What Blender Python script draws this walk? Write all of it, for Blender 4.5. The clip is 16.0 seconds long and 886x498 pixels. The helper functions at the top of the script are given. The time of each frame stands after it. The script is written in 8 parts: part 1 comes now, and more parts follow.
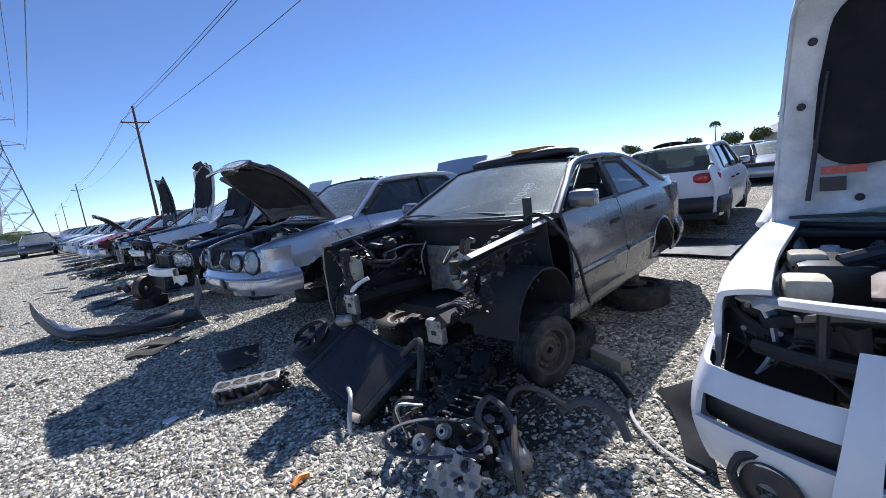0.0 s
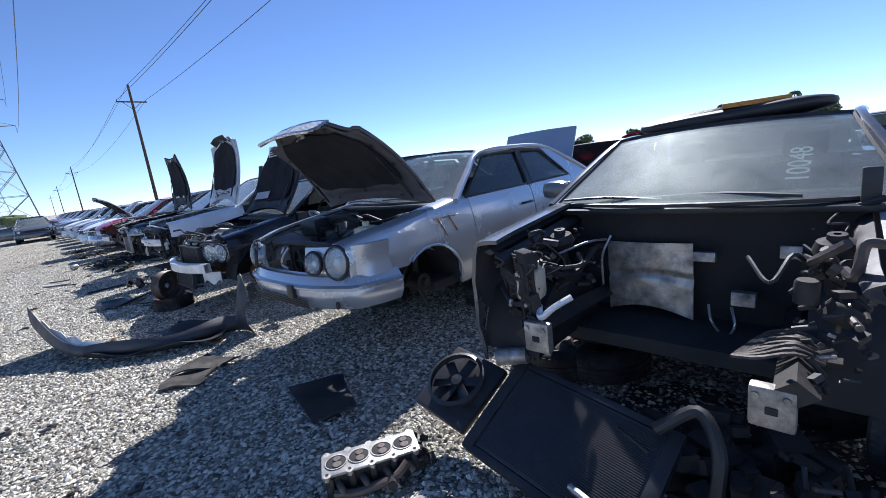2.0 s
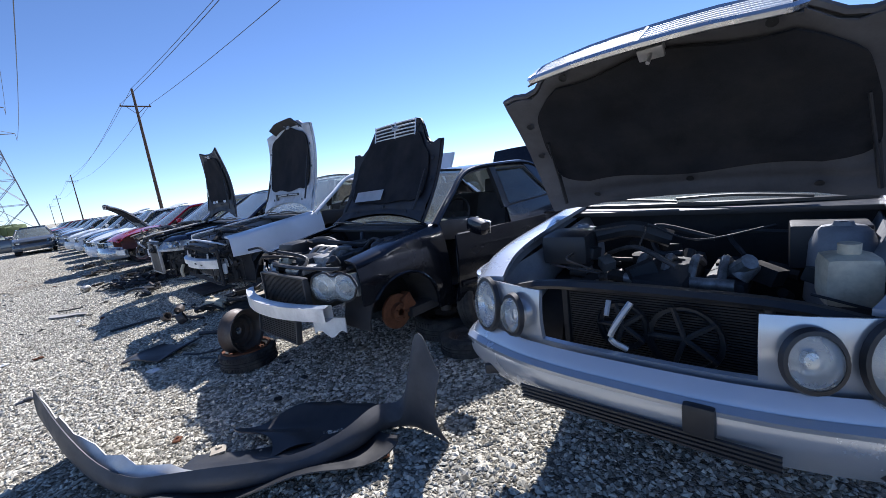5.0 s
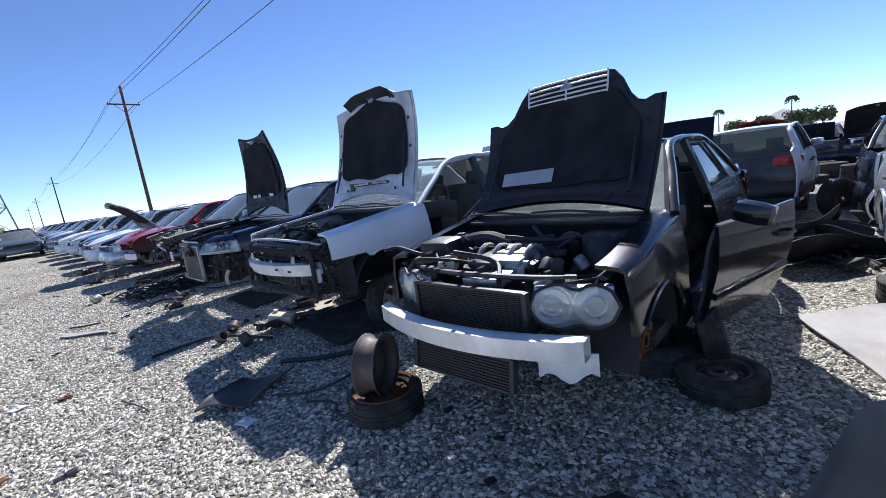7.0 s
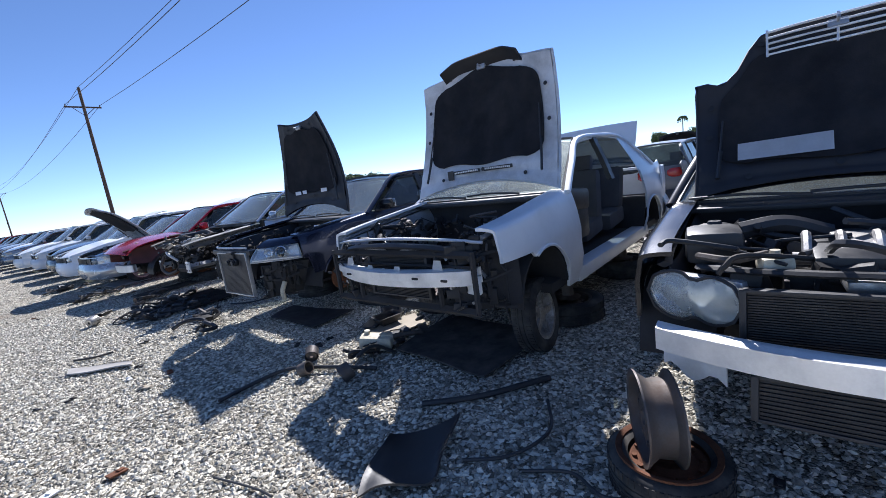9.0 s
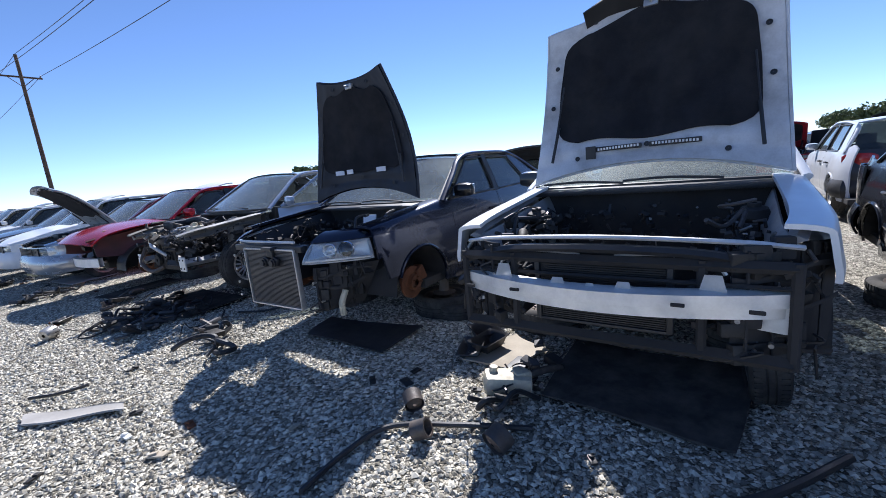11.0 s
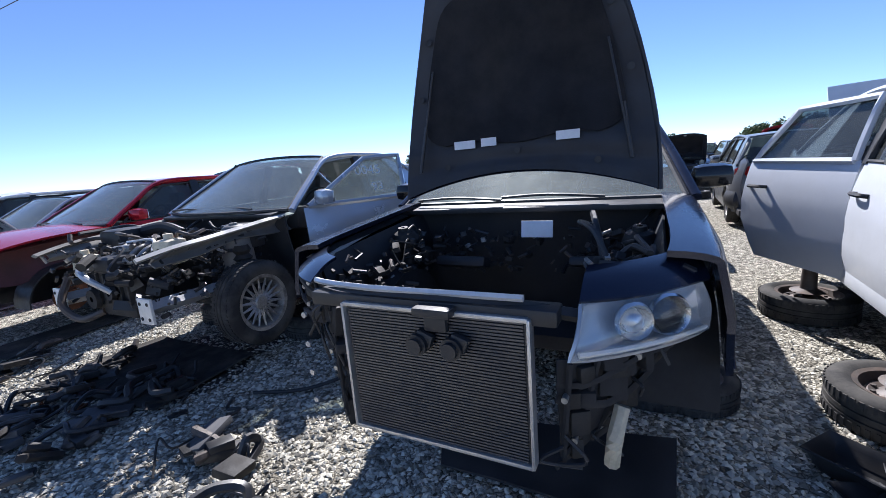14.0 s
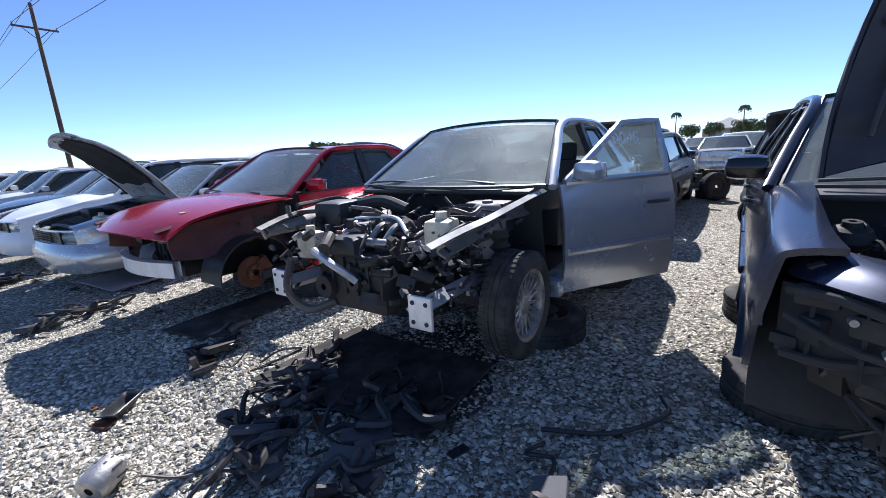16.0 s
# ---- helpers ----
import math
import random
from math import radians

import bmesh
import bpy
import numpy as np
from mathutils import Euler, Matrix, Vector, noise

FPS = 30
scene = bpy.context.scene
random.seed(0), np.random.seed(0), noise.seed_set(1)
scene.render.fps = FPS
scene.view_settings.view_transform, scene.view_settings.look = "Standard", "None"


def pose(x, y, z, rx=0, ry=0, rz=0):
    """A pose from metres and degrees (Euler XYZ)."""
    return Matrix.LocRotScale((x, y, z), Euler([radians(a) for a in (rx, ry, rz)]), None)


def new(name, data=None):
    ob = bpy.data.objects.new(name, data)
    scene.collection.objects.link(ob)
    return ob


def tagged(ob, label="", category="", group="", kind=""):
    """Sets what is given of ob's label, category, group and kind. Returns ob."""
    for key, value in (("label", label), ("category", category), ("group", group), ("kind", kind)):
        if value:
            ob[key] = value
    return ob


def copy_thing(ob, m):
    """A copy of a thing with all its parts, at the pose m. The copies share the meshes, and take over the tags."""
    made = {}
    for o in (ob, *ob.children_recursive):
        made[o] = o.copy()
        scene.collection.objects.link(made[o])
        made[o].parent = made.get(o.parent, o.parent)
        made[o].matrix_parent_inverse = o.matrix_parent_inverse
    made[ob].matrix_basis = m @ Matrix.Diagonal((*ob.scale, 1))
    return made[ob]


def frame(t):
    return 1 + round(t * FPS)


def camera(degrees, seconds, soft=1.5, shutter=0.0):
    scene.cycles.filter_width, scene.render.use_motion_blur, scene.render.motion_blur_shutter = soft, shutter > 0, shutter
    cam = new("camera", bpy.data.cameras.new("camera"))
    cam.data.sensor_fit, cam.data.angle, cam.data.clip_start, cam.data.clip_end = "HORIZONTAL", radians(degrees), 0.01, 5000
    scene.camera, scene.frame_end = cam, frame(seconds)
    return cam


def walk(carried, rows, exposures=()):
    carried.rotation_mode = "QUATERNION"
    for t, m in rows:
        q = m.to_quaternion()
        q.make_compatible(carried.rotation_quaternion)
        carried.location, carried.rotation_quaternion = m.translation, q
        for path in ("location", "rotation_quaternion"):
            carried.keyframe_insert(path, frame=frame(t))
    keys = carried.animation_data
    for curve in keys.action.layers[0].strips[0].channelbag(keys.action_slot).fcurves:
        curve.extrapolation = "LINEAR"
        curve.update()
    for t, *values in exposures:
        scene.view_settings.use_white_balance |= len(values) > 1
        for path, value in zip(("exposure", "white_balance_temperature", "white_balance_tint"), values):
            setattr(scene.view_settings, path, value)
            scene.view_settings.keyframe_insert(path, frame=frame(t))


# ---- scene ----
cam = camera(93.8, 16.0, soft=0.8)
EXPO = 0.72
METRES, EYE, TILT, LEAN, TURN = 14.0, 1.43, -9.1, 7.1, -45.0
ROWS = [
    (0.0, 0.0, 0.0, 0.0, 0.0, 0.0, 0.0),
    (0.5, -0.0252, 0.0151, -0.0001, -0.64, -0.5, -0.14),
    (1.0, -0.0429, 0.037, 0.0007, -0.56, -1.04, -0.21),
    (1.5, -0.0617, 0.0605, 0.0035, -0.23, -1.59, -0.22),
    (2.0, -0.082, 0.083, 0.0055, -0.25, -2.13, -0.12),
    (2.5, -0.0997, 0.108, 0.0078, -0.61, -2.37, -0.01),
    (3.0, -0.1228, 0.1299, 0.008, -0.77, -2.21, 0.07),
    (3.5, -0.1472, 0.1493, 0.0093, -0.38, -1.88, 0.22),
    (4.0, -0.1715, 0.1715, 0.0123, 0.3, -1.51, 0.36),
    (6.5, -0.2994, 0.2824, 0.0137, -1.77, -1.17, 0.47),
    (7.0, -0.3281, 0.2999, 0.0111, -1.92, -1.0, 0.62),
    (7.5, -0.3555, 0.3202, 0.0089, -2.2, -0.73, 0.9),
    (8.0, -0.3825, 0.339, 0.0093, -2.99, -0.35, 1.25),
    (8.5, -0.4106, 0.3522, 0.008, -4.28, -0.15, 1.72),
    (11.0, -0.5113, 0.4655, 0.0118, -10.76, -0.71, 0.29),
    (11.5, -0.5223, 0.4953, 0.0151, -11.3, -0.54, 0.33),
    (12.0, -0.5368, 0.5233, 0.0166, -12.35, -0.37, 0.4),
    (12.5, -0.5498, 0.5494, 0.0187, -13.82, -0.23, 0.46),
    (13.0, -0.561, 0.5772, 0.022, -15.63, -0.3, 0.53),
    (13.5, -0.5788, 0.6033, 0.0222, -17.26, -0.26, 0.64),
    (14.0, -0.5908, 0.6278, 0.0236, -17.99, -0.35, 0.63),
    (14.5, -0.6078, 0.6486, 0.0264, -17.07, -0.44, 0.12),
    (15.0, -0.6324, 0.667, 0.0268, -14.75, -0.82, -0.65),
    (15.5, -0.6538, 0.6886, 0.0268, -11.39, -1.77, -1.75),
    (16.0, -0.6786, 0.7073, 0.0255, -9.75, -3.02, -2.41),
]
walk(cam, [(t, pose(0, 0, EYE, TILT, LEAN, TURN) @ pose(METRES * x, METRES * y, METRES * z, 90 + pitch, roll, yaw)) for t, x, y, z, yaw, pitch, roll in ROWS], [(0.0, EXPO - 0.06, 5690, 16), (2.5, EXPO, 5690, 16), (11.0, EXPO + 0.05, 5730, 16), (16.0, EXPO + 0.14, 5700, 17)])

# ---- sun, sky ----
SUN_WAY = Vector((-0.95, -0.50, -1.0)).normalized()
SUN_UP = math.asin(-SUN_WAY.z)
world = bpy.data.worlds.new("sky")
scene.world = world
world.use_nodes = True
wn = world.node_tree.nodes
sky = wn.new("ShaderNodeTexSky")
sky.sky_type = "NISHITA"
sky.sun_disc = False
sky.sun_elevation = SUN_UP
sky.sun_rotation = math.atan2(-SUN_WAY.x, -SUN_WAY.y)
sky.altitude = 2000
sky.air_density, sky.dust_density, sky.ozone_density = 0.80, 0.0, 3.6
wn["Background"].inputs["Strength"].default_value = 0.092
world.node_tree.links.new(sky.outputs[0], wn["Background"].inputs[0])
sun = new("sun", bpy.data.lights.new("sun", "SUN"))
sun.data.energy, sun.data.angle, sun.data.color = 5.0, radians(0.55), (1.0, 0.94, 0.83)
sun.rotation_mode = "QUATERNION"
sun.rotation_quaternion = SUN_WAY.to_track_quat("-Z", "Y")


# ---- materials ----
def material(name, colour, rough=0.6, metal=0.0, vary=0.25, scale=6.0, fine=60.0, bump=0.15, dirt=None, dirt_amount=0.0, coat=0.0, spec=0.5, from_object=False):
    """Principled surface: two scales of tone, fine relief and, where given, a layer of dirt in blotches."""
    m = bpy.data.materials.new(name)
    m.use_nodes = True
    nt = m.node_tree
    n, link = nt.nodes, nt.links.new
    b = n["Principled BSDF"]
    b.inputs["Roughness"].default_value, b.inputs["Metallic"].default_value = rough, metal
    b.inputs["Coat Weight"].default_value = coat
    b.inputs["Coat Roughness"].default_value = 0.08
    b.inputs["Specular IOR Level"].default_value = spec
    co = n.new("ShaderNodeTexCoord")
    big, small = n.new("ShaderNodeTexNoise"), n.new("ShaderNodeTexNoise")
    big.inputs["Scale"].default_value, big.inputs["Detail"].default_value = scale, 5
    small.inputs["Scale"].default_value, small.inputs["Detail"].default_value = fine, 3
    link(co.outputs["Object"], big.inputs["Vector"])
    link(co.outputs["Object"], small.inputs["Vector"])
    mul = n.new("ShaderNodeMix")
    mul.data_type, mul.blend_type = "RGBA", "MULTIPLY"
    mul.inputs[0].default_value = 1.0
    tone = n.new("ShaderNodeMapRange")
    tone.inputs[3].default_value, tone.inputs[4].default_value = 1 - vary, 1 + vary
    add = n.new("ShaderNodeMath")
    add.operation = "MULTIPLY_ADD"
    add.inputs[1].default_value = 0.35
    link(small.outputs[0], add.inputs[0])
    link(big.outputs[0], add.inputs[2])
    tone.inputs[1].default_value, tone.inputs[2].default_value = 0.35, 1.0
    link(add.outputs[0], tone.inputs[0])
    link(tone.outputs[0], mul.inputs[7])
    if from_object:
        oi = n.new("ShaderNodeObjectInfo")
        link(oi.outputs["Color"], mul.inputs[6])
    else:
        mul.inputs[6].default_value = (*colour, 1)
    out = mul.outputs[2]
    if dirt:
        blot = n.new("ShaderNodeTexNoise")
        blot.inputs["Scale"].default_value, blot.inputs["Detail"].default_value = scale * 0.6, 8
        blot.inputs["Roughness"].default_value = 0.65
        link(co.outputs["Object"], blot.inputs["Vector"])
        ramp = n.new("ShaderNodeMapRange")
        ramp.inputs[1].default_value, ramp.inputs[2].default_value = 0.42, 0.75
        ramp.inputs[4].default_value = dirt_amount
        link(blot.outputs[0], ramp.inputs[0])
        mix = n.new("ShaderNodeMix")
        mix.data_type = "RGBA"
        link(ramp.outputs[0], mix.inputs[0])
        link(out, mix.inputs[6])
        mix.inputs[7].default_value = (*dirt, 1)
        out = mix.outputs[2]
        rr = n.new("ShaderNodeMapRange")
        rr.inputs[2].default_value = max(0.3, dirt_amount)
        rr.inputs[3].default_value, rr.inputs[4].default_value = rough, min(1, rough + 0.4)
        link(ramp.outputs[0], rr.inputs[0])
        link(rr.outputs[0], b.inputs["Roughness"])
    link(out, b.inputs["Base Color"])
    if bump:
        bp = n.new("ShaderNodeBump")
        bp.inputs["Strength"].default_value, bp.inputs["Distance"].default_value = bump, 0.01
        link(add.outputs[0], bp.inputs["Height"])
        link(bp.outputs[0], b.inputs["Normal"])
    return m


def glass_material(name, tint, dust, clear=0.9):
    """Car glass: see-through, glossy by Fresnel, with a film of dust in blotches."""
    m = bpy.data.materials.new(name)
    m.use_nodes = True
    nt = m.node_tree
    n, link = nt.nodes, nt.links.new
    n.remove(n["Principled BSDF"])
    clearb, gloss, film = n.new("ShaderNodeBsdfTransparent"), n.new("ShaderNodeBsdfGlossy"), n.new("ShaderNodeBsdfDiffuse")
    clearb.inputs[0].default_value = (*tint, 1)
    gloss.inputs["Roughness"].default_value = 0.03
    film.inputs[0].default_value = (0.80, 0.84, 0.80, 1)
    lit = n.new("ShaderNodeBsdfTranslucent")
    lit.inputs[0].default_value = (0.84, 0.90, 0.86, 1)
    both = n.new("ShaderNodeMixShader")
    both.inputs[0].default_value = 0.35
    haze, dusty = n.new("ShaderNodeBsdfGlossy"), n.new("ShaderNodeMixShader")
    haze.inputs[0].default_value = (0.84, 0.88, 0.86, 1)
    haze.inputs["Roughness"].default_value = 0.55
    dusty.inputs[0].default_value = 0.30
    link(film.outputs[0], dusty.inputs[1])
    link(haze.outputs[0], dusty.inputs[2])
    link(dusty.outputs[0], both.inputs[1])
    link(lit.outputs[0], both.inputs[2])
    face, power, fr = n.new("ShaderNodeLayerWeight"), n.new("ShaderNodeMath"), n.new("ShaderNodeMath")
    face.inputs[0].default_value = 0.5
    power.operation, fr.operation = "POWER", "MULTIPLY_ADD"
    power.inputs[1].default_value = 4.0
    fr.inputs[1].default_value, fr.inputs[2].default_value = 0.85, 0.05
    link(face.outputs["Facing"], power.inputs[0])
    link(power.outputs[0], fr.inputs[0])
    a, b2 = n.new("ShaderNodeMixShader"), n.new("ShaderNodeMixShader")
    link(fr.outputs[0], a.inputs[0])
    link(clearb.outputs[0], a.inputs[1])
    link(gloss.outputs[0], a.inputs[2])
    co, no, mr = n.new("ShaderNodeTexCoord"), n.new("ShaderNodeTexNoise"), n.new("ShaderNodeMapRange")
    no.inputs["Scale"].default_value, no.inputs["Detail"].default_value = 2.5, 9
    no.inputs["Roughness"].default_value = 0.7
    link(co.outputs["Object"], no.inputs["Vector"])
    mr.inputs[1].default_value, mr.inputs[2].default_value = 0.3, 0.75
    mr.inputs[3].default_value, mr.inputs[4].default_value = dust * 0.45, dust
    link(no.outputs[0], mr.inputs[0])
    link(mr.outputs[0], b2.inputs[0])
    link(a.outputs[0], b2.inputs[1])
    link(both.outputs[0], b2.inputs[2])
    link(b2.outputs[0], n["Material Output"].inputs[0])
    return m


M = {}
DUST = (0.34, 0.32, 0.28)
M["paint"] = material("car_paint", (1, 1, 1), 0.24, 0.55, 0.06, 3, 400, 0.01, DUST, 0.05, 0.55, 0.12, from_object=True)
M["flat_paint"] = material("solid_paint", (1, 1, 1), 0.35, 0.0, 0.06, 3, 400, 0.01, DUST, 0.22, 0.4, from_object=True)
M["inner"] = material("underside_paint", (1, 1, 1), 0.5, 0.1, 0.2, 5, 90, 0.05, (0.05, 0.045, 0.04), 0.5, from_object=True)
M["felt"] = material("hood_liner_felt", (0.017, 0.018, 0.022), 0.95, 0, 0.4, 5, 200, 0.3, (0.07, 0.065, 0.06), 0.35, spec=0.2)
M["plastic"] = material("black_plastic", (0.021, 0.022, 0.025), 0.40, 0, 0.3, 6, 120, 0.10, (0.11, 0.10, 0.09), 0.28)
M["rubber"] = material("tyre_rubber", (0.028, 0.028, 0.029), 0.85, 0, 0.35, 7, 90, 0.2, (0.2, 0.185, 0.16), 0.5, spec=0.3)
M["dark"] = material("grimy_metal", (0.03, 0.029, 0.028), 0.6, 0.3, 0.45, 9, 80, 0.3, (0.12, 0.10, 0.085), 0.5)
M["void"] = material("dark_underbody", (0.028, 0.028, 0.030), 0.9, 0, 0.4, 4, 40, 0.2, (0.07, 0.06, 0.05), 0.4)
M["alu"] = material("cast_aluminium", (0.46, 0.45, 0.43), 0.42, 0.75, 0.35, 14, 120, 0.3, (0.06, 0.05, 0.04), 0.85)
M["steel"] = material("bare_steel", (0.55, 0.55, 0.55), 0.38, 0.8, 0.2, 8, 100, 0.12, (0.2, 0.17, 0.14), 0.5)
M["bar"] = material("bumper_bar_aluminium", (0.78, 0.78, 0.78), 0.4, 0.45, 0.12, 6, 90, 0.08, (0.25, 0.23, 0.2), 0.4)
M["rust"] = material("rusty_iron", (0.16, 0.062, 0.028), 0.85, 0.2, 0.45, 14, 150, 0.4, (0.05, 0.03, 0.022), 0.6)
M["rim"] = material("painted_steel_rim", (0.11, 0.10, 0.095), 0.55, 0.5, 0.35, 9, 100, 0.2, (0.17, 0.10, 0.06), 0.6)
M["chrome"] = material("chrome_trim", (0.75, 0.76, 0.78), 0.18, 1.0, 0.1, 8, 100, 0.02, DUST, 0.3)
M["cream"] = material("yellowed_plastic", (0.62, 0.56, 0.42), 0.5, 0, 0.25, 11, 80, 0.05, (0.16, 0.13, 0.09), 0.75)
M["white"] = material("white_plastic", (0.76, 0.76, 0.74), 0.55, 0, 0.12, 9, 80, 0.05, (0.3, 0.28, 0.24), 0.4)
M["paper"] = material("sticker_paper", (0.74, 0.76, 0.80), 0.7, 0, 0.1, 9, 80, 0.02)
M["fabric"] = material("grey_upholstery", (0.10, 0.10, 0.105), 0.95, 0, 0.3, 5, 200, 0.2)
M["beige"] = material("beige_trim", (0.36, 0.31, 0.24), 0.9, 0, 0.25, 5, 200, 0.2)
M["red_lens"] = material("red_tail_lamp", (0.45, 0.02, 0.02), 0.15, 0, 0.2, 20, 200, 0.02, DUST, 0.15, 0.6)
M["amber"] = material("amber_lens", (0.75, 0.28, 0.02), 0.15, 0, 0.2, 20, 200, 0.02, None, 0, 0.6)
M["lens"] = glass_material("hazed_lamp_lens", (0.9, 0.92, 0.94), 0.36)
M["oval_lens"] = glass_material("oval_lamp_lens", (0.84, 0.87, 0.90), 0.34)
M["clear_lens"] = glass_material("clear_lamp_lens", (0.95, 0.97, 0.99), 0.045)
M["glass"] = glass_material("dusty_side_glass", (0.36, 0.40, 0.40), 0.09)
M["screen"] = glass_material("dusty_windscreen", (0.80, 0.86, 0.83), 0.24)
M["chalk"] = material("white_marker_paint", (0.8, 0.82, 0.82), 0.8, 0, 0.2, 20, 150, 0.0)
M["ochre"] = material("ochre_spray_paint", (0.50, 0.24, 0.05), 0.7, 0, 0.3, 20, 150, 0.0)
M["cardboard"] = material("weathered_board", (0.42, 0.37, 0.29), 0.9, 0, 0.2, 4, 90, 0.15, (0.2, 0.17, 0.13), 0.5)
M["board"] = material("pale_panel", (0.40, 0.385, 0.36), 0.8, 0, 0.2, 3, 60, 0.1, (0.2, 0.18, 0.15), 0.5)
M["lampshell"] = material("silver_lamp_shell", (0.50, 0.52, 0.55), 0.30, 0.45, 0.1, 10, 90, 0.02)
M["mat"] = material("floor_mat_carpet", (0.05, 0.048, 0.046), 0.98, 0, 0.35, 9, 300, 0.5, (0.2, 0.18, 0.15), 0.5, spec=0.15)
M["orange"] = material("orange_plastic", (0.8, 0.25, 0.03), 0.5, 0, 0.2, 9, 80, 0.05)
M["copper"] = material("braided_cable", (0.10, 0.085, 0.075), 0.6, 0.3, 0.4, 30, 200, 0.3)
M["wood"] = material("weathered_pole_timber", (0.085, 0.06, 0.045), 0.9, 0, 0.35, 3, 60, 0.4)
M["lattice"] = material("galvanised_steel", (0.25, 0.26, 0.28), 0.6, 0.3, 0.2, 2, 30, 0.05)
M["leaf"] = material("dusty_foliage", (0.10, 0.13, 0.05), 0.8, 0, 0.45, 1.5, 12, 0.1)
M["roof"] = material("corrugated_roof", (0.45, 0.47, 0.48), 0.6, 0.2, 0.15, 0.4, 6, 0.1)


def ground_material():
    m = bpy.data.materials.new("crushed_gravel")
    m.use_nodes = True
    nt = m.node_tree
    n, link = nt.nodes, nt.links.new
    b = n["Principled BSDF"]
    b.inputs["Roughness"].default_value = 0.92
    b.inputs["Specular IOR Level"].default_value = 0.25
    co = n.new("ShaderNodeTexCoord")
    v, v2, edge = n.new("ShaderNodeTexVoronoi"), n.new("ShaderNodeTexVoronoi"), n.new("ShaderNodeTexVoronoi")
    edge.feature = "DISTANCE_TO_EDGE"
    wob, wide = n.new("ShaderNodeTexNoise"), n.new("ShaderNodeTexNoise")
    wob.inputs["Scale"].default_value = 30
    wide.inputs["Scale"].default_value, wide.inputs["Detail"].default_value = 0.45, 6
    for x in (v, edge):
        x.inputs["Scale"].default_value = 38
    v2.inputs["Scale"].default_value = 90
    shift = n.new("ShaderNodeMix")
    shift.data_type = "RGBA"
    shift.inputs[0].default_value = 0.02
    link(co.outputs["Object"], wob.inputs["Vector"])
    link(co.outputs["Object"], wide.inputs["Vector"])
    link(co.outputs["Object"], shift.inputs[6])
    link(wob.outputs["Color"], shift.inputs[7])
    for x in (v, edge, v2):
        link(shift.outputs[2], x.inputs["Vector"])
    ramp = n.new("ShaderNodeValToRGB")
    e = ramp.color_ramp.elements
    e[0].position, e[0].color = 0.0, (0.15, 0.135, 0.105, 1)
    e[1].position, e[1].color = 1.0, (0.80, 0.745, 0.61, 1)
    mid = ramp.color_ramp.elements.new(0.5)
    mid.color = (0.47, 0.435, 0.35, 1)
    sep = n.new("ShaderNodeSeparateColor")
    link(v.outputs["Color"], sep.inputs[0])
    link(sep.outputs[0], ramp.inputs[0])
    gap = n.new("ShaderNodeMapRange")
    gap.inputs[1].default_value, gap.inputs[2].default_value, gap.inputs[3].default_value = 0.0, 0.12, 0.28
    link(edge.outputs["Distance"], gap.inputs[0])
    mul, mul2 = n.new("ShaderNodeMix"), n.new("ShaderNodeMix")
    for x in (mul, mul2):
        x.data_type, x.blend_type = "RGBA", "MULTIPLY"
        x.inputs[0].default_value = 1
    link(ramp.outputs[0], mul.inputs[6])
    link(gap.outputs[0], mul.inputs[7])
    stain = n.new("ShaderNodeMapRange")
    stain.inputs[1].default_value, stain.inputs[2].default_value = 0.3, 0.7
    stain.inputs[3].default_value, stain.inputs[4].default_value = 0.8, 1.12
    link(wide.outputs[0], stain.inputs[0])
    link(mul.outputs[2], mul2.inputs[6])
    link(stain.outputs[0], mul2.inputs[7])
    soil = n.new("ShaderNodeTexNoise")
    soil.inputs["Scale"].default_value, soil.inputs["Detail"].default_value = 0.8, 7
    link(co.outputs["Object"], soil.inputs["Vector"])
    smap = n.new("ShaderNodeMapRange")
    smap.inputs[1].default_value, smap.inputs[2].default_value, smap.inputs[4].default_value = 0.56, 0.70, 0.55
    link(soil.outputs[0], smap.inputs[0])
    earth = n.new("ShaderNodeMix")
    earth.data_type = "RGBA"
    earth.inputs[7].default_value = (0.20, 0.155, 0.11, 1)
    link(smap.outputs[0], earth.inputs[0])
    link(mul2.outputs[2], earth.inputs[6])
    link(earth.outputs[2], b.inputs["Base Color"])
    hgt = n.new("ShaderNodeMath")
    hgt.operation = "MULTIPLY_ADD"
    hgt.inputs[1].default_value = -0.35
    link(v2.outputs["Distance"], hgt.inputs[0])
    link(edge.outputs["Distance"], hgt.inputs[2])
    bp = n.new("ShaderNodeBump")
    bp.inputs["Strength"].default_value, bp.inputs["Distance"].default_value = 1.0, 0.03
    link(hgt.outputs[0], bp.inputs["Height"])
    link(bp.outputs[0], b.inputs["Normal"])
    return m


def stone_material():
    m = bpy.data.materials.new("loose_stone")
    m.use_nodes = True
    nt = m.node_tree
    n, link = nt.nodes, nt.links.new
    b = n["Principled BSDF"]
    b.inputs["Roughness"].default_value = 0.9
    b.inputs["Specular IOR Level"].default_value = 0.25
    geo = n.new("ShaderNodeNewGeometry")
    ramp = n.new("ShaderNodeValToRGB")
    e = ramp.color_ramp.elements
    e[0].color, e[1].color = (0.17, 0.155, 0.12, 1), (0.82, 0.77, 0.64, 1)
    mid = ramp.color_ramp.elements.new(0.55)
    mid.color = (0.51, 0.485, 0.41, 1)
    link(geo.outputs["Random Per Island"], ramp.inputs[0])
    link(ramp.outputs[0], b.inputs["Base Color"])
    return m


M["gravel"], M["stone"] = ground_material(), stone_material()


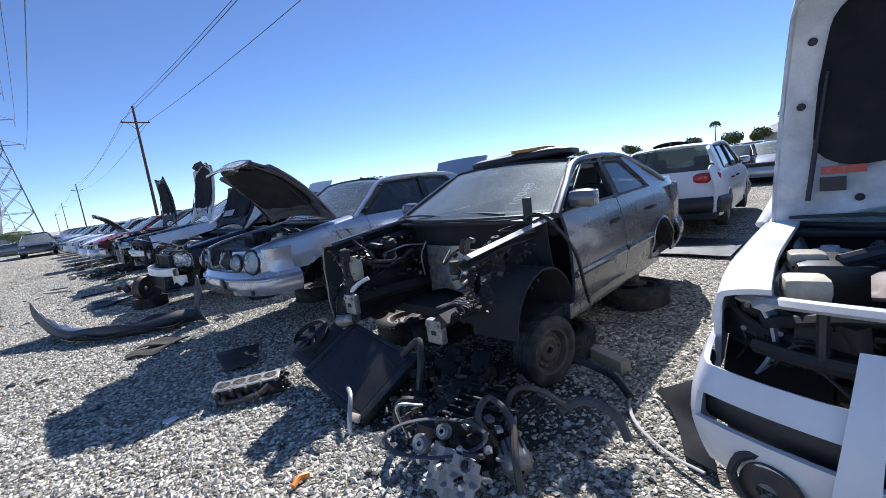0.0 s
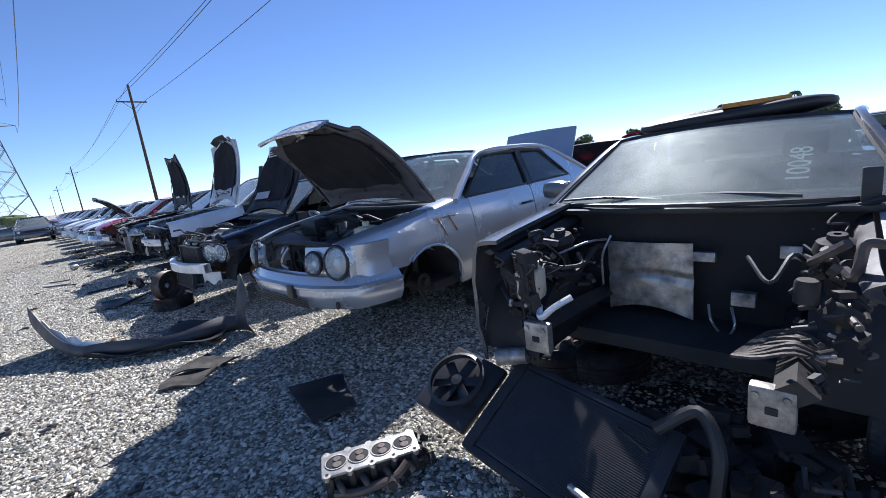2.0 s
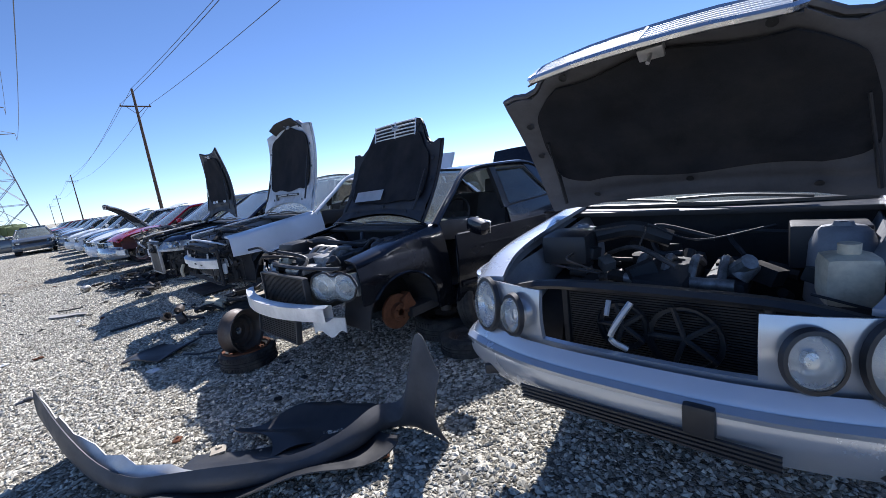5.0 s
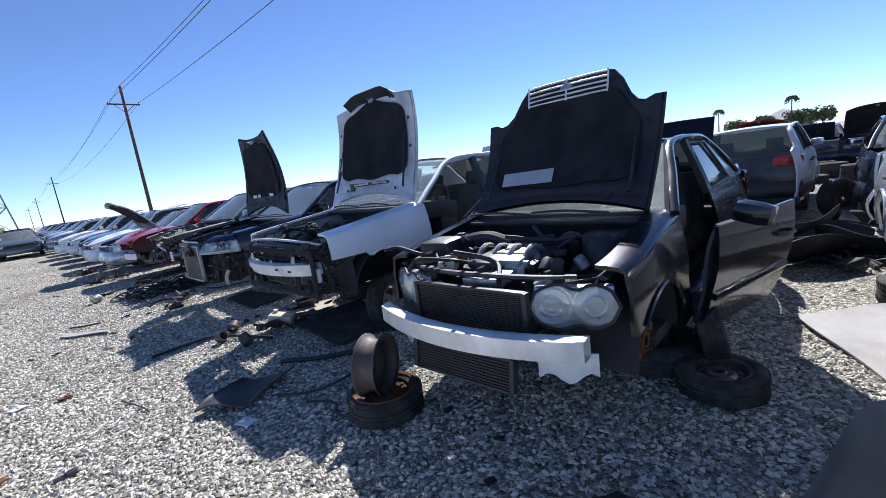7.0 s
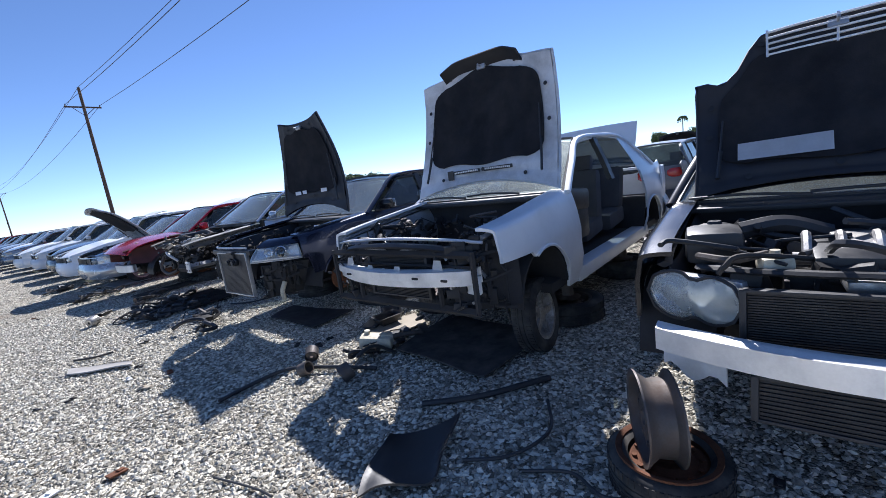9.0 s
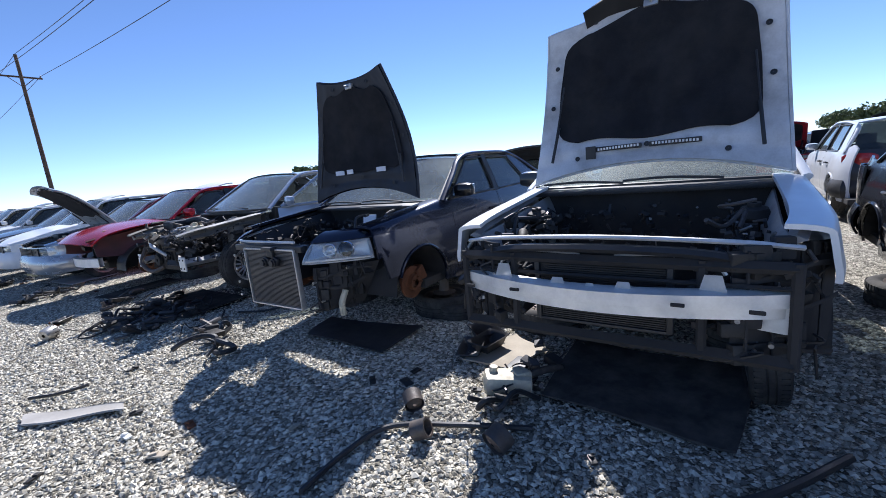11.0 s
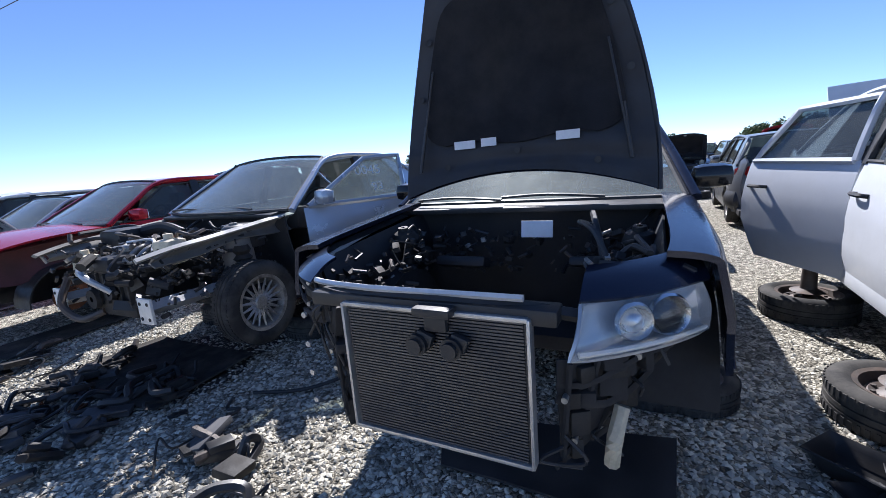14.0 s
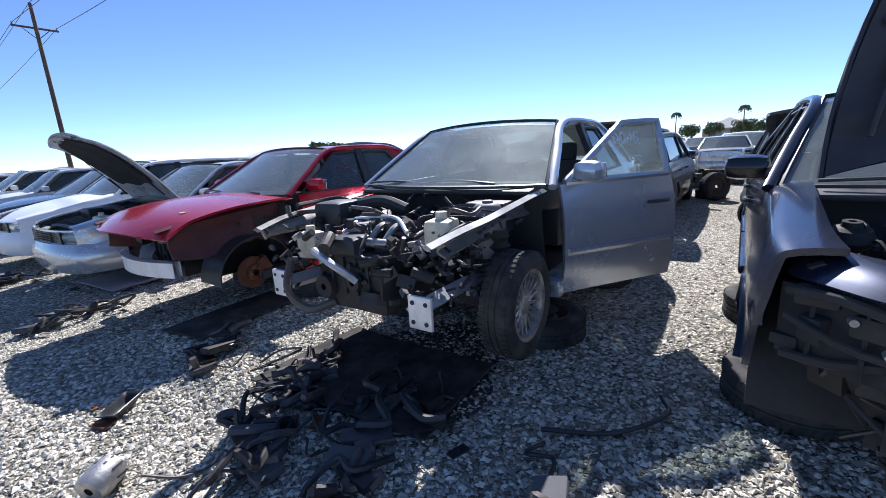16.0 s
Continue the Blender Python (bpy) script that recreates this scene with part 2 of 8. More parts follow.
# ---- mesh tools ----
def finish(name, bm, mat, smooth=True):
    bmesh.ops.recalc_face_normals(bm, faces=bm.faces)
    me = bpy.data.meshes.new(name)
    bm.to_mesh(me)
    bm.free()
    mats = mat if isinstance(mat, (list, tuple)) else [mat]
    for x in mats:
        me.materials.append(x)
    if smooth:
        me.shade_smooth()
        me.set_sharp_from_angle(angle=radians(38))
    return me


def part(name, bm, mat, parent, label="", smooth=True, colour=None):
    ob = new(name, finish(name, bm, mat, smooth))
    ob.parent = parent
    if label:
        ob["label"] = label
    if colour:
        ob.color = (*colour, 1)
    return ob


def thing(name, label, category, at=(0, 0, 0), turn=0.0, group="", kind=""):
    ob = new(name)
    ob.matrix_basis = pose(*at, 0, 0, turn)
    return tagged(ob, label, category, group, kind)


def solo(name, bm, mat, label, category, at=(0, 0, 0), rot=(0, 0, 0), group="", kind="", smooth=True, colour=None):
    ob = new(name, finish(name, bm, mat, smooth))
    ob.matrix_basis = pose(*at, *rot)
    if colour:
        ob.color = (*colour, 1)
    return tagged(ob, label, category, group, kind)


def box(bm, c, s, rot=(0, 0, 0), bevel=0.0, taper=1.0):
    g = bmesh.ops.create_cube(bm, size=1)
    vs = g["verts"]
    for v in vs:
        if v.co.z > 0:
            v.co.x *= taper
            v.co.y *= taper
        v.co = Vector((v.co.x * s[0], v.co.y * s[1], v.co.z * s[2]))
    if bevel:
        es = list({e for v in vs for e in v.link_edges})
        r = bmesh.ops.bevel(bm, geom=es, offset=bevel, segments=2, affect="EDGES", profile=0.6)
        vs = list({v for f in r["faces"] for v in f.verts} | {v for v in vs if v.is_valid})
    bmesh.ops.transform(bm, matrix=pose(*c, *rot), verts=vs)
    return bm


def rod(bm, a, b, r, seg=8, r2=None):
    a, b = Vector(a), Vector(b)
    d = b - a
    m = Matrix.Translation((a + b) / 2) @ d.to_track_quat("Z", "Y").to_matrix().to_4x4()
    bmesh.ops.create_cone(bm, cap_ends=True, segments=seg, radius1=r, radius2=r if r2 is None else r2, depth=d.length, matrix=m)
    return bm


def lathe(bm, prof, m=Matrix(), seg=24, closed=False):
    """Turns a list of (radius, height) round z."""
    rings = []
    for r, h in prof:
        rings.append([bm.verts.new(m @ Vector((r * math.cos(2 * math.pi * k / seg), r * math.sin(2 * math.pi * k / seg), h))) for k in range(seg)])
    pairs = list(zip(rings, rings[1:])) + ([(rings[-1], rings[0])] if closed else [])
    for p, q in pairs:
        for k in range(seg):
            bm.faces.new((p[k], p[(k + 1) % seg], q[(k + 1) % seg], q[k]))
    return bm


def smooth_path(pts, n=6):
    pts = [Vector(p) for p in pts]
    if len(pts) < 3:
        return pts
    out = []
    ext = [2 * pts[0] - pts[1]] + pts + [2 * pts[-1] - pts[-2]]
    for i in range(1, len(ext) - 2):
        p0, p1, p2, p3 = ext[i - 1:i + 3]
        for k in range(n):
            t = k / n
            out.append(0.5 * (2 * p1 + (p2 - p0) * t + (2 * p0 - 5 * p1 + 4 * p2 - p3) * t * t + (3 * p1 - p0 - 3 * p2 + p3) * t ** 3))
    return out + [pts[-1]]


def tube(bm, pts, r, seg=7, n=6, flat=1.0):
    path = smooth_path(pts, n)
    rings, up = [], Vector((0, 0, 1))
    for i, p in enumerate(path):
        d = (path[min(i + 1, len(path) - 1)] - path[max(i - 1, 0)]).normalized()
        side = d.cross(up)
        if side.length < 0.05:
            side = d.cross(Vector((1, 0, 0)))
        side.normalize()
        u2 = side.cross(d)
        rings.append([bm.verts.new(p + r * (math.cos(2 * math.pi * k / seg) * side + flat * math.sin(2 * math.pi * k / seg) * u2)) for k in range(seg)])
    for a, b in zip(rings, rings[1:]):
        for k in range(seg):
            bm.faces.new((a[k], a[(k + 1) % seg], b[(k + 1) % seg], b[k]))
    bm.faces.new(rings[0][::-1])
    bm.faces.new(rings[-1])
    return bm


def sheet(bm, fn, nu, nv, thick=0.0, skip=None):
    """A grid surface fn(u, v) with u, v from 0 to 1; thick closes it into a solid."""
    vs = [[bm.verts.new(fn(i / nu, j / nv)) for j in range(nv + 1)] for i in range(nu + 1)]
    fs = []
    for i in range(nu):
        for j in range(nv):
            if skip and skip((i + 0.5) / nu, (j + 0.5) / nv):
                continue
            fs.append(bm.faces.new((vs[i][j], vs[i + 1][j], vs[i + 1][j + 1], vs[i][j + 1])))
    loose = [v for row in vs for v in row if not v.link_faces]
    for v in loose:
        bm.verts.remove(v)
    if thick:
        bmesh.ops.recalc_face_normals(bm, faces=fs)
        bmesh.ops.solidify(bm, geom=fs, thickness=thick)
    return bm


def plate(bm, pts, thick):
    """A flat polygon made solid."""
    f = bm.faces.new([bm.verts.new(p) for p in pts])
    bmesh.ops.solidify(bm, geom=[f], thickness=thick)
    return bm


def lerp(a, b, t):
    return a + (b - a) * t


# ---- wheels ----
def tyre_profile(r, w, rim):
    h = w / 2
    return [(rim, -h * 0.8), (rim + 0.03, -h), (r - 0.05, -h * 1.02), (r - 0.012, -h * 0.88), (r, -h * 0.7), (r, -h * 0.25), (r - 0.008, -h * 0.22), (r - 0.008, -h * 0.16), (r, -h * 0.13),
            (r, h * 0.13), (r - 0.008, h * 0.16), (r - 0.008, h * 0.22), (r, h * 0.25), (r, h * 0.7), (r - 0.012, h * 0.88), (r - 0.05, h * 1.02), (rim + 0.03, h), (rim, h * 0.8)]


def wheel_meshes(kind):
    """Tyre and rim meshes, the axle along z and the outer face up."""
    r, w, rim = (0.315, 0.20, 0.205) if kind != "spare" else (0.31, 0.19, 0.2)
    t = lathe(bmesh.new(), tyre_profile(r, w, rim), seg=36)
    for k in range(54):
        a = 2 * math.pi * k / 54
        for s in (-1, 1):
            box(t, ((r - 0.001) * math.cos(a), (r - 0.001) * math.sin(a), s * w * 0.3), (0.008, 0.02, w * 0.2), (0, 0, math.degrees(a)))
    tyre = finish("tyre", t, M["rubber"])
    b = bmesh.new()
    lathe(b, [(rim - 0.012, -0.08), (rim + 0.006, -0.085), (rim + 0.006, -0.075), (rim - 0.03, -0.05), (rim - 0.035, 0.02), (rim - 0.01, 0.06), (rim + 0.008, 0.078), (rim + 0.008, 0.088), (rim - 0.016, 0.082), (rim - 0.03, 0.05), (rim - 0.045, 0.0), (rim - 0.04, -0.05), (rim - 0.02, -0.075)], seg=36)
    if kind == "steel":
        lathe(b, [(rim - 0.03, 0.03), (0.15, 0.045), (0.12, 0.035), (0.09, 0.055), (0.05, 0.05), (0.035, 0.06), (0.03, 0.04)], seg=36)
        for k in range(12):
            a = 2 * math.pi * k / 12
            rod(b, (0.135 * math.cos(a), 0.135 * math.sin(a), 0.036), (0.135 * math.cos(a), 0.135 * math.sin(a), 0.05), 0.012, 8)
        mat = M["rim"]
    elif kind == "mesh":
        lathe(b, [(0.001, 0.06), (0.045, 0.058), (0.06, 0.045), (0.06, 0.0)], seg=20)
        for k in range(18):
            for d in (-0.17, 0.17):
                a, a2 = 2 * math.pi * k / 18, 2 * math.pi * k / 18 + d
                rod(b, (0.05 * math.cos(a), 0.05 * math.sin(a), 0.045), (0.18 * math.cos(a2), 0.18 * math.sin(a2), 0.058), 0.0065, 5)
        mat = M["alu"]
    else:
        lathe(b, [(0.001, 0.06), (0.05, 0.058), (0.07, 0.045), (0.07, 0.0)], seg=20)
        for k in range(5):
            a = 2 * math.pi * k / 5
            c, s = math.cos(a), math.sin(a)
            box(b, (0.115 * c, 0.115 * s, 0.05), (0.15, 0.055, 0.025), (0, -4, math.degrees(a)), 0.006)
        mat = M["alu"]
    return tyre, finish("rim", b, mat)


WHEELS = {k: wheel_meshes(k) for k in ("steel", "mesh", "spoke")}


def disc_mesh():
    b = lathe(bmesh.new(), [(0.03, 0.06), (0.07, 0.06), (0.075, 0.02), (0.145, 0.015), (0.145, -0.01), (0.05, -0.012), (0.05, -0.1)], seg=28)
    for k in range(5):
        a = 2 * math.pi * k / 5
        rod(b, (0.052 * math.cos(a), 0.052 * math.sin(a), 0.06), (0.052 * math.cos(a), 0.052 * math.sin(a), 0.085), 0.007, 6)
    box(b, (0.11, 0.05, 0.0), (0.11, 0.14, 0.09), (0, 0, 25), 0.012)
    return finish("brake_disc", b, M["rust"])


DISC = disc_mesh()


def hang(name, mesh, parent, m, label=""):
    ob = new(name, mesh)
    ob.parent = parent
    ob.matrix_basis = m
    if label:
        ob["label"] = label
    return ob


def loose_wheel(at, kind="steel", rot=(0, 0, 0), label="worn tyre on a steel rim lying flat on gravel", bare=False, rusty=False):
    w = thing("wheel", label, "wheel")
    w.matrix_basis = pose(*at, *rot)
    tyre, rim = WHEELS[kind]
    if not bare:
        hang("tyre", tyre, w, Matrix())
    r = hang("rim", rim, w, Matrix(), "rusty steel rim" if rusty else "")
    if rusty:
        r.data = rim.copy()
        r.data.materials[0] = M["rust"]
    return w


# ---- cars ----
class Spec:
    """Measures of one kind of car body, in metres: x back from the nose, z up from the ground."""

    def __init__(self, L=4.6, W=1.78, H=1.44, fx=0.88, rx=3.55, sill=0.24, belt=0.95, hood_z=0.74, tail_z=0.92, cowl=1.32, roof_f=2.05, roof_r=3.15, back=3.95,
                 d1=1.42, d2=2.42, d3=3.38, ra=0.36, wr=0.30, nose=0.20, tail=0.14, boot="sedan", chin=0.0, fs=0.13, chin2=0.0, bulge=0.16):
        self.L, self.W, self.H, self.fx, self.rx, self.sill, self.belt, self.hood_z, self.tail_z = L, W, H, fx, rx, sill, belt, hood_z, tail_z
        self.cowl, self.roof_f, self.roof_r, self.back, self.d1, self.d2, self.d3 = cowl, roof_f, roof_r, back, d1, d2, d3
        self.ra, self.wr, self.nose, self.tail, self.boot, self.chin, self.fs, self.chin2 = ra, wr, nose, tail, boot, chin, fs, chin2
        self.bulge = bulge
        self.tops = [(0.0, self.hood_z), (0.35, self.hood_z + 0.08), (self.cowl, self.belt), (self.back, self.belt + 0.05), (self.L - 0.15, self.tail_z + 0.06), (self.L, self.tail_z - 0.02)]

    def top(self, x):
        return float(np.interp(x, [p[0] for p in self.tops], [p[1] for p in self.tops]))

    def low(self, x):
        z = max(self.sill, self.chin, self.chin2 if x < self.fx - 0.44 else 0) if x < self.fx - 0.2 else self.sill
        for c in (self.fx, self.rx):
            d = abs(x - c)
            if d < self.ra:
                z = max(z, self.wr + math.sqrt(self.ra ** 2 - d * d))
        return min(z, self.top(x) - 0.06)

    def half(self, x, z):
        plan = 1 - self.nose * max(0, 1 - x / 0.75) ** 2.3 - self.tail * max(0, 1 - (self.L - x) / 0.65) ** 2.3
        t = (z - self.sill) / (self.belt - self.sill)
        sect = 1 - 0.22 * max(0, 0.42 - t) ** 2 - 0.30 * max(0, t - 0.52) ** 2 + 0.006 * math.exp(-((t - 0.62) / 0.05) ** 2) + 0.012 * math.exp(-((t - 0.28) / 0.07) ** 2)
        return self.W / 2 * plan * sect

    def house(self, x, z):
        """Half width of the glasshouse."""
        t = min(1, max(0, (z - self.belt) / (self.H - self.belt)))
        return self.W / 2 * lerp(0.925, 0.70, t ** 1.15)


def side_panel(s, x0, x1, side, thick=0.022, shoulder=0.0):
    """One outer panel; shoulder: how far its top curls in towards the hood or boot."""
    n = max(6, int((x1 - x0) / 0.045))

    def f(u, v):
        x = lerp(x0, x1, u)
        a, b = s.low(x), s.top(x)
        if shoulder and v > 0.72:
            k = (v - 0.72) / 0.28
            return (x, side * (s.half(x, b) - shoulder * (1 - math.cos(k * math.pi / 2)) * 1.0 - 0.02 * k), b + 0.028 * math.sin(k * math.pi / 2))
        z = lerp(a, b, v / 0.72 if shoulder else v)
        return (x, side * s.half(x, z), z)
    return sheet(bmesh.new(), f, n, 14 if shoulder else 9, thick)


def flare(s, c, side):
    """The rolled lip round a wheel arch."""
    pts = []
    for k in range(15):
        a = math.pi * k / 14
        x, z = c - s.ra * math.cos(a), s.wr + s.ra * math.sin(a)
        if z < s.sill:
            z = s.sill
        if z < s.low(x) - 0.03 and x < s.fx:
            continue
        pts.append((x, side * (s.half(x, z) + 0.004), z))
    return tube(bmesh.new(), pts, 0.012, 6, 2)


def well(s, c, side):
    """A dark half tunnel over the wheel."""
    def f(u, v):
        a = math.pi * u
        y = s.half(c, 0.5) - 0.03 - v * 0.34
        return (c - (s.ra + 0.005) * math.cos(a), side * y, s.wr + (s.ra + 0.005) * math.sin(a) - 0.0)
    bm = sheet(bmesh.new(), f, 14, 2, 0.012)
    y = s.half(c, 0.5) - 0.37
    plate(bm, [(c - s.ra * math.cos(math.pi * k / 12), side * y, s.wr + s.ra * math.sin(math.pi * k / 12)) for k in range(13)], 0.012)
    return bm


def glass_pane(pts, s, side, inset=0.012):
    """A side window from a polygon in the side view, curved with the glasshouse."""
    n = 6
    a, b, c, d = pts

    def f(u, v):
        x = lerp(lerp(a[0], b[0], u), lerp(d[0], c[0], u), v)
        z = lerp(lerp(a[1], b[1], u), lerp(d[1], c[1], u), v)
        return (x, side * (s.house(x, z) - inset), z)
    return sheet(bmesh.new(), f, n, n, 0.005)


def frame_tube(pts, s, side, r=0.012, out=0.004):
    ring = []
    for (x0, z0), (x1, z1) in zip(pts, pts[1:] + pts[:1]):
        for k in range(4):
            x, z = lerp(x0, x1, k / 4), lerp(z0, z1, k / 4)
            ring.append((x, side * (s.house(x, z) + out), z))
    return tube(bmesh.new(), ring + [ring[0]], r, 6, 1)


def hood_shape(length, w0, w1, crown, round_tip=0.12, front=None, arch=0.0, nose=None, curl=0.07, flare_out=1.6):
    """half width and height along an opened hood; u = 0 at the hinge."""
    def fn(u, v, drop=0.0, inset=0.0):
        hw = lerp(w0, w1, u ** flare_out) - inset
        y = (2 * v - 1) * hw
        k = abs(2 * v - 1)
        s = -inset * (2 * u - 1) + length * u - round_tip * u ** 6 * k ** 2.6 + (front(k) * u ** 3 if front else 0) + arch * (1 - k * k) * (1 - u) ** 5
        z = crown * (1 - k * k) + 0.05 * math.sin(math.pi * min(1, u * 1.02)) * 1.0 - (curl + (nose(k) if nose else 0.0)) * u ** 5 - drop
        return s, y, z
    return fn


def open_hood(car, s, angle, colour, length=None, felt=True, inner=None, style="", hinge=None, paint="paint", tip=0.375, rnd=0.12, front=None, arch=0.0, rear=0.415, nose=None, curl=0.07, flare_out=1.6):
    """A hood turned up on its rear hinge, with outer skin, pressed inner frame, liner and catches."""
    length = length or s.cowl - 0.02
    fn = hood_shape(length, s.W * rear, s.W * tip, 0.035, rnd, front, arch, nose, curl, flare_out)
    a = radians(angle)
    hx, hz = hinge or (s.cowl + 0.02, s.belt + 0.02)

    def put(su, y, z):
        return (hx - su * math.cos(a) + z * math.sin(a), y, hz + su * math.sin(a) + z * math.cos(a))
    root = part("hood", sheet(bmesh.new(), lambda u, v: put(*fn(u, v)), 20, 30, 0.008), M[paint], car, "raised hood", colour=colour)
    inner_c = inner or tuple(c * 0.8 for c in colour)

    def ribs(u, v):
        return 0.012 * (math.exp(-((u - 0.2) / 0.05) ** 2) + math.exp(-((abs(v - 0.5) - 0.36) / 0.03) ** 2)) + 0.006 * math.sin(u * 40) * math.exp(-((u - 0.1) / 0.06) ** 2)
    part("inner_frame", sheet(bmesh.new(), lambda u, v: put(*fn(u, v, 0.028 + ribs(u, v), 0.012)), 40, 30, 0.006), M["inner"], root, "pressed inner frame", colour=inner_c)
    lip = [put(*fn(u, v, 0.014, 0.004)) for u, v in [(k / 10, 0) for k in range(11)] + [(1, k / 24) for k in range(1, 25)] + [(1 - k / 10, 1) for k in range(1, 11)]]
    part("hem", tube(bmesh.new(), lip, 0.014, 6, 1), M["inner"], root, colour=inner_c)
    if felt:
        def pad(u, v):
            t = 2 * u - 1
            w = 0.415 * (1 - 0.26 * max(0, abs(t) - 0.5) ** 3 / 0.125) - 0.02 * max(0, t)
            vv = 0.5 + (2 * v - 1) * w
            uu = 0.58 + 0.345 * t + 0.025 * math.cos(14 * (vv - 0.5)) * (1 if t > 0 else -0.8) * abs(t)
            return put(*fn(uu, vv, 0.052 + 0.006 * math.sin(9 * u) * math.sin(11 * v)))
        part("liner", sheet(bmesh.new(), pad, 24, 22, 0.010), M["felt"], root, "dark insulation pad")
    for uu, vv in ((0.10, 0.2), (0.12, 0.8), (0.17, 0.5), (0.95, 0.25), (0.95, 0.75), (0.5, 0.05), (0.5, 0.95), (0.75, 0.06), (0.75, 0.94)):
        b = lathe(bmesh.new(), [(0.001, 0.0), (0.016, 0.0), (0.018, 0.004), (0.014, 0.004)], Matrix.Translation(put(*fn(uu, vv, 0.050))) @ pose(0, 0, 0, 0, -90 + (angle - 90), 0), 10)
        part("rubber_stop", b, M["plastic"], root)
    for v in (0.04, 0.96):
        b = bmesh.new()
        top = put(*fn(0.62, 0.5 + (v - 0.5) * 0.86, 0.075))
        rod(b, top, put(*fn(0.12, 0.5 + (v - 0.5) * 0.9, 0.085)), 0.006, 8)
        rod(b, put(*fn(0.36, 0.5 + (v - 0.5) * 0.88, 0.080)), put(*fn(0.12, 0.5 + (v - 0.5) * 0.9, 0.085)), 0.011, 8)
        part("gas_strut", b, M["plastic"], root)
    b = bmesh.new()
    c = put(*fn(0.95, 0.5, 0.05))
    box(b, c, (0.05, 0.09, 0.04), (0, angle, 0), 0.006)
    rod(b, put(*fn(0.95, 0.5, 0.05)), put(*fn(0.95, 0.5, 0.12)), 0.008, 6)
    part("latch", b, M["steel"], root)
    return root, lambda u, v, d=0.0: put(*fn(u, v, d))


def closed_hood(car, s, colour, paint="paint"):
    def f(u, v):
        x = lerp(0.10, s.cowl + 0.03, u)
        k = 2 * v - 1
        z = s.top(x) + 0.045 * (1 - k * k) - 0.01 + 0.035 * math.sin(math.pi * u) - 0.06 * (1 - u) ** 6
        x += 0.12 * (1 - u) ** 4 * k * k
        return (x, k * (s.half(x, s.top(x)) - 0.012), z)
    return part("hood", sheet(bmesh.new(), f, 18, 16, 0.02), M[paint], car, "closed hood", colour=colour)


def nose_strip(s, z0, z1, x_side=0.62, bulge=0.05, out=0.0, thick=0.02, hole=None, rows=8):
    """A band round the front of the car, from one wheel arch to the other."""
    def plan(u):
        t = 2 * u - 1
        k = abs(t)
        yc = s.half(0.22, (z0 + z1) / 2)
        if k > 0.72:
            x = lerp(0.16, x_side, (k - 0.72) / 0.28)
            y = s.half(x, (z0 + z1) / 2)
        else:
            y = k / 0.72 * s.half(0.16, (z0 + z1) / 2)
            x = 0.16 * (k / 0.72) ** 3.0
        return x, math.copysign(y, t)

    def f(u, v):
        x, y = plan(u)
        d = bulge * math.sin(math.pi * min(1, max(0, v * 0.95 + 0.02))) + out
        k = abs(2 * u - 1)
        fx = d * (1 if k < 0.72 else max(0, 1 - (k - 0.72) / 0.12))
        fy = d * min(1, max(0, (k - 0.5) / 0.3))
        return (x - fx, y + math.copysign(fy, y), lerp(z0, z1, v))
    return sheet(bmesh.new(), f, 48, rows, thick, hole)


def tail_strip(s, z0, z1, bulge=0.05, thick=0.02):
    def f(u, v):
        t = 2 * u - 1
        k = abs(t)
        if k > 0.7:
            x = lerp(s.L - 0.14, s.L - 0.6, (k - 0.7) / 0.3)
            y = s.half(x, (z0 + z1) / 2)
        else:
            x = s.L - 0.14 * (k / 0.7) ** 3
            y = k / 0.7 * s.half(s.L - 0.14, (z0 + z1) / 2)
        d = bulge * math.sin(math.pi * v)
        return (x + d * (1 if k < 0.7 else max(0, 1 - (k - 0.7) / 0.1)), math.copysign(y + d * min(1, max(0, (k - 0.5) / 0.3)), t), lerp(z0, z1, v))
    return sheet(bmesh.new(), f, 40, 6, thick)


def blob(bm, c, r, rot=(0, 0, 0), seg=20):
    g = bmesh.ops.create_uvsphere(bm, u_segments=seg, v_segments=seg // 2, radius=1)
    bmesh.ops.transform(bm, matrix=pose(*c, *rot) @ Matrix.Diagonal((*r, 1)), verts=g["verts"])
    return bm


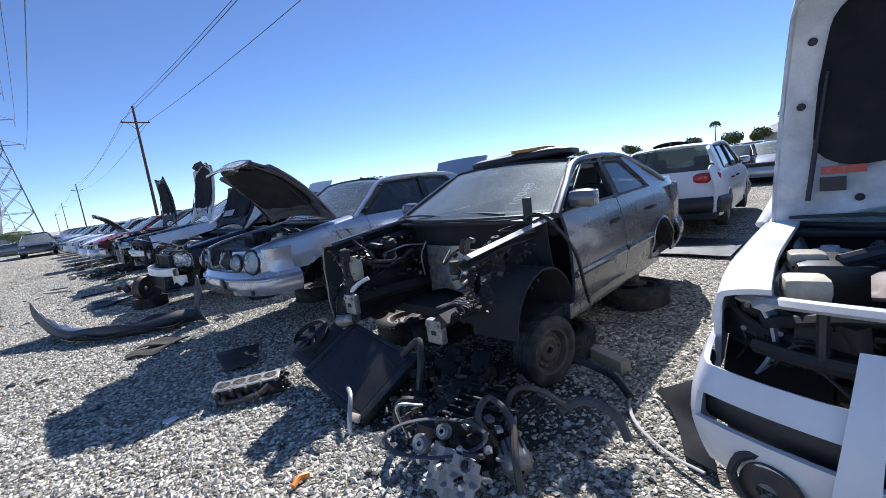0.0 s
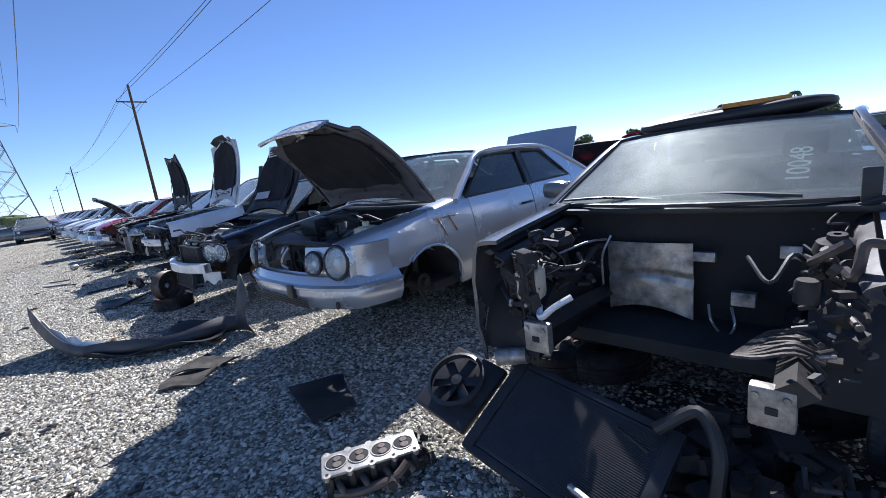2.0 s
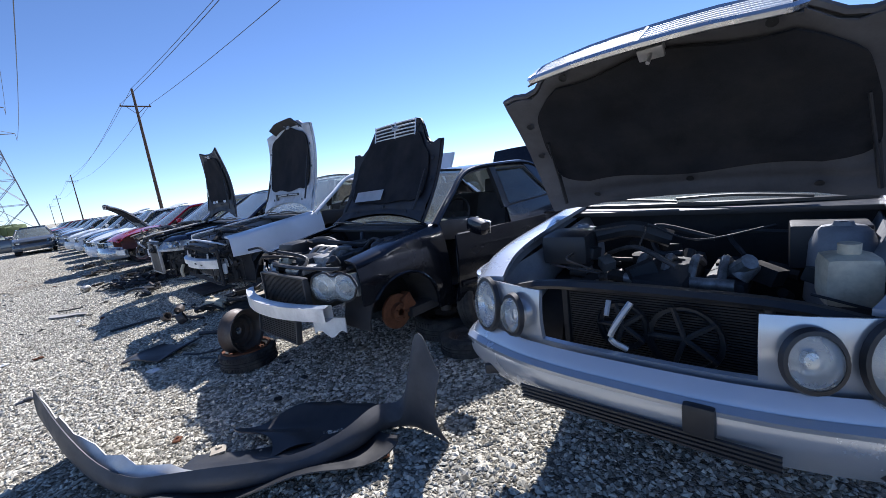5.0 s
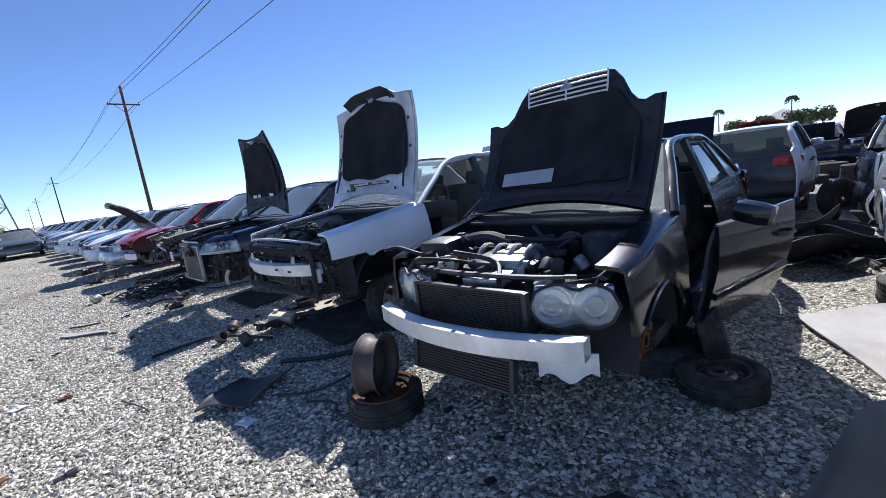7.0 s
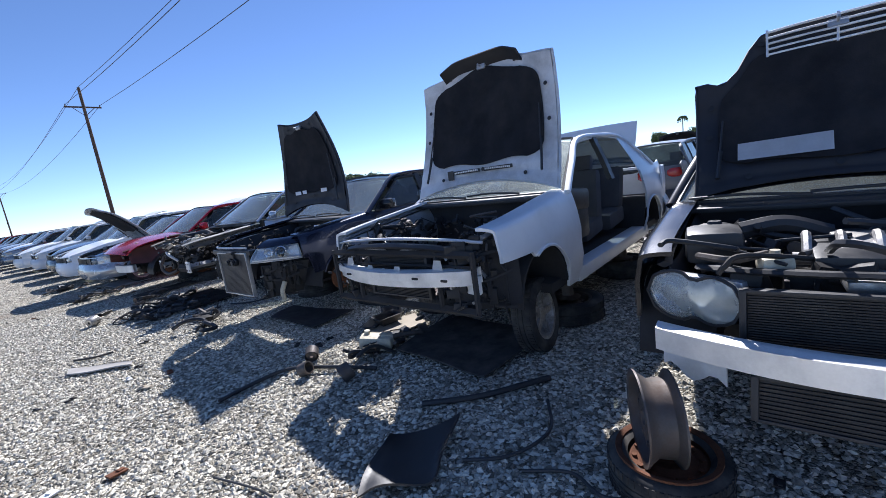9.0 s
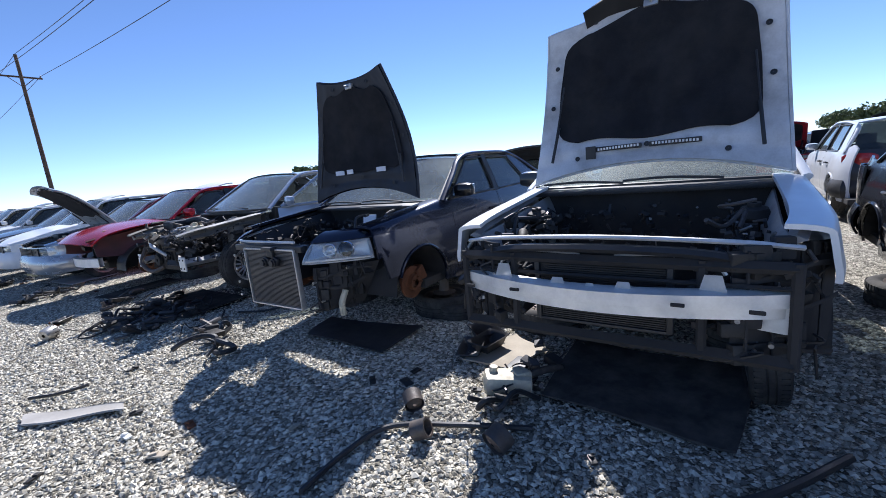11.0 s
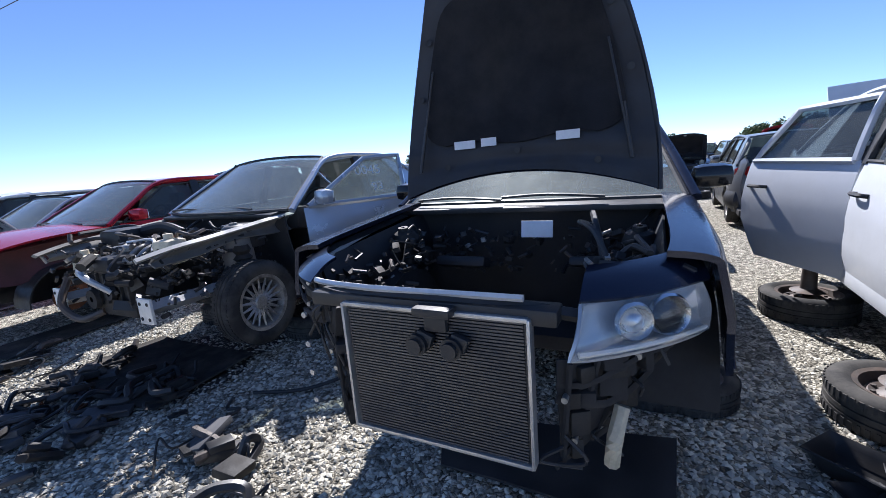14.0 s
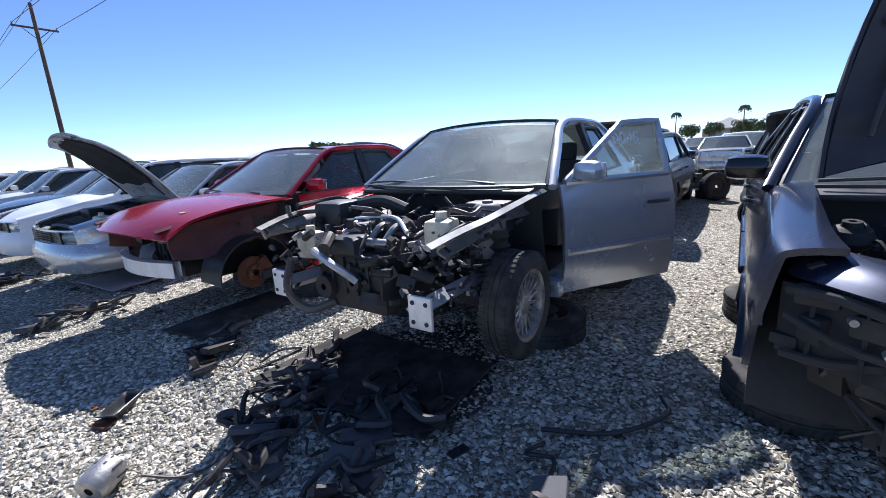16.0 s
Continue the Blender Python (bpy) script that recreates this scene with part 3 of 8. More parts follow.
def headlamp(car, c, size, turn, kind="round", lens="lens"):
    """Housing, reflector bowls and a hazed lens; turn: degrees about z."""
    m = pose(*c, 0, 0, turn)
    w, h = size
    lamp = bmesh.new()
    box(lamp, (0.06, 0, 0), (0.06, w * 0.9, h * 0.74), (0, 0, 0), 0.02)
    bmesh.ops.transform(lamp, matrix=m, verts=lamp.verts)
    root = part("headlamp", lamp, M["lampshell"], car)
    b = bmesh.new()
    for k in ((-0.24, 0.4), (0.24, 0.4)) if kind != "single" else ((0, 0.46),):
        lathe(b, [(0.012, 0.06), (h * k[1] * 0.55, 0.045), (h * k[1], 0.0), (h * k[1] + 0.008, 0.0)], m @ pose(0.012, w * k[0], 0.0, 0, 90, 0) @ pose(0, 0, 0), 20)
        lathe(b, [(h * k[1] * 0.42, 0.0), (h * k[1] * 0.5, -0.012), (h * k[1] * 0.58, 0.0)], m @ pose(0.0, w * k[0], 0.0, 0, 90, 0), 18)
    part("reflector", b, M["chrome"], root)
    if kind == "wedge":
        b = tube(bmesh.new(), [m @ Vector((-0.004 - 0.02 * (1 - (q / 0.46) ** 2), q * w, -h * (0.30 + 0.10 * (0.5 - q)))) for q in (-0.44, -0.22, 0, 0.22, 0.42)], 0.010, 6, 4)
        part("light_strip", b, M["white"], root)
    b = bmesh.new()

    def f(u, v):
        t, q = 2 * u - 1, 2 * v - 1
        pw = 2.3 if kind == "peanut" else 3.2
        e = max(0, 1 - abs(t) ** pw) ** (1 / pw)
        if kind == "peanut":
            e *= 1 - 0.30 * math.exp(-((t + 0.1) / 0.22) ** 2)
        if kind == "wedge":
            e *= 0.78 - 0.25 * t
        y, z = w / 2 * t, h / 2 * q * e
        x = -0.05 * (1 - 0.8 * t * t) * (1 - 0.75 * q * q * e)
        return m @ Vector((x, y, z))
    part("lens", sheet(b, f, 22, 12, 0.004), M[lens], root, "hazed lens" if lens == "lens" else "clear lens")
    rim = [f(u, v) for u, v in [(k / 12, 0) for k in range(13)] + [(1, 0.5)] + [(1 - k / 12, 1) for k in range(13)] + [(0, 0.5)]]
    part("lamp_seal", tube(bmesh.new(), rim + [rim[0]], 0.009, 5, 1), M["plastic"], root)
    return root


def seat(car, x, y, mat, wide=0.5):
    b = bmesh.new()
    box(b, (x, y, 0.48), (0.5, wide, 0.18), (0, -6, 0), 0.05)
    box(b, (x + 0.27, y, 0.80), (0.16, wide * 0.94, 0.58), (0, 14, 0), 0.05, 0.86)
    part("seat", b, mat, car)
    b = bmesh.new()
    box(b, (x + 0.36, y, 1.16), (0.10, wide * 0.5, 0.17), (0, 12, 0), 0.035)
    part("headrest", b, mat, car)


def cabin(car, s, mat):
    b = bmesh.new()
    box(b, ((s.cowl + s.back) / 2 + 0.1, 0, s.sill + 0.04), (s.back - s.cowl + 0.9, s.W - 0.16, 0.08), (0, 0, 0), 0.01)
    box(b, (s.rx + 0.35, 0, s.sill + 0.2), (0.6, s.W - 0.9, 0.3), (0, 0, 0), 0.02)
    part("floor_pan", b, M["void"], car)
    b = bmesh.new()
    box(b, (s.cowl + 0.42, 0, s.belt - 0.10), (0.55, s.W - 0.26, 0.20), (0, 6, 0), 0.05)
    box(b, (s.cowl + 0.55, 0, s.belt - 0.33), (0.28, s.W - 0.3, 0.3), (0, 0, 0), 0.04)
    part("dashboard", b, M["plastic"], car)
    b = bmesh.new()
    lathe(b, [(0.18 + 0.014 * math.cos(a), 0.014 * math.sin(a)) for a in [2 * math.pi * k / 8 for k in range(8)]], pose(s.cowl + 0.78, -0.36, s.belt - 0.02, 0, -62, 0), 24, True)
    rod(b, (s.cowl + 0.78, -0.36, s.belt - 0.02), (s.cowl + 0.55, -0.36, s.belt - 0.12), 0.03)
    box(b, (s.cowl + 0.775, -0.36, s.belt - 0.02), (0.04, 0.30, 0.07), (0, 28, 0), 0.01)
    part("steering_wheel", b, M["plastic"], car)
    for y in (-0.37, 0.37):
        seat(car, s.cowl + 1.15, y, mat)
    b = bmesh.new()
    xr = min(s.d3 - 0.2, s.roof_r - 0.25)
    box(b, (xr, 0, 0.5), (0.5, s.W - 0.45, 0.18), (0, -5, 0), 0.05)
    box(b, (xr + 0.28, 0, 0.82), (0.16, s.W - 0.5, 0.5), (0, 16, 0), 0.05)
    part("rear_bench", b, mat, car)
    if s.boot == "sedan":
        b = bmesh.new()
        box(b, (s.back - 0.15, 0, s.belt - 0.02), (0.5, s.W - 0.4, 0.03), (0, 0, 0), 0.005)
        part("parcel_shelf", b, M["fabric"], car)


def greenhouse(car, s, colour, doors=(1, 1, 1, 1), panes=(1, 1, 1, 1), paint="paint", screen=True):
    """Roof, pillars and glass. doors and panes: near front, near rear, far front, far rear (near is y < 0)."""
    yb, yt = s.W / 2 * 0.925, s.W / 2 * 0.70

    def roof(u, v):
        k = 2 * v - 1
        x = lerp(s.roof_f - 0.03, s.roof_r + 0.04, u)
        x += (-0.05 * (1 - k * k) if u < 0.5 else 0.05 * (1 - k * k)) * abs(2 * u - 1) ** 2
        z = s.H - 0.035 * k * k - 0.045 * (2 * u - 1) ** 2 * (1.0 if u < 0.5 else 0.8)
        return (x, k * (yt + 0.035 - 0.02 * (2 * u - 1) ** 2), z)
    part("roof", sheet(bmesh.new(), roof, 14, 14, 0.025), M[paint], car, colour=colour)
    zt = s.H - 0.065
    for side in (-1, 1):
        rail = [(s.cowl + 0.02, side * (yb + 0.01), s.belt + 0.0), (lerp(s.cowl, s.roof_f, 0.5), side * (lerp(yb, yt, 0.48) + 0.012), lerp(s.belt, zt, 0.53)),
                (s.roof_f, side * (yt + 0.02), zt), ((s.roof_f + s.roof_r) / 2, side * (yt + 0.03), s.H - 0.035), (s.roof_r, side * (yt + 0.02), zt)]
        if s.boot == "sedan":
            rail += [(lerp(s.roof_r, s.back, 0.6), side * lerp(yt, yb, 0.6), lerp(zt, s.belt + 0.05, 0.55)), (s.back + 0.02, side * (yb - 0.02), s.belt + 0.05)]
        else:
            rail += [(s.back - 0.05, side * (yt + 0.03), zt - 0.1), (s.back + 0.05, side * (yb - 0.02), s.belt + 0.02)]
        part("roof_rail", tube(bmesh.new(), rail, 0.030, 8, 6, 0.8), M[paint], car, colour=colour)
        b = bmesh.new()
        xb, xt = s.d2, s.d2 + 0.04
        for q in range(5):
            z0, z1 = lerp(s.belt, zt, q / 5), lerp(s.belt, zt, (q + 1) / 5)
            box(b, (lerp(xb, xt, (q + .5) / 5), side * (s.house(xb, (z0 + z1) / 2) - 0.012), (z0 + z1) / 2), (0.09, 0.045, (z1 - z0) * 1.12), (side * 20, 0, 0))
        part("centre_pillar", b, M["plastic"], car)
        # rear pillar
        if s.boot == "sedan":
            quad = [(s.d3 - 0.02, s.belt), (s.back + 0.05, s.belt + 0.04), (s.roof_r + 0.02, zt + 0.01), (s.roof_r - 0.12, zt)]
        else:
            quad = [(s.back - 0.28, s.belt), (s.back + 0.06, s.belt), (s.back - 0.08, zt), (s.back - 0.34, zt)]
        part("rear_pillar", glass_pane(quad, s, side, 0.002), M[paint], car, colour=colour)
        i = 0 if side < 0 else 2
        front = [(s.cowl + 0.17, s.belt + 0.015), (s.d2 - 0.04, s.belt + 0.02), (s.d2 - 0.01, zt - 0.02), (s.roof_f + 0.03, zt - 0.03)]
        rear = [(s.d2 + 0.05, s.belt + 0.02), (s.d3 - 0.04, s.belt + 0.03), (s.roof_r - 0.16, zt - 0.03), (s.d2 + 0.08, zt - 0.02)]
        if s.boot != "sedan":
            rear = [(s.d2 + 0.05, s.belt + 0.02), (s.back - 0.36, s.belt + 0.03), (s.back - 0.42, zt - 0.03), (s.d2 + 0.08, zt - 0.02)]
        for k, pts in ((i, front), (i + 1, rear)):
            if doors[k]:
                part("window_frame", frame_tube(pts, s, side), M["plastic"], car)
            if doors[k] and panes[k]:
                part("side_window", glass_pane(pts, s, side), M["glass"], car)
    if screen:
        def ws(u, v):
            k = 2 * u - 1
            y = k * lerp(yb - 0.03, yt - 0.01, v)
            x = lerp(s.cowl + 0.02, s.roof_f - 0.02, v) - s.bulge * (1 - k * k) * (1 - 0.6 * v)
            return (x, y, lerp(s.belt + 0.01, zt + 0.02, v) + 0.03 * (1 - k * k) * v)
        part("windscreen", sheet(bmesh.new(), ws, 16, 8, 0.006), M["screen"], car, "dusty windscreen")
        edge = [ws(k / 10, 0) for k in range(11)] + [ws(1, k / 5) for k in range(1, 6)] + [ws(1 - k / 10, 1) for k in range(1, 11)] + [ws(0, 1 - k / 5) for k in range(1, 6)]
        part("screen_seal", tube(bmesh.new(), edge, 0.013, 5, 1), M["plastic"], car)

    def rg(u, v):
        k = 2 * u - 1
        if s.boot == "sedan":
            x = lerp(s.back + 0.04, s.roof_r + 0.03, v) + 0.12 * (1 - k * k) * (1 - 0.6 * v)
            return (x, k * lerp(yb - 0.12, yt - 0.03, v), lerp(s.belt + 0.06, zt + 0.02, v))
        x = lerp(s.back + 0.10, s.back - 0.10, v) + 0.06 * (1 - k * k)
        return (x, k * lerp(yb - 0.1, yt - 0.03, v), lerp(s.belt + 0.03, zt - 0.02, v))
    part("rear_window", sheet(bmesh.new(), rg, 12, 6, 0.006), M["glass"], car)


def mirror(car, s, side, colour, paint="paint"):
    b = bmesh.new()
    x, z = s.d1 + 0.16, s.belt + 0.085
    y = side * (s.W / 2 + 0.03)
    box(b, (x, y, z), (0.12, 0.20, 0.13), (0, 0, side * -8), 0.055)
    root = part("door_mirror", b, M[paint], car, colour=colour)
    b = bmesh.new()
    box(b, (x + 0.052, y, z), (0.01, 0.17, 0.10), (0, 0, side * -8), 0.004)
    part("mirror_glass", b, M["chrome"], root)
    b = bmesh.new()
    rod(b, (x, side * (s.W / 2 - 0.06), z - 0.04), (x, y, z - 0.03), 0.03, 8)
    part("mirror_foot", b, M["plastic"], root)
    return root


def door_panel(s, x0, x1, side, colour, car, paint="paint", rub=True):
    b = side_panel(s, x0 + 0.006, x1 - 0.006, side)
    d = part("door", b, M[paint], car, colour=colour)
    z = s.belt - 0.17
    hx = x1 - 0.17
    b = bmesh.new()
    tube(b, [(hx - 0.09, side * (s.half(hx, z)), z), (hx - 0.06, side * (s.half(hx, z) + 0.035), z + 0.005), (hx + 0.06, side * (s.half(hx, z) + 0.035), z + 0.005), (hx + 0.09, side * s.half(hx, z), z)], 0.014, 6, 3)
    part("handle", b, M["plastic"], d)
    if rub:
        b = bmesh.new()
        z = lerp(s.sill, s.belt, 0.40)
        xs = [x for x in np.linspace(x0 + 0.03, x1 - 0.03, 6) if s.low(x) < z - 0.05]
        tube(b, [(x, side * (s.half(x, z) + 0.008), z) for x in xs], 0.016, 6, 1, 1.6)
        part("rub_strip", b, M[paint], d, colour=tuple(c * 0.85 for c in colour))
    return d


def body_sides(car, s, colour, fenders=(1, 1), doors=(1, 1, 1, 1), paint="paint", rub=True, front_wells=True):
    for side in (-1, 1):
        i = 0 if side < 0 else 1
        if fenders[i]:
            part("fender", side_panel(s, s.fs, s.d1, side, shoulder=0.13), M[paint], car, colour=colour)
            part("arch_lip", flare(s, s.fx, side), M[paint], car, colour=colour)
        for k, (a, b) in enumerate(((s.d1, s.d2), (s.d2, s.d3))):
            if doors[2 * i + k]:
                door_panel(s, a, b, side, colour, car, paint, rub)
        part("quarter_panel", side_panel(s, s.d3, s.L - 0.03, side), M[paint], car, colour=colour)
        part("arch_lip", flare(s, s.rx, side), M[paint], car, colour=colour)
        b = bmesh.new()
        box(b, ((s.d1 + s.d3) / 2, side * (s.W / 2 - 0.10), s.sill + 0.04), (s.d3 - s.d1 + 0.1, 0.16, 0.12), (0, 0, 0), 0.02)
        part("sill", b, M[paint], car, colour=colour)
        for c in (s.fx, s.rx) if front_wells else (s.rx,):
            part("wheel_well", well(s, c, side), M["void"], car)


def tail(car, s, colour, paint="paint", boot_open=False, lamps=True, bumper=True):
    if s.boot == "sedan":
        def lid(u, v):
            k = 2 * v - 1
            x = lerp(s.back + 0.05, s.L - 0.06, u)
            return (x, k * (s.half(x, s.top(x)) - 0.02), s.top(x) + 0.02 * (1 - k * k))
        if not boot_open:
            part("boot_lid", sheet(bmesh.new(), lid, 8, 12, 0.02), M[paint], car, colour=colour)
        else:
            hx, hz = s.back + 0.05, s.belt + 0.05
            n = s.L - 0.06 - hx

            def up(u, v):
                k = 2 * v - 1
                a = radians(64)
                w = s.half(s.L - 0.3, 0.9) - 0.24
                z = 0.03 * (1 - k * k)
                d = n * u
                return (hx + d * math.cos(a) - z * math.sin(a), k * w, hz + d * math.sin(a) + z * math.cos(a))
            part("boot_lid", sheet(bmesh.new(), up, 8, 12, 0.03), M[paint], car, "raised boot lid", colour=colour)
            b = bmesh.new()
            box(b, (s.L - 0.5, 0, 0.55), (0.7, s.W - 0.4, 0.1), (0, 0, 0), 0.02)
            part("boot_floor", b, M["void"], car)
        part("tail_panel", tail_strip(s, 0.55, s.tail_z - 0.02, 0.015), M[paint], car, colour=colour)
    else:
        def gate(u, v):
            k = 2 * v - 1
            z = lerp(0.5, s.belt + 0.04, u)
            x = s.L - 0.05 - 0.10 * max(0, u - 0.35) - 0.06 * k * k
            return (x, k * (s.half(s.L - 0.2, z) - 0.03), z)
        if not boot_open:
            part("tailgate", sheet(bmesh.new(), gate, 8, 12, 0.02), M[paint], car, colour=colour)
        else:
            def lifted(u, v):
                k = 2 * v - 1
                a = radians(24 - 34 * u)
                return (s.back - 0.10 + 0.92 * u * math.cos(a), k * (s.W * 0.40 + 0.03 * math.sin(3 * u)), s.H - 0.04 + 0.92 * u * math.sin(radians(24)) - 0.16 * u ** 3 - 0.06 * k * k)
            g = part("tailgate", sheet(bmesh.new(), lifted, 10, 12, 0.035), M[paint], car, "raised tailgate", colour=colour)
            part("gate_trim", sheet(bmesh.new(), lambda u, v: Vector(lifted(lerp(0.08, 0.92, u), lerp(0.08, 0.92, v))) - Vector((0, 0, 0.045)), 8, 10, 0.01), M["plastic"], g)
    if bumper:
        part("rear_bumper", tail_strip(s, s.sill + 0.06, 0.58, 0.05), M[paint], car, colour=colour)
    if lamps:
        for side in (-1, 1):
            b = bmesh.new()
            z = s.tail_z - 0.16

            def f(u, v):
                t, q = 2 * u - 1, 2 * v - 1
                k = 0.70 + 0.30 * u
                x = s.L - 0.10 - 0.42 * max(0, u - 0.45) ** 1.3
                y = side * min(s.half(x, z) + 0.012, lerp(0.52, 0.95, u) * s.W / 2)
                return (x + 0.03 * (1 - q * q) * (1 - t * t * 0.6), y, z + 0.085 * q * (1 - 0.5 * abs(t) ** 4))
            part("tail_lamp", sheet(b, f, 10, 6, 0.02), M["red_lens"], car)


def engine_bay(car, s, colour, seed, engine=True, aprons=True, rad=True, tidy=0.5, block=None, n_hose=10, rail=None, tank="cream", boxes=True, centre=True, deep=1.0):
    """Inner wings, firewall, strut towers, radiator, engine and its hoses."""
    rng = random.Random(seed)
    z1 = s.belt - 0.06
    for side in (-1, 1):
        if aprons:
            b = bmesh.new()

            def f(u, v):
                x = lerp(max(0.28, s.fs), s.cowl + 0.12, u)
                z = lerp(0.50 + 0.14 * math.exp(-((x - s.fx) / 0.25) ** 2) + 0.25 * max(0, 0.6 - x), s.top(x) - 0.05, v)
                z = lerp(s.top(x) - 0.05, z, deep)
                return (x, side * (s.W / 2 - 0.20 - 0.05 * math.sin(math.pi * v) + 0.10 * max(0, 0.6 - x)), z)
            sheet(b, f, 12, 6, 0.01)
            part("inner_wing", b, M["inner"], car, colour=colour)
            b = bmesh.new()
            pts = [(x, side * (s.W / 2 - 0.15 - 0.2 * max(0, 0.5 - x)), s.top(x) - 0.035) for x in np.linspace(max(0.2, s.fs), s.cowl + 0.1, 7)]
            tube(b, pts, 0.034, 4, 2, 0.5)
            part("wing_rail", b, M["inner"], car, colour=rail if rail and side < 0 else colour)
            b = lathe(bmesh.new(), [(0.012, 0.035), (0.03, 0.035), (0.035, 0.02), (0.07, 0.015), (0.085, 0.0), (0.105, -0.05), (0.12, -0.3)], pose(s.fx + 0.08, side * (s.W / 2 - 0.33), z1 - 0.02), 20)
            if centre:
                part("strut_tower", b, M["inner"], car, colour=colour)
            else:
                b.free()
                b = lathe(bmesh.new(), [(0.012, 0.02), (0.03, 0.02), (0.032, 0.0), (0.06, -0.01), (0.075, -0.05), (0.06, -0.08), (0.03, -0.10), (0.03, -0.3)], pose(s.fx + 0.08, side * (s.W / 2 - 0.30), z1 - 0.04, 0, -8, 0), 16)
                part("strut_top", b, M["dark"], car)
    b = bmesh.new()

    def fw(u, v):
        y = (2 * u - 1) * (s.W / 2 - 0.12)
        z = lerp(0.3, s.belt - 0.03, v)
        return (s.cowl + 0.10 - 0.08 * v + 0.03 * math.sin(7 * y) * math.sin(6 * z), y, z)
    sheet(b, fw, 14, 8, 0.012)
    part("firewall", b, M["void"], car)
    b = bmesh.new()
    box(b, (s.cowl - 0.03, 0, s.belt - 0.015), (0.16, s.W - 0.30, 0.03), (0, -8, 0), 0.008)
    part("cowl_tray", b, M["plastic"], car)
    for y in (-0.45, 0.12):
        b = bmesh.new()
        tube(b, [(s.cowl - 0.06, y, s.belt + 0.03), (s.cowl - 0.04, y + 0.3, s.belt + 0.05), (s.cowl - 0.02, y + 0.58, s.belt + 0.04)], 0.009, 5, 3)
        part("wiper", b, M["plastic"], car)
    if rad:
        b = bmesh.new()
        tube(b, [(0.30, -s.W / 2 + 0.2, s.hood_z - 0.06), (0.24, -0.35, s.hood_z + 0.01), (0.24, 0.35, s.hood_z + 0.01), (0.30, s.W / 2 - 0.2, s.hood_z - 0.06)], 0.035, 6, 4, 0.6)
        part("lock_carrier", b, M["plastic"], car)
    if engine:
        ex, ez = block or (0.80, 0.62)
        b = bmesh.new()
        box(b, (ex, 0, ez - 0.14), (0.56, 0.50, 0.34), (0, 0, 0), 0.03)
        eng = part("engine", b, M["dark"], car)
        for k in range(6):
            b = bmesh.new()
            box(b, (ex, lerp(-0.24, 0.24, k / 5), ez - 0.10), (0.60, 0.02, 0.22), (0, 0, 0), 0.005)
            part("rib", b, M["dark"], eng)
        b = bmesh.new()
        box(b, (ex - 0.05, 0.05, ez + 0.08), (0.50, 0.22, 0.10), (0, -3, 0), 0.03)
        box(b, (ex + 0.02, -0.18, ez + 0.06), (0.42, 0.16, 0.09), (0, -3, 0), 0.03)
        part("cam_cover", b, M["plastic"], eng)
        b = bmesh.new()
        for k in range(4):
            y0 = lerp(-0.17, 0.17, k / 3)
            tube(b, [(ex + 0.10, y0, ez + 0.10), (ex - 0.05, y0, ez + 0.16), (ex - 0.18, y0, ez + 0.08)], 0.019, 7, 4)
        rod(b, (ex - 0.18, -0.22, ez + 0.08), (ex - 0.18, 0.22, ez + 0.08), 0.028, 10)
        part("intake_manifold", b, M["alu"], eng)
        b = bmesh.new()
        lathe(b, [(0.02, 0.03), (0.07, 0.03), (0.075, 0.0), (0.06, -0.02)], pose(ex - 0.30, 0.2, ez - 0.18, 0, -90, 0), 18)
        part("pulley", b, M["dark"], eng)
        b = bmesh.new()
        lathe(b, [(0.02, 0.03), (0.05, 0.03), (0.055, 0.0), (0.04, -0.02)], pose(ex - 0.30, -0.05, ez - 0.12, 0, -90, 0), 18)
        part("pulley", b, M["dark"], eng)
        for mat, n in (("dark", 34), ("plastic", 26), ("alu", 12)):
            b = bmesh.new()
            for k in range(n):
                c = (ex + rng.uniform(-0.36, 0.34), rng.uniform(-0.46, 0.46), ez + rng.uniform(-0.22, 0.15))
                w = rng.uniform(0.025, 0.075)
                if rng.random() < 0.55:
                    box(b, c, (w * rng.uniform(0.6, 2), w * rng.uniform(0.6, 2), w), (rng.uniform(-25, 25), rng.uniform(-25, 25), rng.uniform(0, 90)))
                else:
                    d = Vector((rng.gauss(0, 1), rng.gauss(0, 1), rng.gauss(0, 0.6))).normalized() * w
                    rod(b, Vector(c) - d, Vector(c) + d, w * 0.5, 9)
            tagged(part("ancillary", b, M[mat], eng), kind="stuff")
    if boxes:
        b = bmesh.new()
        box(b, (s.cowl - 0.22, -0.50, z1 - 0.10), (0.18, 0.26, 0.19), (0, 0, 4), 0.012)
        part("battery", b, M["plastic"], car)
        b = bmesh.new()
        box(b, (s.fx - 0.15, 0.52, z1 - 0.06), (0.26, 0.24, 0.16), (0, 0, 8), 0.04)
        tube(b, [(s.fx - 0.05, 0.42, z1 - 0.02), (s.fx + 0.02, 0.25, z1), (s.fx + 0.06, 0.08, z1 - 0.06)], 0.045, 9, 5)
        part("air_box", b, M["plastic"], car)
    b = bmesh.new()
    box(b, (0.48, -0.55, z1 - 0.10), (0.16, 0.15, 0.17), (0, 0, 12), 0.035)
    rod(b, (0.48, -0.55, z1 - 0.03), (0.48, -0.55, z1 + 0.02), 0.03, 10)
    if tank:
        part("coolant_tank", b, M[tank], car)
    else:
        b.free()
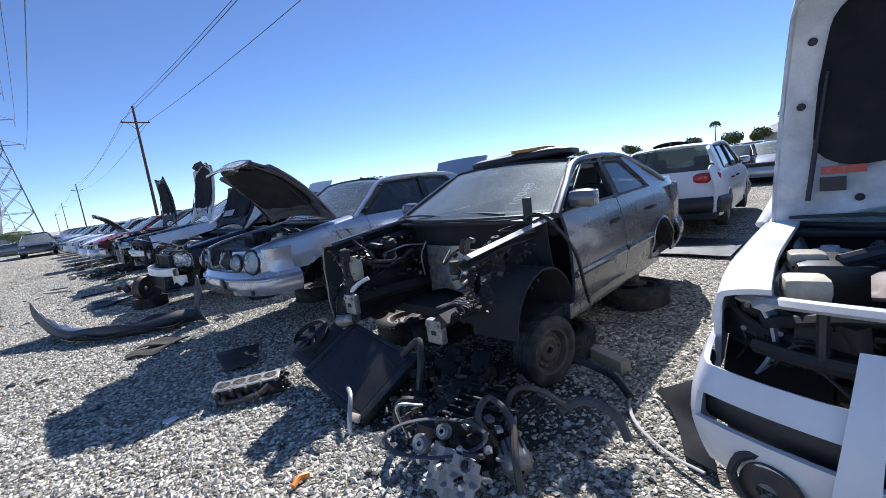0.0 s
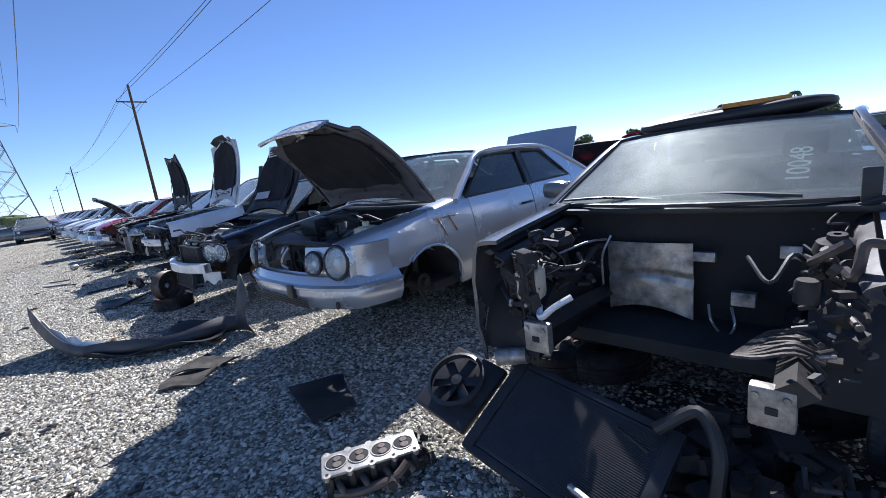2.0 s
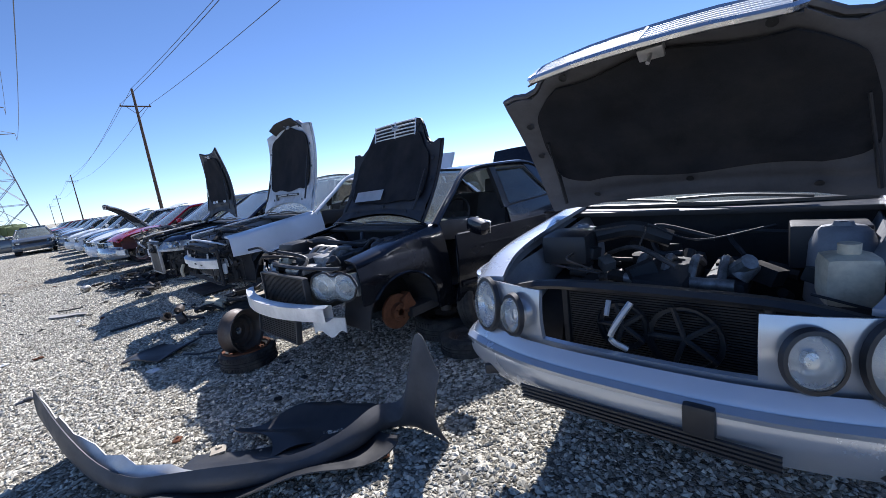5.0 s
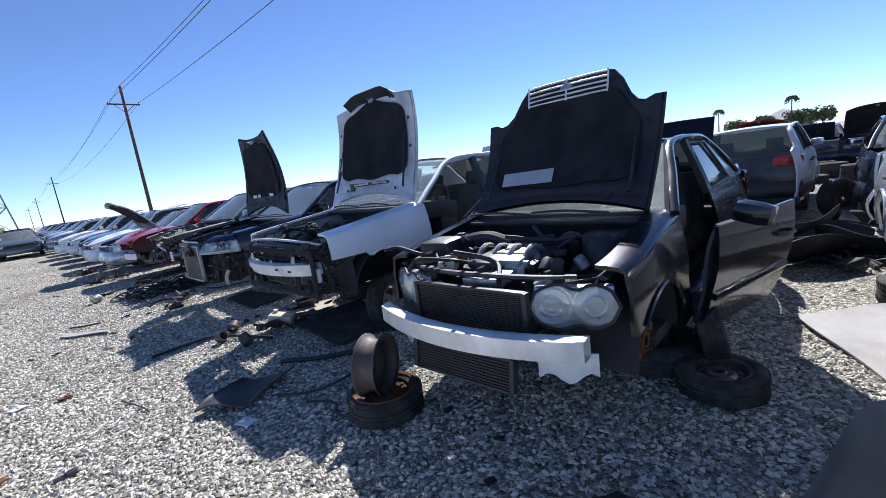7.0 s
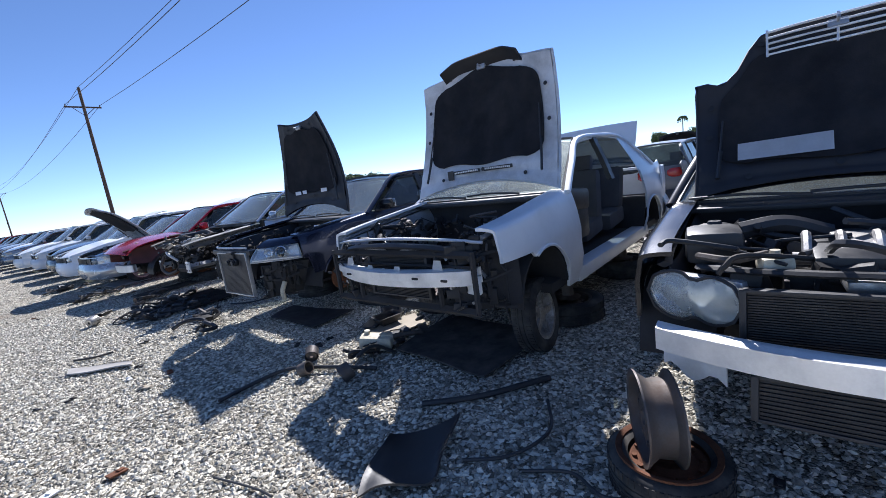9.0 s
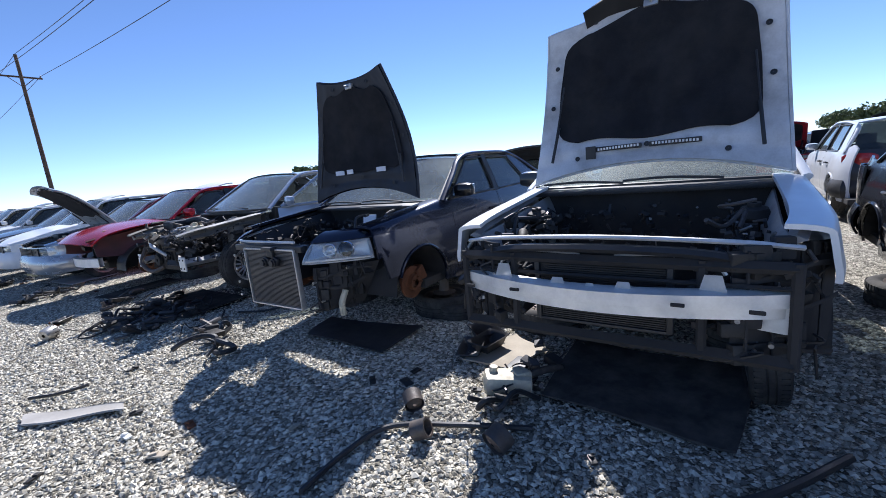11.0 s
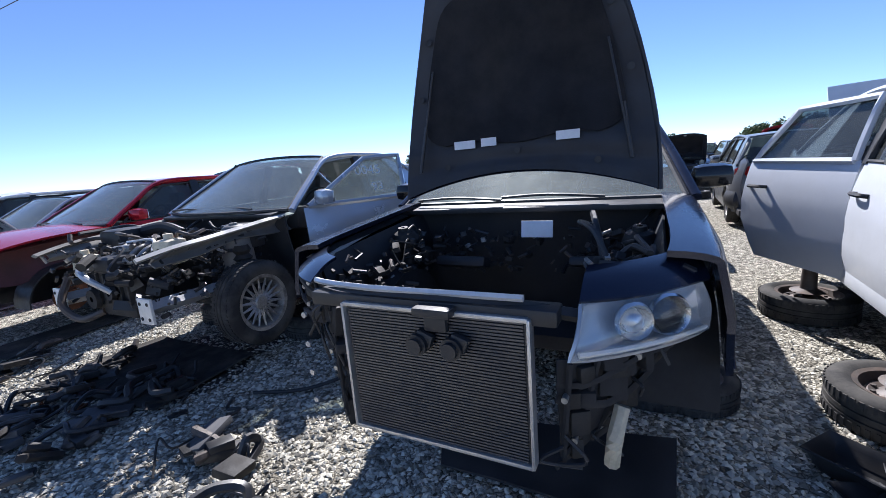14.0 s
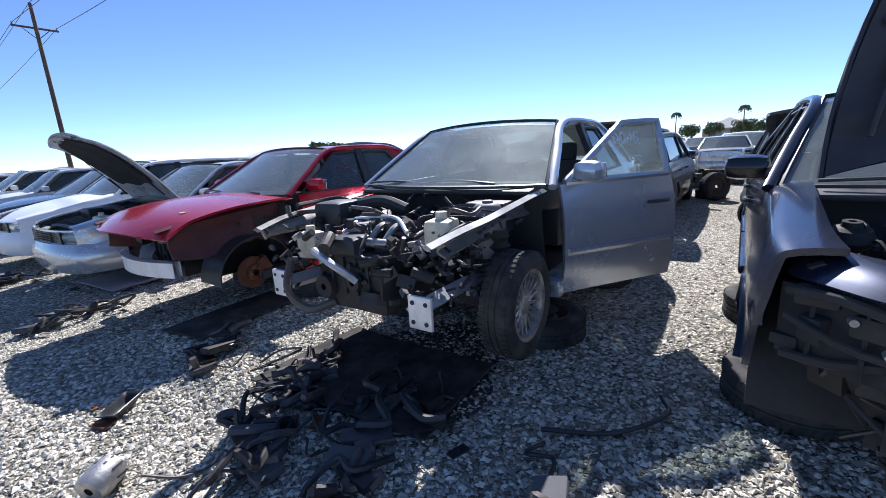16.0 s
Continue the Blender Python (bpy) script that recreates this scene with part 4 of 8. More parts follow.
    for k in range(n_hose):
        b = bmesh.new()
        x, y, z = rng.uniform(0.35, s.cowl - 0.1), rng.uniform(-0.6, 0.6), z1 - rng.uniform(0.02, 0.22)
        if not centre:
            x, y = max(x, 0.62), math.copysign(rng.uniform(0.48, 0.62), y)
        pts = [(x, y, z)]
        for q in range(3):
            x, y, z = min(s.cowl, max(0.25 if centre else 0.60, x + rng.uniform(-0.25, 0.25))), min(0.68, max(-0.68, y + rng.uniform(-0.3, 0.3) * (1 if centre else 0.3))), min(z1 + 0.02, max(0.4, z + rng.uniform(-0.10, 0.12)))
            pts.append((x, y, z))
        tube(b, pts, rng.choice((0.005, 0.008, 0.012, 0.016)), 6, 5)
        part("hose", b, M[rng.choice(("plastic", "plastic", "plastic", "dark", "copper"))], car)
    for k in range(int(n_hose * 0.9)):
        b = bmesh.new()
        c = (rng.uniform(0.4, s.cowl - 0.1), rng.uniform(-0.62, 0.62), z1 - rng.uniform(0.06, 0.22))
        if not centre:
            c = (max(c[0], 0.6), math.copysign(rng.uniform(0.50, 0.66), c[1]), c[2])
        if rng.random() < 0.5:
            box(b, c, (rng.uniform(0.03, 0.10), rng.uniform(0.03, 0.10), rng.uniform(0.02, 0.06)), (rng.uniform(-15, 15), rng.uniform(-15, 15), rng.uniform(0, 90)), 0.008)
        else:
            lathe(b, [(0.001, 0.03), (0.03, 0.03), (0.035, 0.02), (0.035, -0.05)], pose(*c, rng.uniform(-60, 60), rng.uniform(-60, 60)), 12)
        part("bracket", b, M[rng.choice(("dark", "dark", "alu", "plastic", "plastic", "dark"))], car)


def radiator(car, x, y, z, w, h, dark=False, tilt=0.0, lines=None):
    """Finned core between two tanks."""
    b = bmesh.new()
    box(b, (0, 0, 0), (0.025, w, h))
    bmesh.ops.transform(b, matrix=pose(x, y, z, 0, tilt, 0), verts=b.verts)
    root = part("radiator", b, M["dark"] if dark else M["fin"], car, smooth=False)
    b = bmesh.new()
    n = lines or int(h / 0.0105)
    for k in range(n):
        box(b, (-0.017, 0, lerp(-h / 2 + 0.006, h / 2 - 0.006, k / (n - 1))), (0.008, w - 0.01, h / n * 0.62))
    bmesh.ops.transform(b, matrix=pose(x, y, z, 0, tilt, 0), verts=b.verts)
    tagged(part("fin_pack", b, M["dark"] if dark else M["fin"], root, smooth=False), kind="stuff")
    b = bmesh.new()
    for sy in (-1, 1):
        box(b, (-0.012, sy * (w / 2 + 0.012), 0), (0.045, 0.026 if dark else 0.012, h + 0.02), (0, 0, 0), 0.005)
    for sz in (-1, 1):
        box(b, (-0.012, 0, sz * (h / 2 + 0.006)), (0.04, w + 0.02, 0.014), (0, 0, 0), 0.003)
    bmesh.ops.transform(b, matrix=pose(x, y, z, 0, tilt, 0), verts=b.verts)
    part("end_tank", b, M["plastic"] if dark else M["steel"], root)
    return root


M["fin"] = material("radiator_fins", (0.10, 0.10, 0.105), 0.45, 0.7, 0.25, 4, 60, 0.1, (0.1, 0.09, 0.08), 0.4)


def add_wheels(car, s, kinds, lift=0.0):
    """kinds: near front, near rear, far front, far rear: a rim kind, 'disc' for a bare rusty brake or None."""
    spots = ((s.fx, -1), (s.rx, -1), (s.fx, 1), (s.rx, 1))
    for kind, (x, side) in zip(kinds, spots):
        if not kind:
            continue
        if kind == "disc":
            m = pose(x, side * (s.W / 2 - 0.16), s.wr + 0.02, 90 if side < 0 else -90, 0, 0)
            hang("brake_disc", DISC, car, m, "rusty brake disc")
        else:
            m = pose(x, side * (s.W / 2 - 0.11), s.wr + 0.015 - lift, 90 if side < 0 else -90, 0, 0)
            w = new("wheel")
            w.parent, w.matrix_basis = car, m
            hang("tyre", WHEELS[kind][0], w, Matrix())
            hang("rim", WHEELS[kind][1], w, Matrix())


def crossbar(car, x, z, w, h, depth, mat, colour=None, sag=0.10):
    b = bmesh.new()

    def f(u, v):
        k = 2 * u - 1
        a = 2 * math.pi * v
        q = (max(-1, min(1, 1.5 * math.cos(a))), max(-1, min(1, 1.5 * math.sin(a))))
        return (x + sag * k * k + depth / 2 * q[0], k * w / 2, z + h / 2 * q[1] + (0.008 if q[0] > 0 else 0))
    sheet(b, f, 24, 16)
    ob = part("bumper_beam", b, M[mat], car, "bare bumper beam", colour=colour)
    return ob


def bolts(b, spots, r=0.012):
    for p in spots:
        rod(b, p, (p[0] - 0.01, p[1], p[2]), r, 8)
    return b


def stands(at_list):
    """Pairs of rims stacked flat under a car's sills."""
    for (x, y, h) in at_list:
        loose_wheel((x, y, 0.10), "steel", (0, 0, random.uniform(0, 90)), "worn tyre lying flat under a car as a stand")
        p = bmesh.new()
        lathe(p, [(0.12, 0), (0.055, 0.02), (0.045, h - 0.22), (0.10, h - 0.2), (0.10, h - 0.2 + 0.01), (0.001, h - 0.2 + 0.01)], seg=16)
        solo("support_stand", p, M["rim"], "welded steel rim stand under a car", "car stand", (x, y, 0.2))


def ribbon(path, lo, hi, lean, thick=0.006, n=6, rows=6):
    """A bent strip standing along a path: a torn bumper skin or fender."""
    pts = smooth_path([(*p, 0) for p in path], n)
    m = len(pts) - 1

    def f(u, v):
        i = u * m
        k = min(int(i), m - 1)
        p = pts[k].lerp(pts[k + 1], i - k)
        d = (pts[k + 1] - pts[k]).normalized()
        side = Vector((d.y, -d.x, 0))
        a, b = lo(u), hi(u)
        z = lerp(a, b, v)
        return p + side * (lean(u) * (v - 0.5) + 0.07 * math.sin(math.pi * v)) + Vector((0, 0, z))
    return sheet(bmesh.new(), f, m, rows, thick)


def carrier(car, s, side, x0, x1, y0, y1, z0, z1, seed, taper=1.0):
    """The moulded plastic that once held a headlamp: a ribbed, pocketed shell with bolt heads."""
    def f(u, v, back=0.0):
        return Vector((lerp(x0, x1, u ** 1.4) + back, side * lerp(y0, lerp(y0, y1, lerp(taper, 1.0, v)), u), lerp(z0, z1, v)))
    rng = random.Random(seed)
    b = sheet(bmesh.new(), lambda u, v: f(u, v, 0.05 + 0.015 * math.sin(5 * u + seed) * math.sin(6 * v)), 10, 8, 0.01)
    root = part("lamp_carrier", b, M["void"], car)
    for k in range(3):
        v = min(1, (k + 0.8 * rng.random()) / 2.6)
        b = tube(bmesh.new(), [f(u, v, 0.03 * math.sin(4 * u + k)) + Vector((0, 0, 0.03 * math.sin(5 * u + 2 * k))) for u in (0, 0.25, 0.5, 0.75, 1)], rng.uniform(0.004, 0.007), 5, 2, 2.2)
        part("rib", b, M["void"], root)
    for k in range(4):
        u = (k + 0.6 * rng.random()) / 3.6
        b = tube(bmesh.new(), [f(u, v, 0.01) for v in (0, 0.33, 0.66, 1)], rng.uniform(0.005, 0.008), 5, 2, 1.4)
        part("rib", b, M["void"], root)
    for k in range(16):
        b = bmesh.new()
        box(b, f(rng.random(), rng.random(), 0.03), (0.05, rng.uniform(0.03, 0.11), rng.uniform(0.03, 0.12)), (0, rng.uniform(-10, 10), -side * 30 + rng.uniform(-15, 15)), 0.008)
        part("pocket", b, M[rng.choice(("void", "dark"))], root)
    rng = random.Random(seed)
    for k in range(3):
        c = f(rng.random(), rng.random())
        b = rod(bmesh.new(), c + Vector((0.01, 0, 0)), c - Vector((0.02, 0, 0)), 0.010, 10)
        part("bolt", b, M["alu"], root)
    for k in range(4):
        c = f(rng.random(), rng.random())
        pts = [c, c + Vector((-0.03, rng.uniform(-0.08, 0.08), rng.uniform(-0.08, 0.02))), c + Vector((-0.01, rng.uniform(-0.12, 0.12), rng.uniform(-0.18, -0.02)))]
        part("wire", tube(bmesh.new(), pts, 0.006, 5), M["plastic"], root)
    return root


# ---- ground ----
def ground():
    b = bmesh.new()
    R = 3000.0
    ring = [b.verts.new((R * math.cos(2 * math.pi * k / 48), R * math.sin(2 * math.pi * k / 48), 0)) for k in range(48)]
    b.faces.new(ring)
    return tagged(solo("ground", b, M["gravel"], "grey crushed gravel yard ground", "gravel", kind="structure"), kind="structure")


ground()

SILVER, GREY, WHITE = (0.52, 0.55, 0.60), (0.15, 0.155, 0.165), (0.80, 0.81, 0.83)
NAVY, BLACK, RED = (0.012, 0.020, 0.045), (0.012, 0.014, 0.020), (0.42, 0.012, 0.025)

ROW_X = 1.25


def swing_door(car, s, colour, angle, drop=0.0, tip=0.0, framed=True, side=-1, rear=False, paint="paint"):
    """A door swung out on its front edge."""
    x0, x1 = (s.d2, s.d3) if rear else (s.d1, s.d2)
    hinge = Vector((x0, side * (s.W / 2 - 0.02), 0))
    dm = Matrix.Translation(hinge + Vector((0, 0, drop))) @ pose(0, 0, 0, tip, 0, angle) @ Matrix.Translation(-hinge)
    d = door_panel(s, x0, x1, side, colour, car, paint, rub=not rear)
    d.matrix_basis = dm
    zt = s.H - 0.065
    pts = [(s.cowl + 0.17, s.belt + 0.015), (s.d2 - 0.04, s.belt + 0.02), (s.d2 - 0.01, zt - 0.02), (s.roof_f + 0.03, zt - 0.03)]
    if rear:
        pts = [(s.d2 + 0.05, s.belt + 0.02), (s.d3 - 0.04, s.belt + 0.03), (s.roof_r - 0.16, zt - 0.03), (s.d2 + 0.08, zt - 0.02)]
    if framed:
        part("window_frame", frame_tube(pts, s, side, 0.024), M[paint], d, colour=colour)
        part("side_window", glass_pane(pts, s, side), M["screen" if not rear else "glass"], d)
    b = sheet(bmesh.new(), lambda u, v: (lerp(x0 + 0.04, x1 - 0.04, u), side * (s.half(2.0, 0.6) - 0.07 + 0.02 * math.sin(6 * v)), max(s.low(lerp(x0, x1, u)), lerp(s.sill + 0.06, s.belt, v))), 8, 8, 0.02)
    part("door_card", b, M["fabric"], d)
    if not rear:
        mirror(car, s, side, colour).matrix_basis = dm
    return d


def scrawl(text, size, parent, m, mat="chalk"):
    c = bpy.data.curves.new("marking", "FONT")
    c.body, c.size, c.extrude = text, size, 0.0008
    c.materials.append(M[mat])
    ob = new("marking", c)
    ob.parent = parent
    ob.matrix_basis = m
    return ob


def bay_fittings(car, amount, seed, z0, z1, xs, ys=(0.46, 0.68)):
    """Brackets, clips and stubs left along both inner wings."""
    for mat, n, sd in (("dark", 90, 1), ("plastic", 80, 2), ("copper", 30, 3), ("alu", 16, 4)):
        rng = random.Random(sd + seed)
        b = bmesh.new()
        for k in range(int(n * amount)):
            side = rng.choice((-1, 1))
            c = Vector((rng.uniform(*xs), side * rng.uniform(*ys), rng.uniform(z0, z1)))
            w = rng.uniform(0.008, 0.030)
            if rng.random() < 0.5:
                box(b, c, (w * rng.uniform(0.6, 2.4), w * rng.uniform(0.6, 2), w), (rng.uniform(-30, 30), rng.uniform(-30, 30), rng.uniform(0, 90)))
            else:
                d = Vector((rng.gauss(0, 1), rng.gauss(0, 1), rng.gauss(0, 0.7))).normalized() * w * 1.4
                rod(b, c - d, c + d, w * 0.4, 8)
        tagged(part("bay_fitting", b, M[mat], car), kind="stuff")


# grey sedan with its nose stripped off, a tyre on its roof
def grey_sedan():
    s = Spec(L=4.38, W=1.74, H=1.38, fx=0.87, rx=3.38, cowl=1.30, roof_f=2.02, roof_r=3.05, back=3.72, d1=1.40, d2=2.38, d3=3.26, belt=0.97, hood_z=0.80, tail_z=0.98, fs=0.48)
    car = thing("car", "grey sedan with its nose stripped off, raised on wheels", "car", (1.15, 2.24, 0.15), 1.5)
    body_sides(car, s, GREY, (0, 1), front_wells=False)
    cabin(car, s, M["fabric"])
    greenhouse(car, s, GREY, panes=(0, 1, 1, 1))
    tail(car, s, GREY)
    engine_bay(car, s, (0.035, 0.035, 0.04), 3, engine=False, rad=False, n_hose=14, rail=(0.46, 0.46, 0.46), boxes=False, centre=False, tank=None, deep=0.22)
    for side in (-1, 1):
        mirror(car, s, side, GREY)
        b = bmesh.new()
        tube(b, [(0.42, side * 0.50, 0.47), (0.9, side * 0.48, 0.46), (s.cowl + 0.1, side * 0.46, 0.42)], 0.06, 4, 2, 0.8)
        part("chassis_rail", b, M["dark"], car)
        b = bmesh.new()
        zm = 0.40 if side < 0 else 0.47
        box(b, (0.44, side * 0.44, zm), (0.05, 0.13, 0.15), (0, 0, 0), 0.012)
        for q in (-0.04, 0.045):
            rod(b, (0.42, side * 0.44 + q, zm + 0.045), (0.405, side * 0.44 + q, zm + 0.045), 0.012, 8)
        mount = part("bumper_mount", b, M["alu"], car)
        b = bmesh.new()
        box(b, (0.413, side * 0.44, zm - 0.005), (0.008, 0.035, 0.025))
        part("mount_slot", b, M["void"], mount)
    b = bmesh.new()
    sheet(b, lambda u, v: (1.27 + 0.018 * math.exp(-((v - 0.52) / 0.05) ** 2) - 0.02 * math.sin(math.pi * u) + 0.006 * math.sin(13 * u) * math.sin(9 * v), lerp(-0.02, 0.43, u), lerp(0.33 + 0.06 * math.sin(3 * u), 0.76, v)), 18, 22, 0.006)
    part("heat_shield", b, M["alu"], car, "pressed pale heat shield on the bulkhead")
    b = bmesh.new()
    box(b, (0.54, 0.52, 0.70), (0.13, 0.12, 0.16), (0, 0, 10), 0.03)
    rod(b, (0.54, 0.50, 0.77), (0.54, 0.50, 0.81), 0.028, 12)
    part("coolant_tank", b, M["cream"], car, "yellowed coolant tank")
    b = tube(bmesh.new(), [(0.50, 0.46, 0.60), (0.44, 0.42, 0.57), (0.46, 0.36, 0.62), (0.52, 0.30, 0.66)], 0.016, 8)
    part("coolant_hose", b, M["bar"], car)
    for pts in (((1.24, 0.40, 0.80), (1.20, 0.44, 0.68), (1.22, 0.45, 0.5)), ((0.9, 0.56, 0.76), (1.05, 0.45, 0.80), (1.22, 0.42, 0.78)), ((1.22, -0.2, 0.45), (1.18, -0.22, 0.36), (1.2, -0.18, 0.28)), ((1.22, -0.1, 0.45), (1.18, -0.12, 0.38), (1.2, -0.16, 0.3))):
        part("brake_pipe", tube(bmesh.new(), pts, 0.007, 6), M["steel"], car)
    for k in range(9):
        b = tube(bmesh.new(), [(0.62 + 0.02 * k, -0.56, 0.50), (0.60 + 0.02 * k, -0.48, 0.53 + 0.01 * (k % 3)), (0.58 + 0.03 * k, -0.38, 0.50), (0.6, -0.30, 0.48)], 0.008, 5, 4)
        part("wire", b, M["copper"], car)
    for c, size in (((1.24, -0.42, 0.74), (0.02, 0.08, 0.06)), ((1.24, -0.08, 0.70), (0.05, 0.10, 0.05)), ((1.22, -0.25, 0.50), (0.06, 0.10, 0.07))):
        b = bmesh.new()
        box(b, c, size, (0, 6, 0), 0.006)
        part("bulkhead_bracket", b, M["alu"], car)
    wx = Vector((0.892, 0, 0.452))
    wm = Matrix(((wx.x, 0, -wx.z, 1.40), (0, 1, 0, -0.46), (wx.z, 0, wx.x, 1.045), (0, 0, 0, 1)))
    scrawl("10048", 0.13, car, wm)
    for side in (-1, 1):
        part("arch_liner", well(s, s.fx + (0.20 if side < 0 else 0.02), side), M["void"], car, "black arch liner")
    bay_fittings(car, 1.3, 1, 0.44, 0.86, (0.5, 1.28))
    carrier(car, s, 1, 0.44, 0.62, 0.46, 0.82, 0.42, 0.84, 77, 0.6)
    b = tube(bmesh.new(), [(1.25, -0.55, 0.92), (1.15, -0.80, 1.0), (1.3, -0.93, 0.75), (1.45, -0.92, 0.45), (1.55, -0.9, 0.3)], 0.013, 7)
    part("hose", b, M["plastic"], car)
    b = bmesh.new()
    box(b, (1.22, -0.66, 1.02), (0.03, 0.06, 0.18), (0, 0, 0), 0.008)
    part("hood_hinge", b, M["plastic"], car)
    add_wheels(car, s, (None, "disc", "disc", "disc"), 0.08)
    w = new("wheel")
    w.parent, w.matrix_basis = car, pose(1.06, -0.80, 0.115, 90, 0, -12) @ Matrix.Scale(0.74, 4)
    hang("tyre", WHEELS["steel"][0], w, Matrix())
    hang("rim", WHEELS["steel"][1], w, Matrix())
    return car, s


def silver_sedan():
    s = Spec(L=4.75, W=1.75, H=1.42, fx=0.84, rx=3.62, cowl=1.25, roof_f=1.90, roof_r=3.2, back=4.0, d1=1.44, d2=2.52, d3=3.52, belt=0.96, hood_z=0.76, tail_z=0.95, nose=0.22, chin=0.56, bulge=0.06)
    car = thing("car", "silver sedan with hood raised and grille missing, no wheels", "car", (1.33, 4.90, 0.20), 2.6)
    body_sides(car, s, SILVER)
    cabin(car, s, M["fabric"])
    greenhouse(car, s, SILVER)
    tail(car, s, SILVER, boot_open=True)
    engine_bay(car, s, (0.30, 0.31, 0.33), 5, n_hose=9)
    part("front_bumper", nose_strip(s, 0.34, 0.585, 0.47, 0.055), M["paint"], car, "scuffed silver bumper", colour=SILVER)
    part("bumper_trim", nose_strip(s, 0.485, 0.53, 0.47, 0.03, 0.042, 0.01, rows=3), M["paint"], car, colour=(0.4, 0.43, 0.47))
    for k in range(4):
        b = bmesh.new()
        z = 0.365 + 0.018 * k
        tube(b, [(0.02 - 0.068 - 0.004 * k, y, z) for y in np.linspace(-0.42, 0.42, 5)], 0.007, 5, 1)
        part("bumper_slat", b, M["plastic"], car)
    # header: paint between the lamps and the hood, open grille
    part("nose_panel", nose_strip(s, 0.565, 0.80, 0.42, 0.02, -0.03, 0.02, lambda u, v: abs(u - 0.5) < 0.165 and v > 0.13), M["paint"], car, colour=SILVER)
    for side in (-1, 1):
        for y, r, x, k in ((0.665, 0.090, 0.085, 1.24), (0.480, 0.064, 0.010, 1.20)):
            m = pose(x, side * y, 0.69, 0, 0, -side * 24) @ pose(0, 0, 0, 0, -82, 0) @ Matrix.Scale(k, 4, (1, 0, 0))
            b = lathe(bmesh.new(), [(0.02, -0.085), (r * 0.45, -0.075), (r * 0.8, -0.04), (r, 0.0)], m, 28)
            root = part("headlamp", b, M["chrome"], car)
            b = lathe(bmesh.new(), [(r + 0.016, -0.012), (r + 0.010, 0.006), (r, 0.008), (r - 0.004, -0.02)], m, 28)
            part("lamp_seal", b, M["plastic"], root)
            b = lathe(bmesh.new(), [(0.001, 0.042), (r * 0.4, 0.038), (r * 0.75, 0.026), (r * 0.95, 0.010), (r, 0.002)], m, 28)
            part("lens", b, M["oval_lens"], root, "oval lens")
            b = lathe(bmesh.new(), [(r * 0.26, -0.07), (r * 0.34, -0.02), (r * 0.30, -0.015), (0.001, -0.012)], m, 14)
            part("bulb_cap", b, M["chrome"], root)
    for y, z, r in ((0.1, 0.62, 0.10), (-0.12, 0.60, 0.13)):
        b = lathe(bmesh.new(), [(r, 0.02), (r, 0.0), (r - 0.02, 0.0), (r - 0.02, 0.015)], pose(0.24, y, z, 0, -90, 0), 20)
        for k in range(5):
            a = 2 * math.pi * k / 5
            rod(b, (0.235, y, z), (0.235, y + r * math.cos(a), z + r * math.sin(a)), 0.01, 5)
        part("cooling_fan", b, M["plastic"], car)
    radiator(car, 0.30, 0, 0.58, 0.70, 0.36, True)
    b = bmesh.new()
    box(b, (-0.062, -0.22, 0.475), (0.035, 0.09, 0.10), (0, 0, 0), 0.012)
    part("tow_eye_cover", b, M["plastic"], car, "broken black cover")
    for y in (-0.62, 0.62):
        b = bmesh.new()
        box(b, (0.075, y, 0.385), (0.03, 0.14, 0.05), (0, 0, math.copysign(-34, y)), 0.012)
        part("fog_slot", b, M["plastic"], car)
    b = bmesh.new()
    tube(b, [(0.10, 0.02, 0.77), (0.06, 0.06, 0.70), (0.05, 0.08, 0.64), (0.07, 0.03, 0.60)], 0.012, 6, 4)
    tube(b, [(0.10, 0.10, 0.77), (0.07, 0.10, 0.72)], 0.010, 6, 4)
    part("latch_handle", b, M["steel"], car)
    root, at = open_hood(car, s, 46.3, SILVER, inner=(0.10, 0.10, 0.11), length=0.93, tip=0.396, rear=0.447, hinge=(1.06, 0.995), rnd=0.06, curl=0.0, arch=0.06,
                         front=lambda k: 0.07 / (1 + math.exp((k - 0.66) / 0.022)) - 0.03 * math.exp(-((k - 0.80) / 0.07) ** 2), nose=lambda k: 0.03 / (1 + math.exp((k - 0.68) / 0.03)))
    # grille standing on the hood's front edge
    ahead = Vector((-math.cos(radians(46.3)), 0, math.sin(radians(46.3))))

    def face(u, v, out=0.0):
        k = 2 * v - 1
        return Vector(at(1.0, 0.5 + 0.31 * k, 0.005 + 0.165 * u)) + ahead * (0.055 * u + out)
    part("grille_backing", sheet(bmesh.new(), lambda u, v: face(u, v), 6, 12, 0.006), M["plastic"], root)
    for k in range(6):
        b = tube(bmesh.new(), [face(0.12 + 0.15 * k, v, 0.012) for v in (0.03, 0.25, 0.5, 0.75, 0.97)], 0.007, 5, 2)
        part("grille_slat", b, M["bar"], root)
    part("grille_bar", tube(bmesh.new(), [face(0.0, 0.5, 0.016), face(0.5, 0.5, 0.016), face(1.0, 0.5, 0.016)], 0.008, 5, 2), M["bar"], root)
    rim = [face(u, v, 0.010) for u, v in ((0, 0), (0, 0.25), (0, 0.5), (0, 0.75), (0, 1), (0.5, 1), (1, 0.97), (1, 0.75), (1, 0.5), (1, 0.25), (1, 0.03), (0.5, 0), (0, 0))]
    part("grille_surround", tube(bmesh.new(), rim, 0.014, 6, 2), M["chrome"], root)
    b = plate(bmesh.new(), [(2.55, -0.86, 0.30), (2.95, -0.86, 0.30), (2.86, -0.90, 0.06), (2.80, -0.91, 0.02)], 0.006)
    part("torn_trim", b, M["board"], car, "pale torn plastic flap")
    b = bmesh.new()
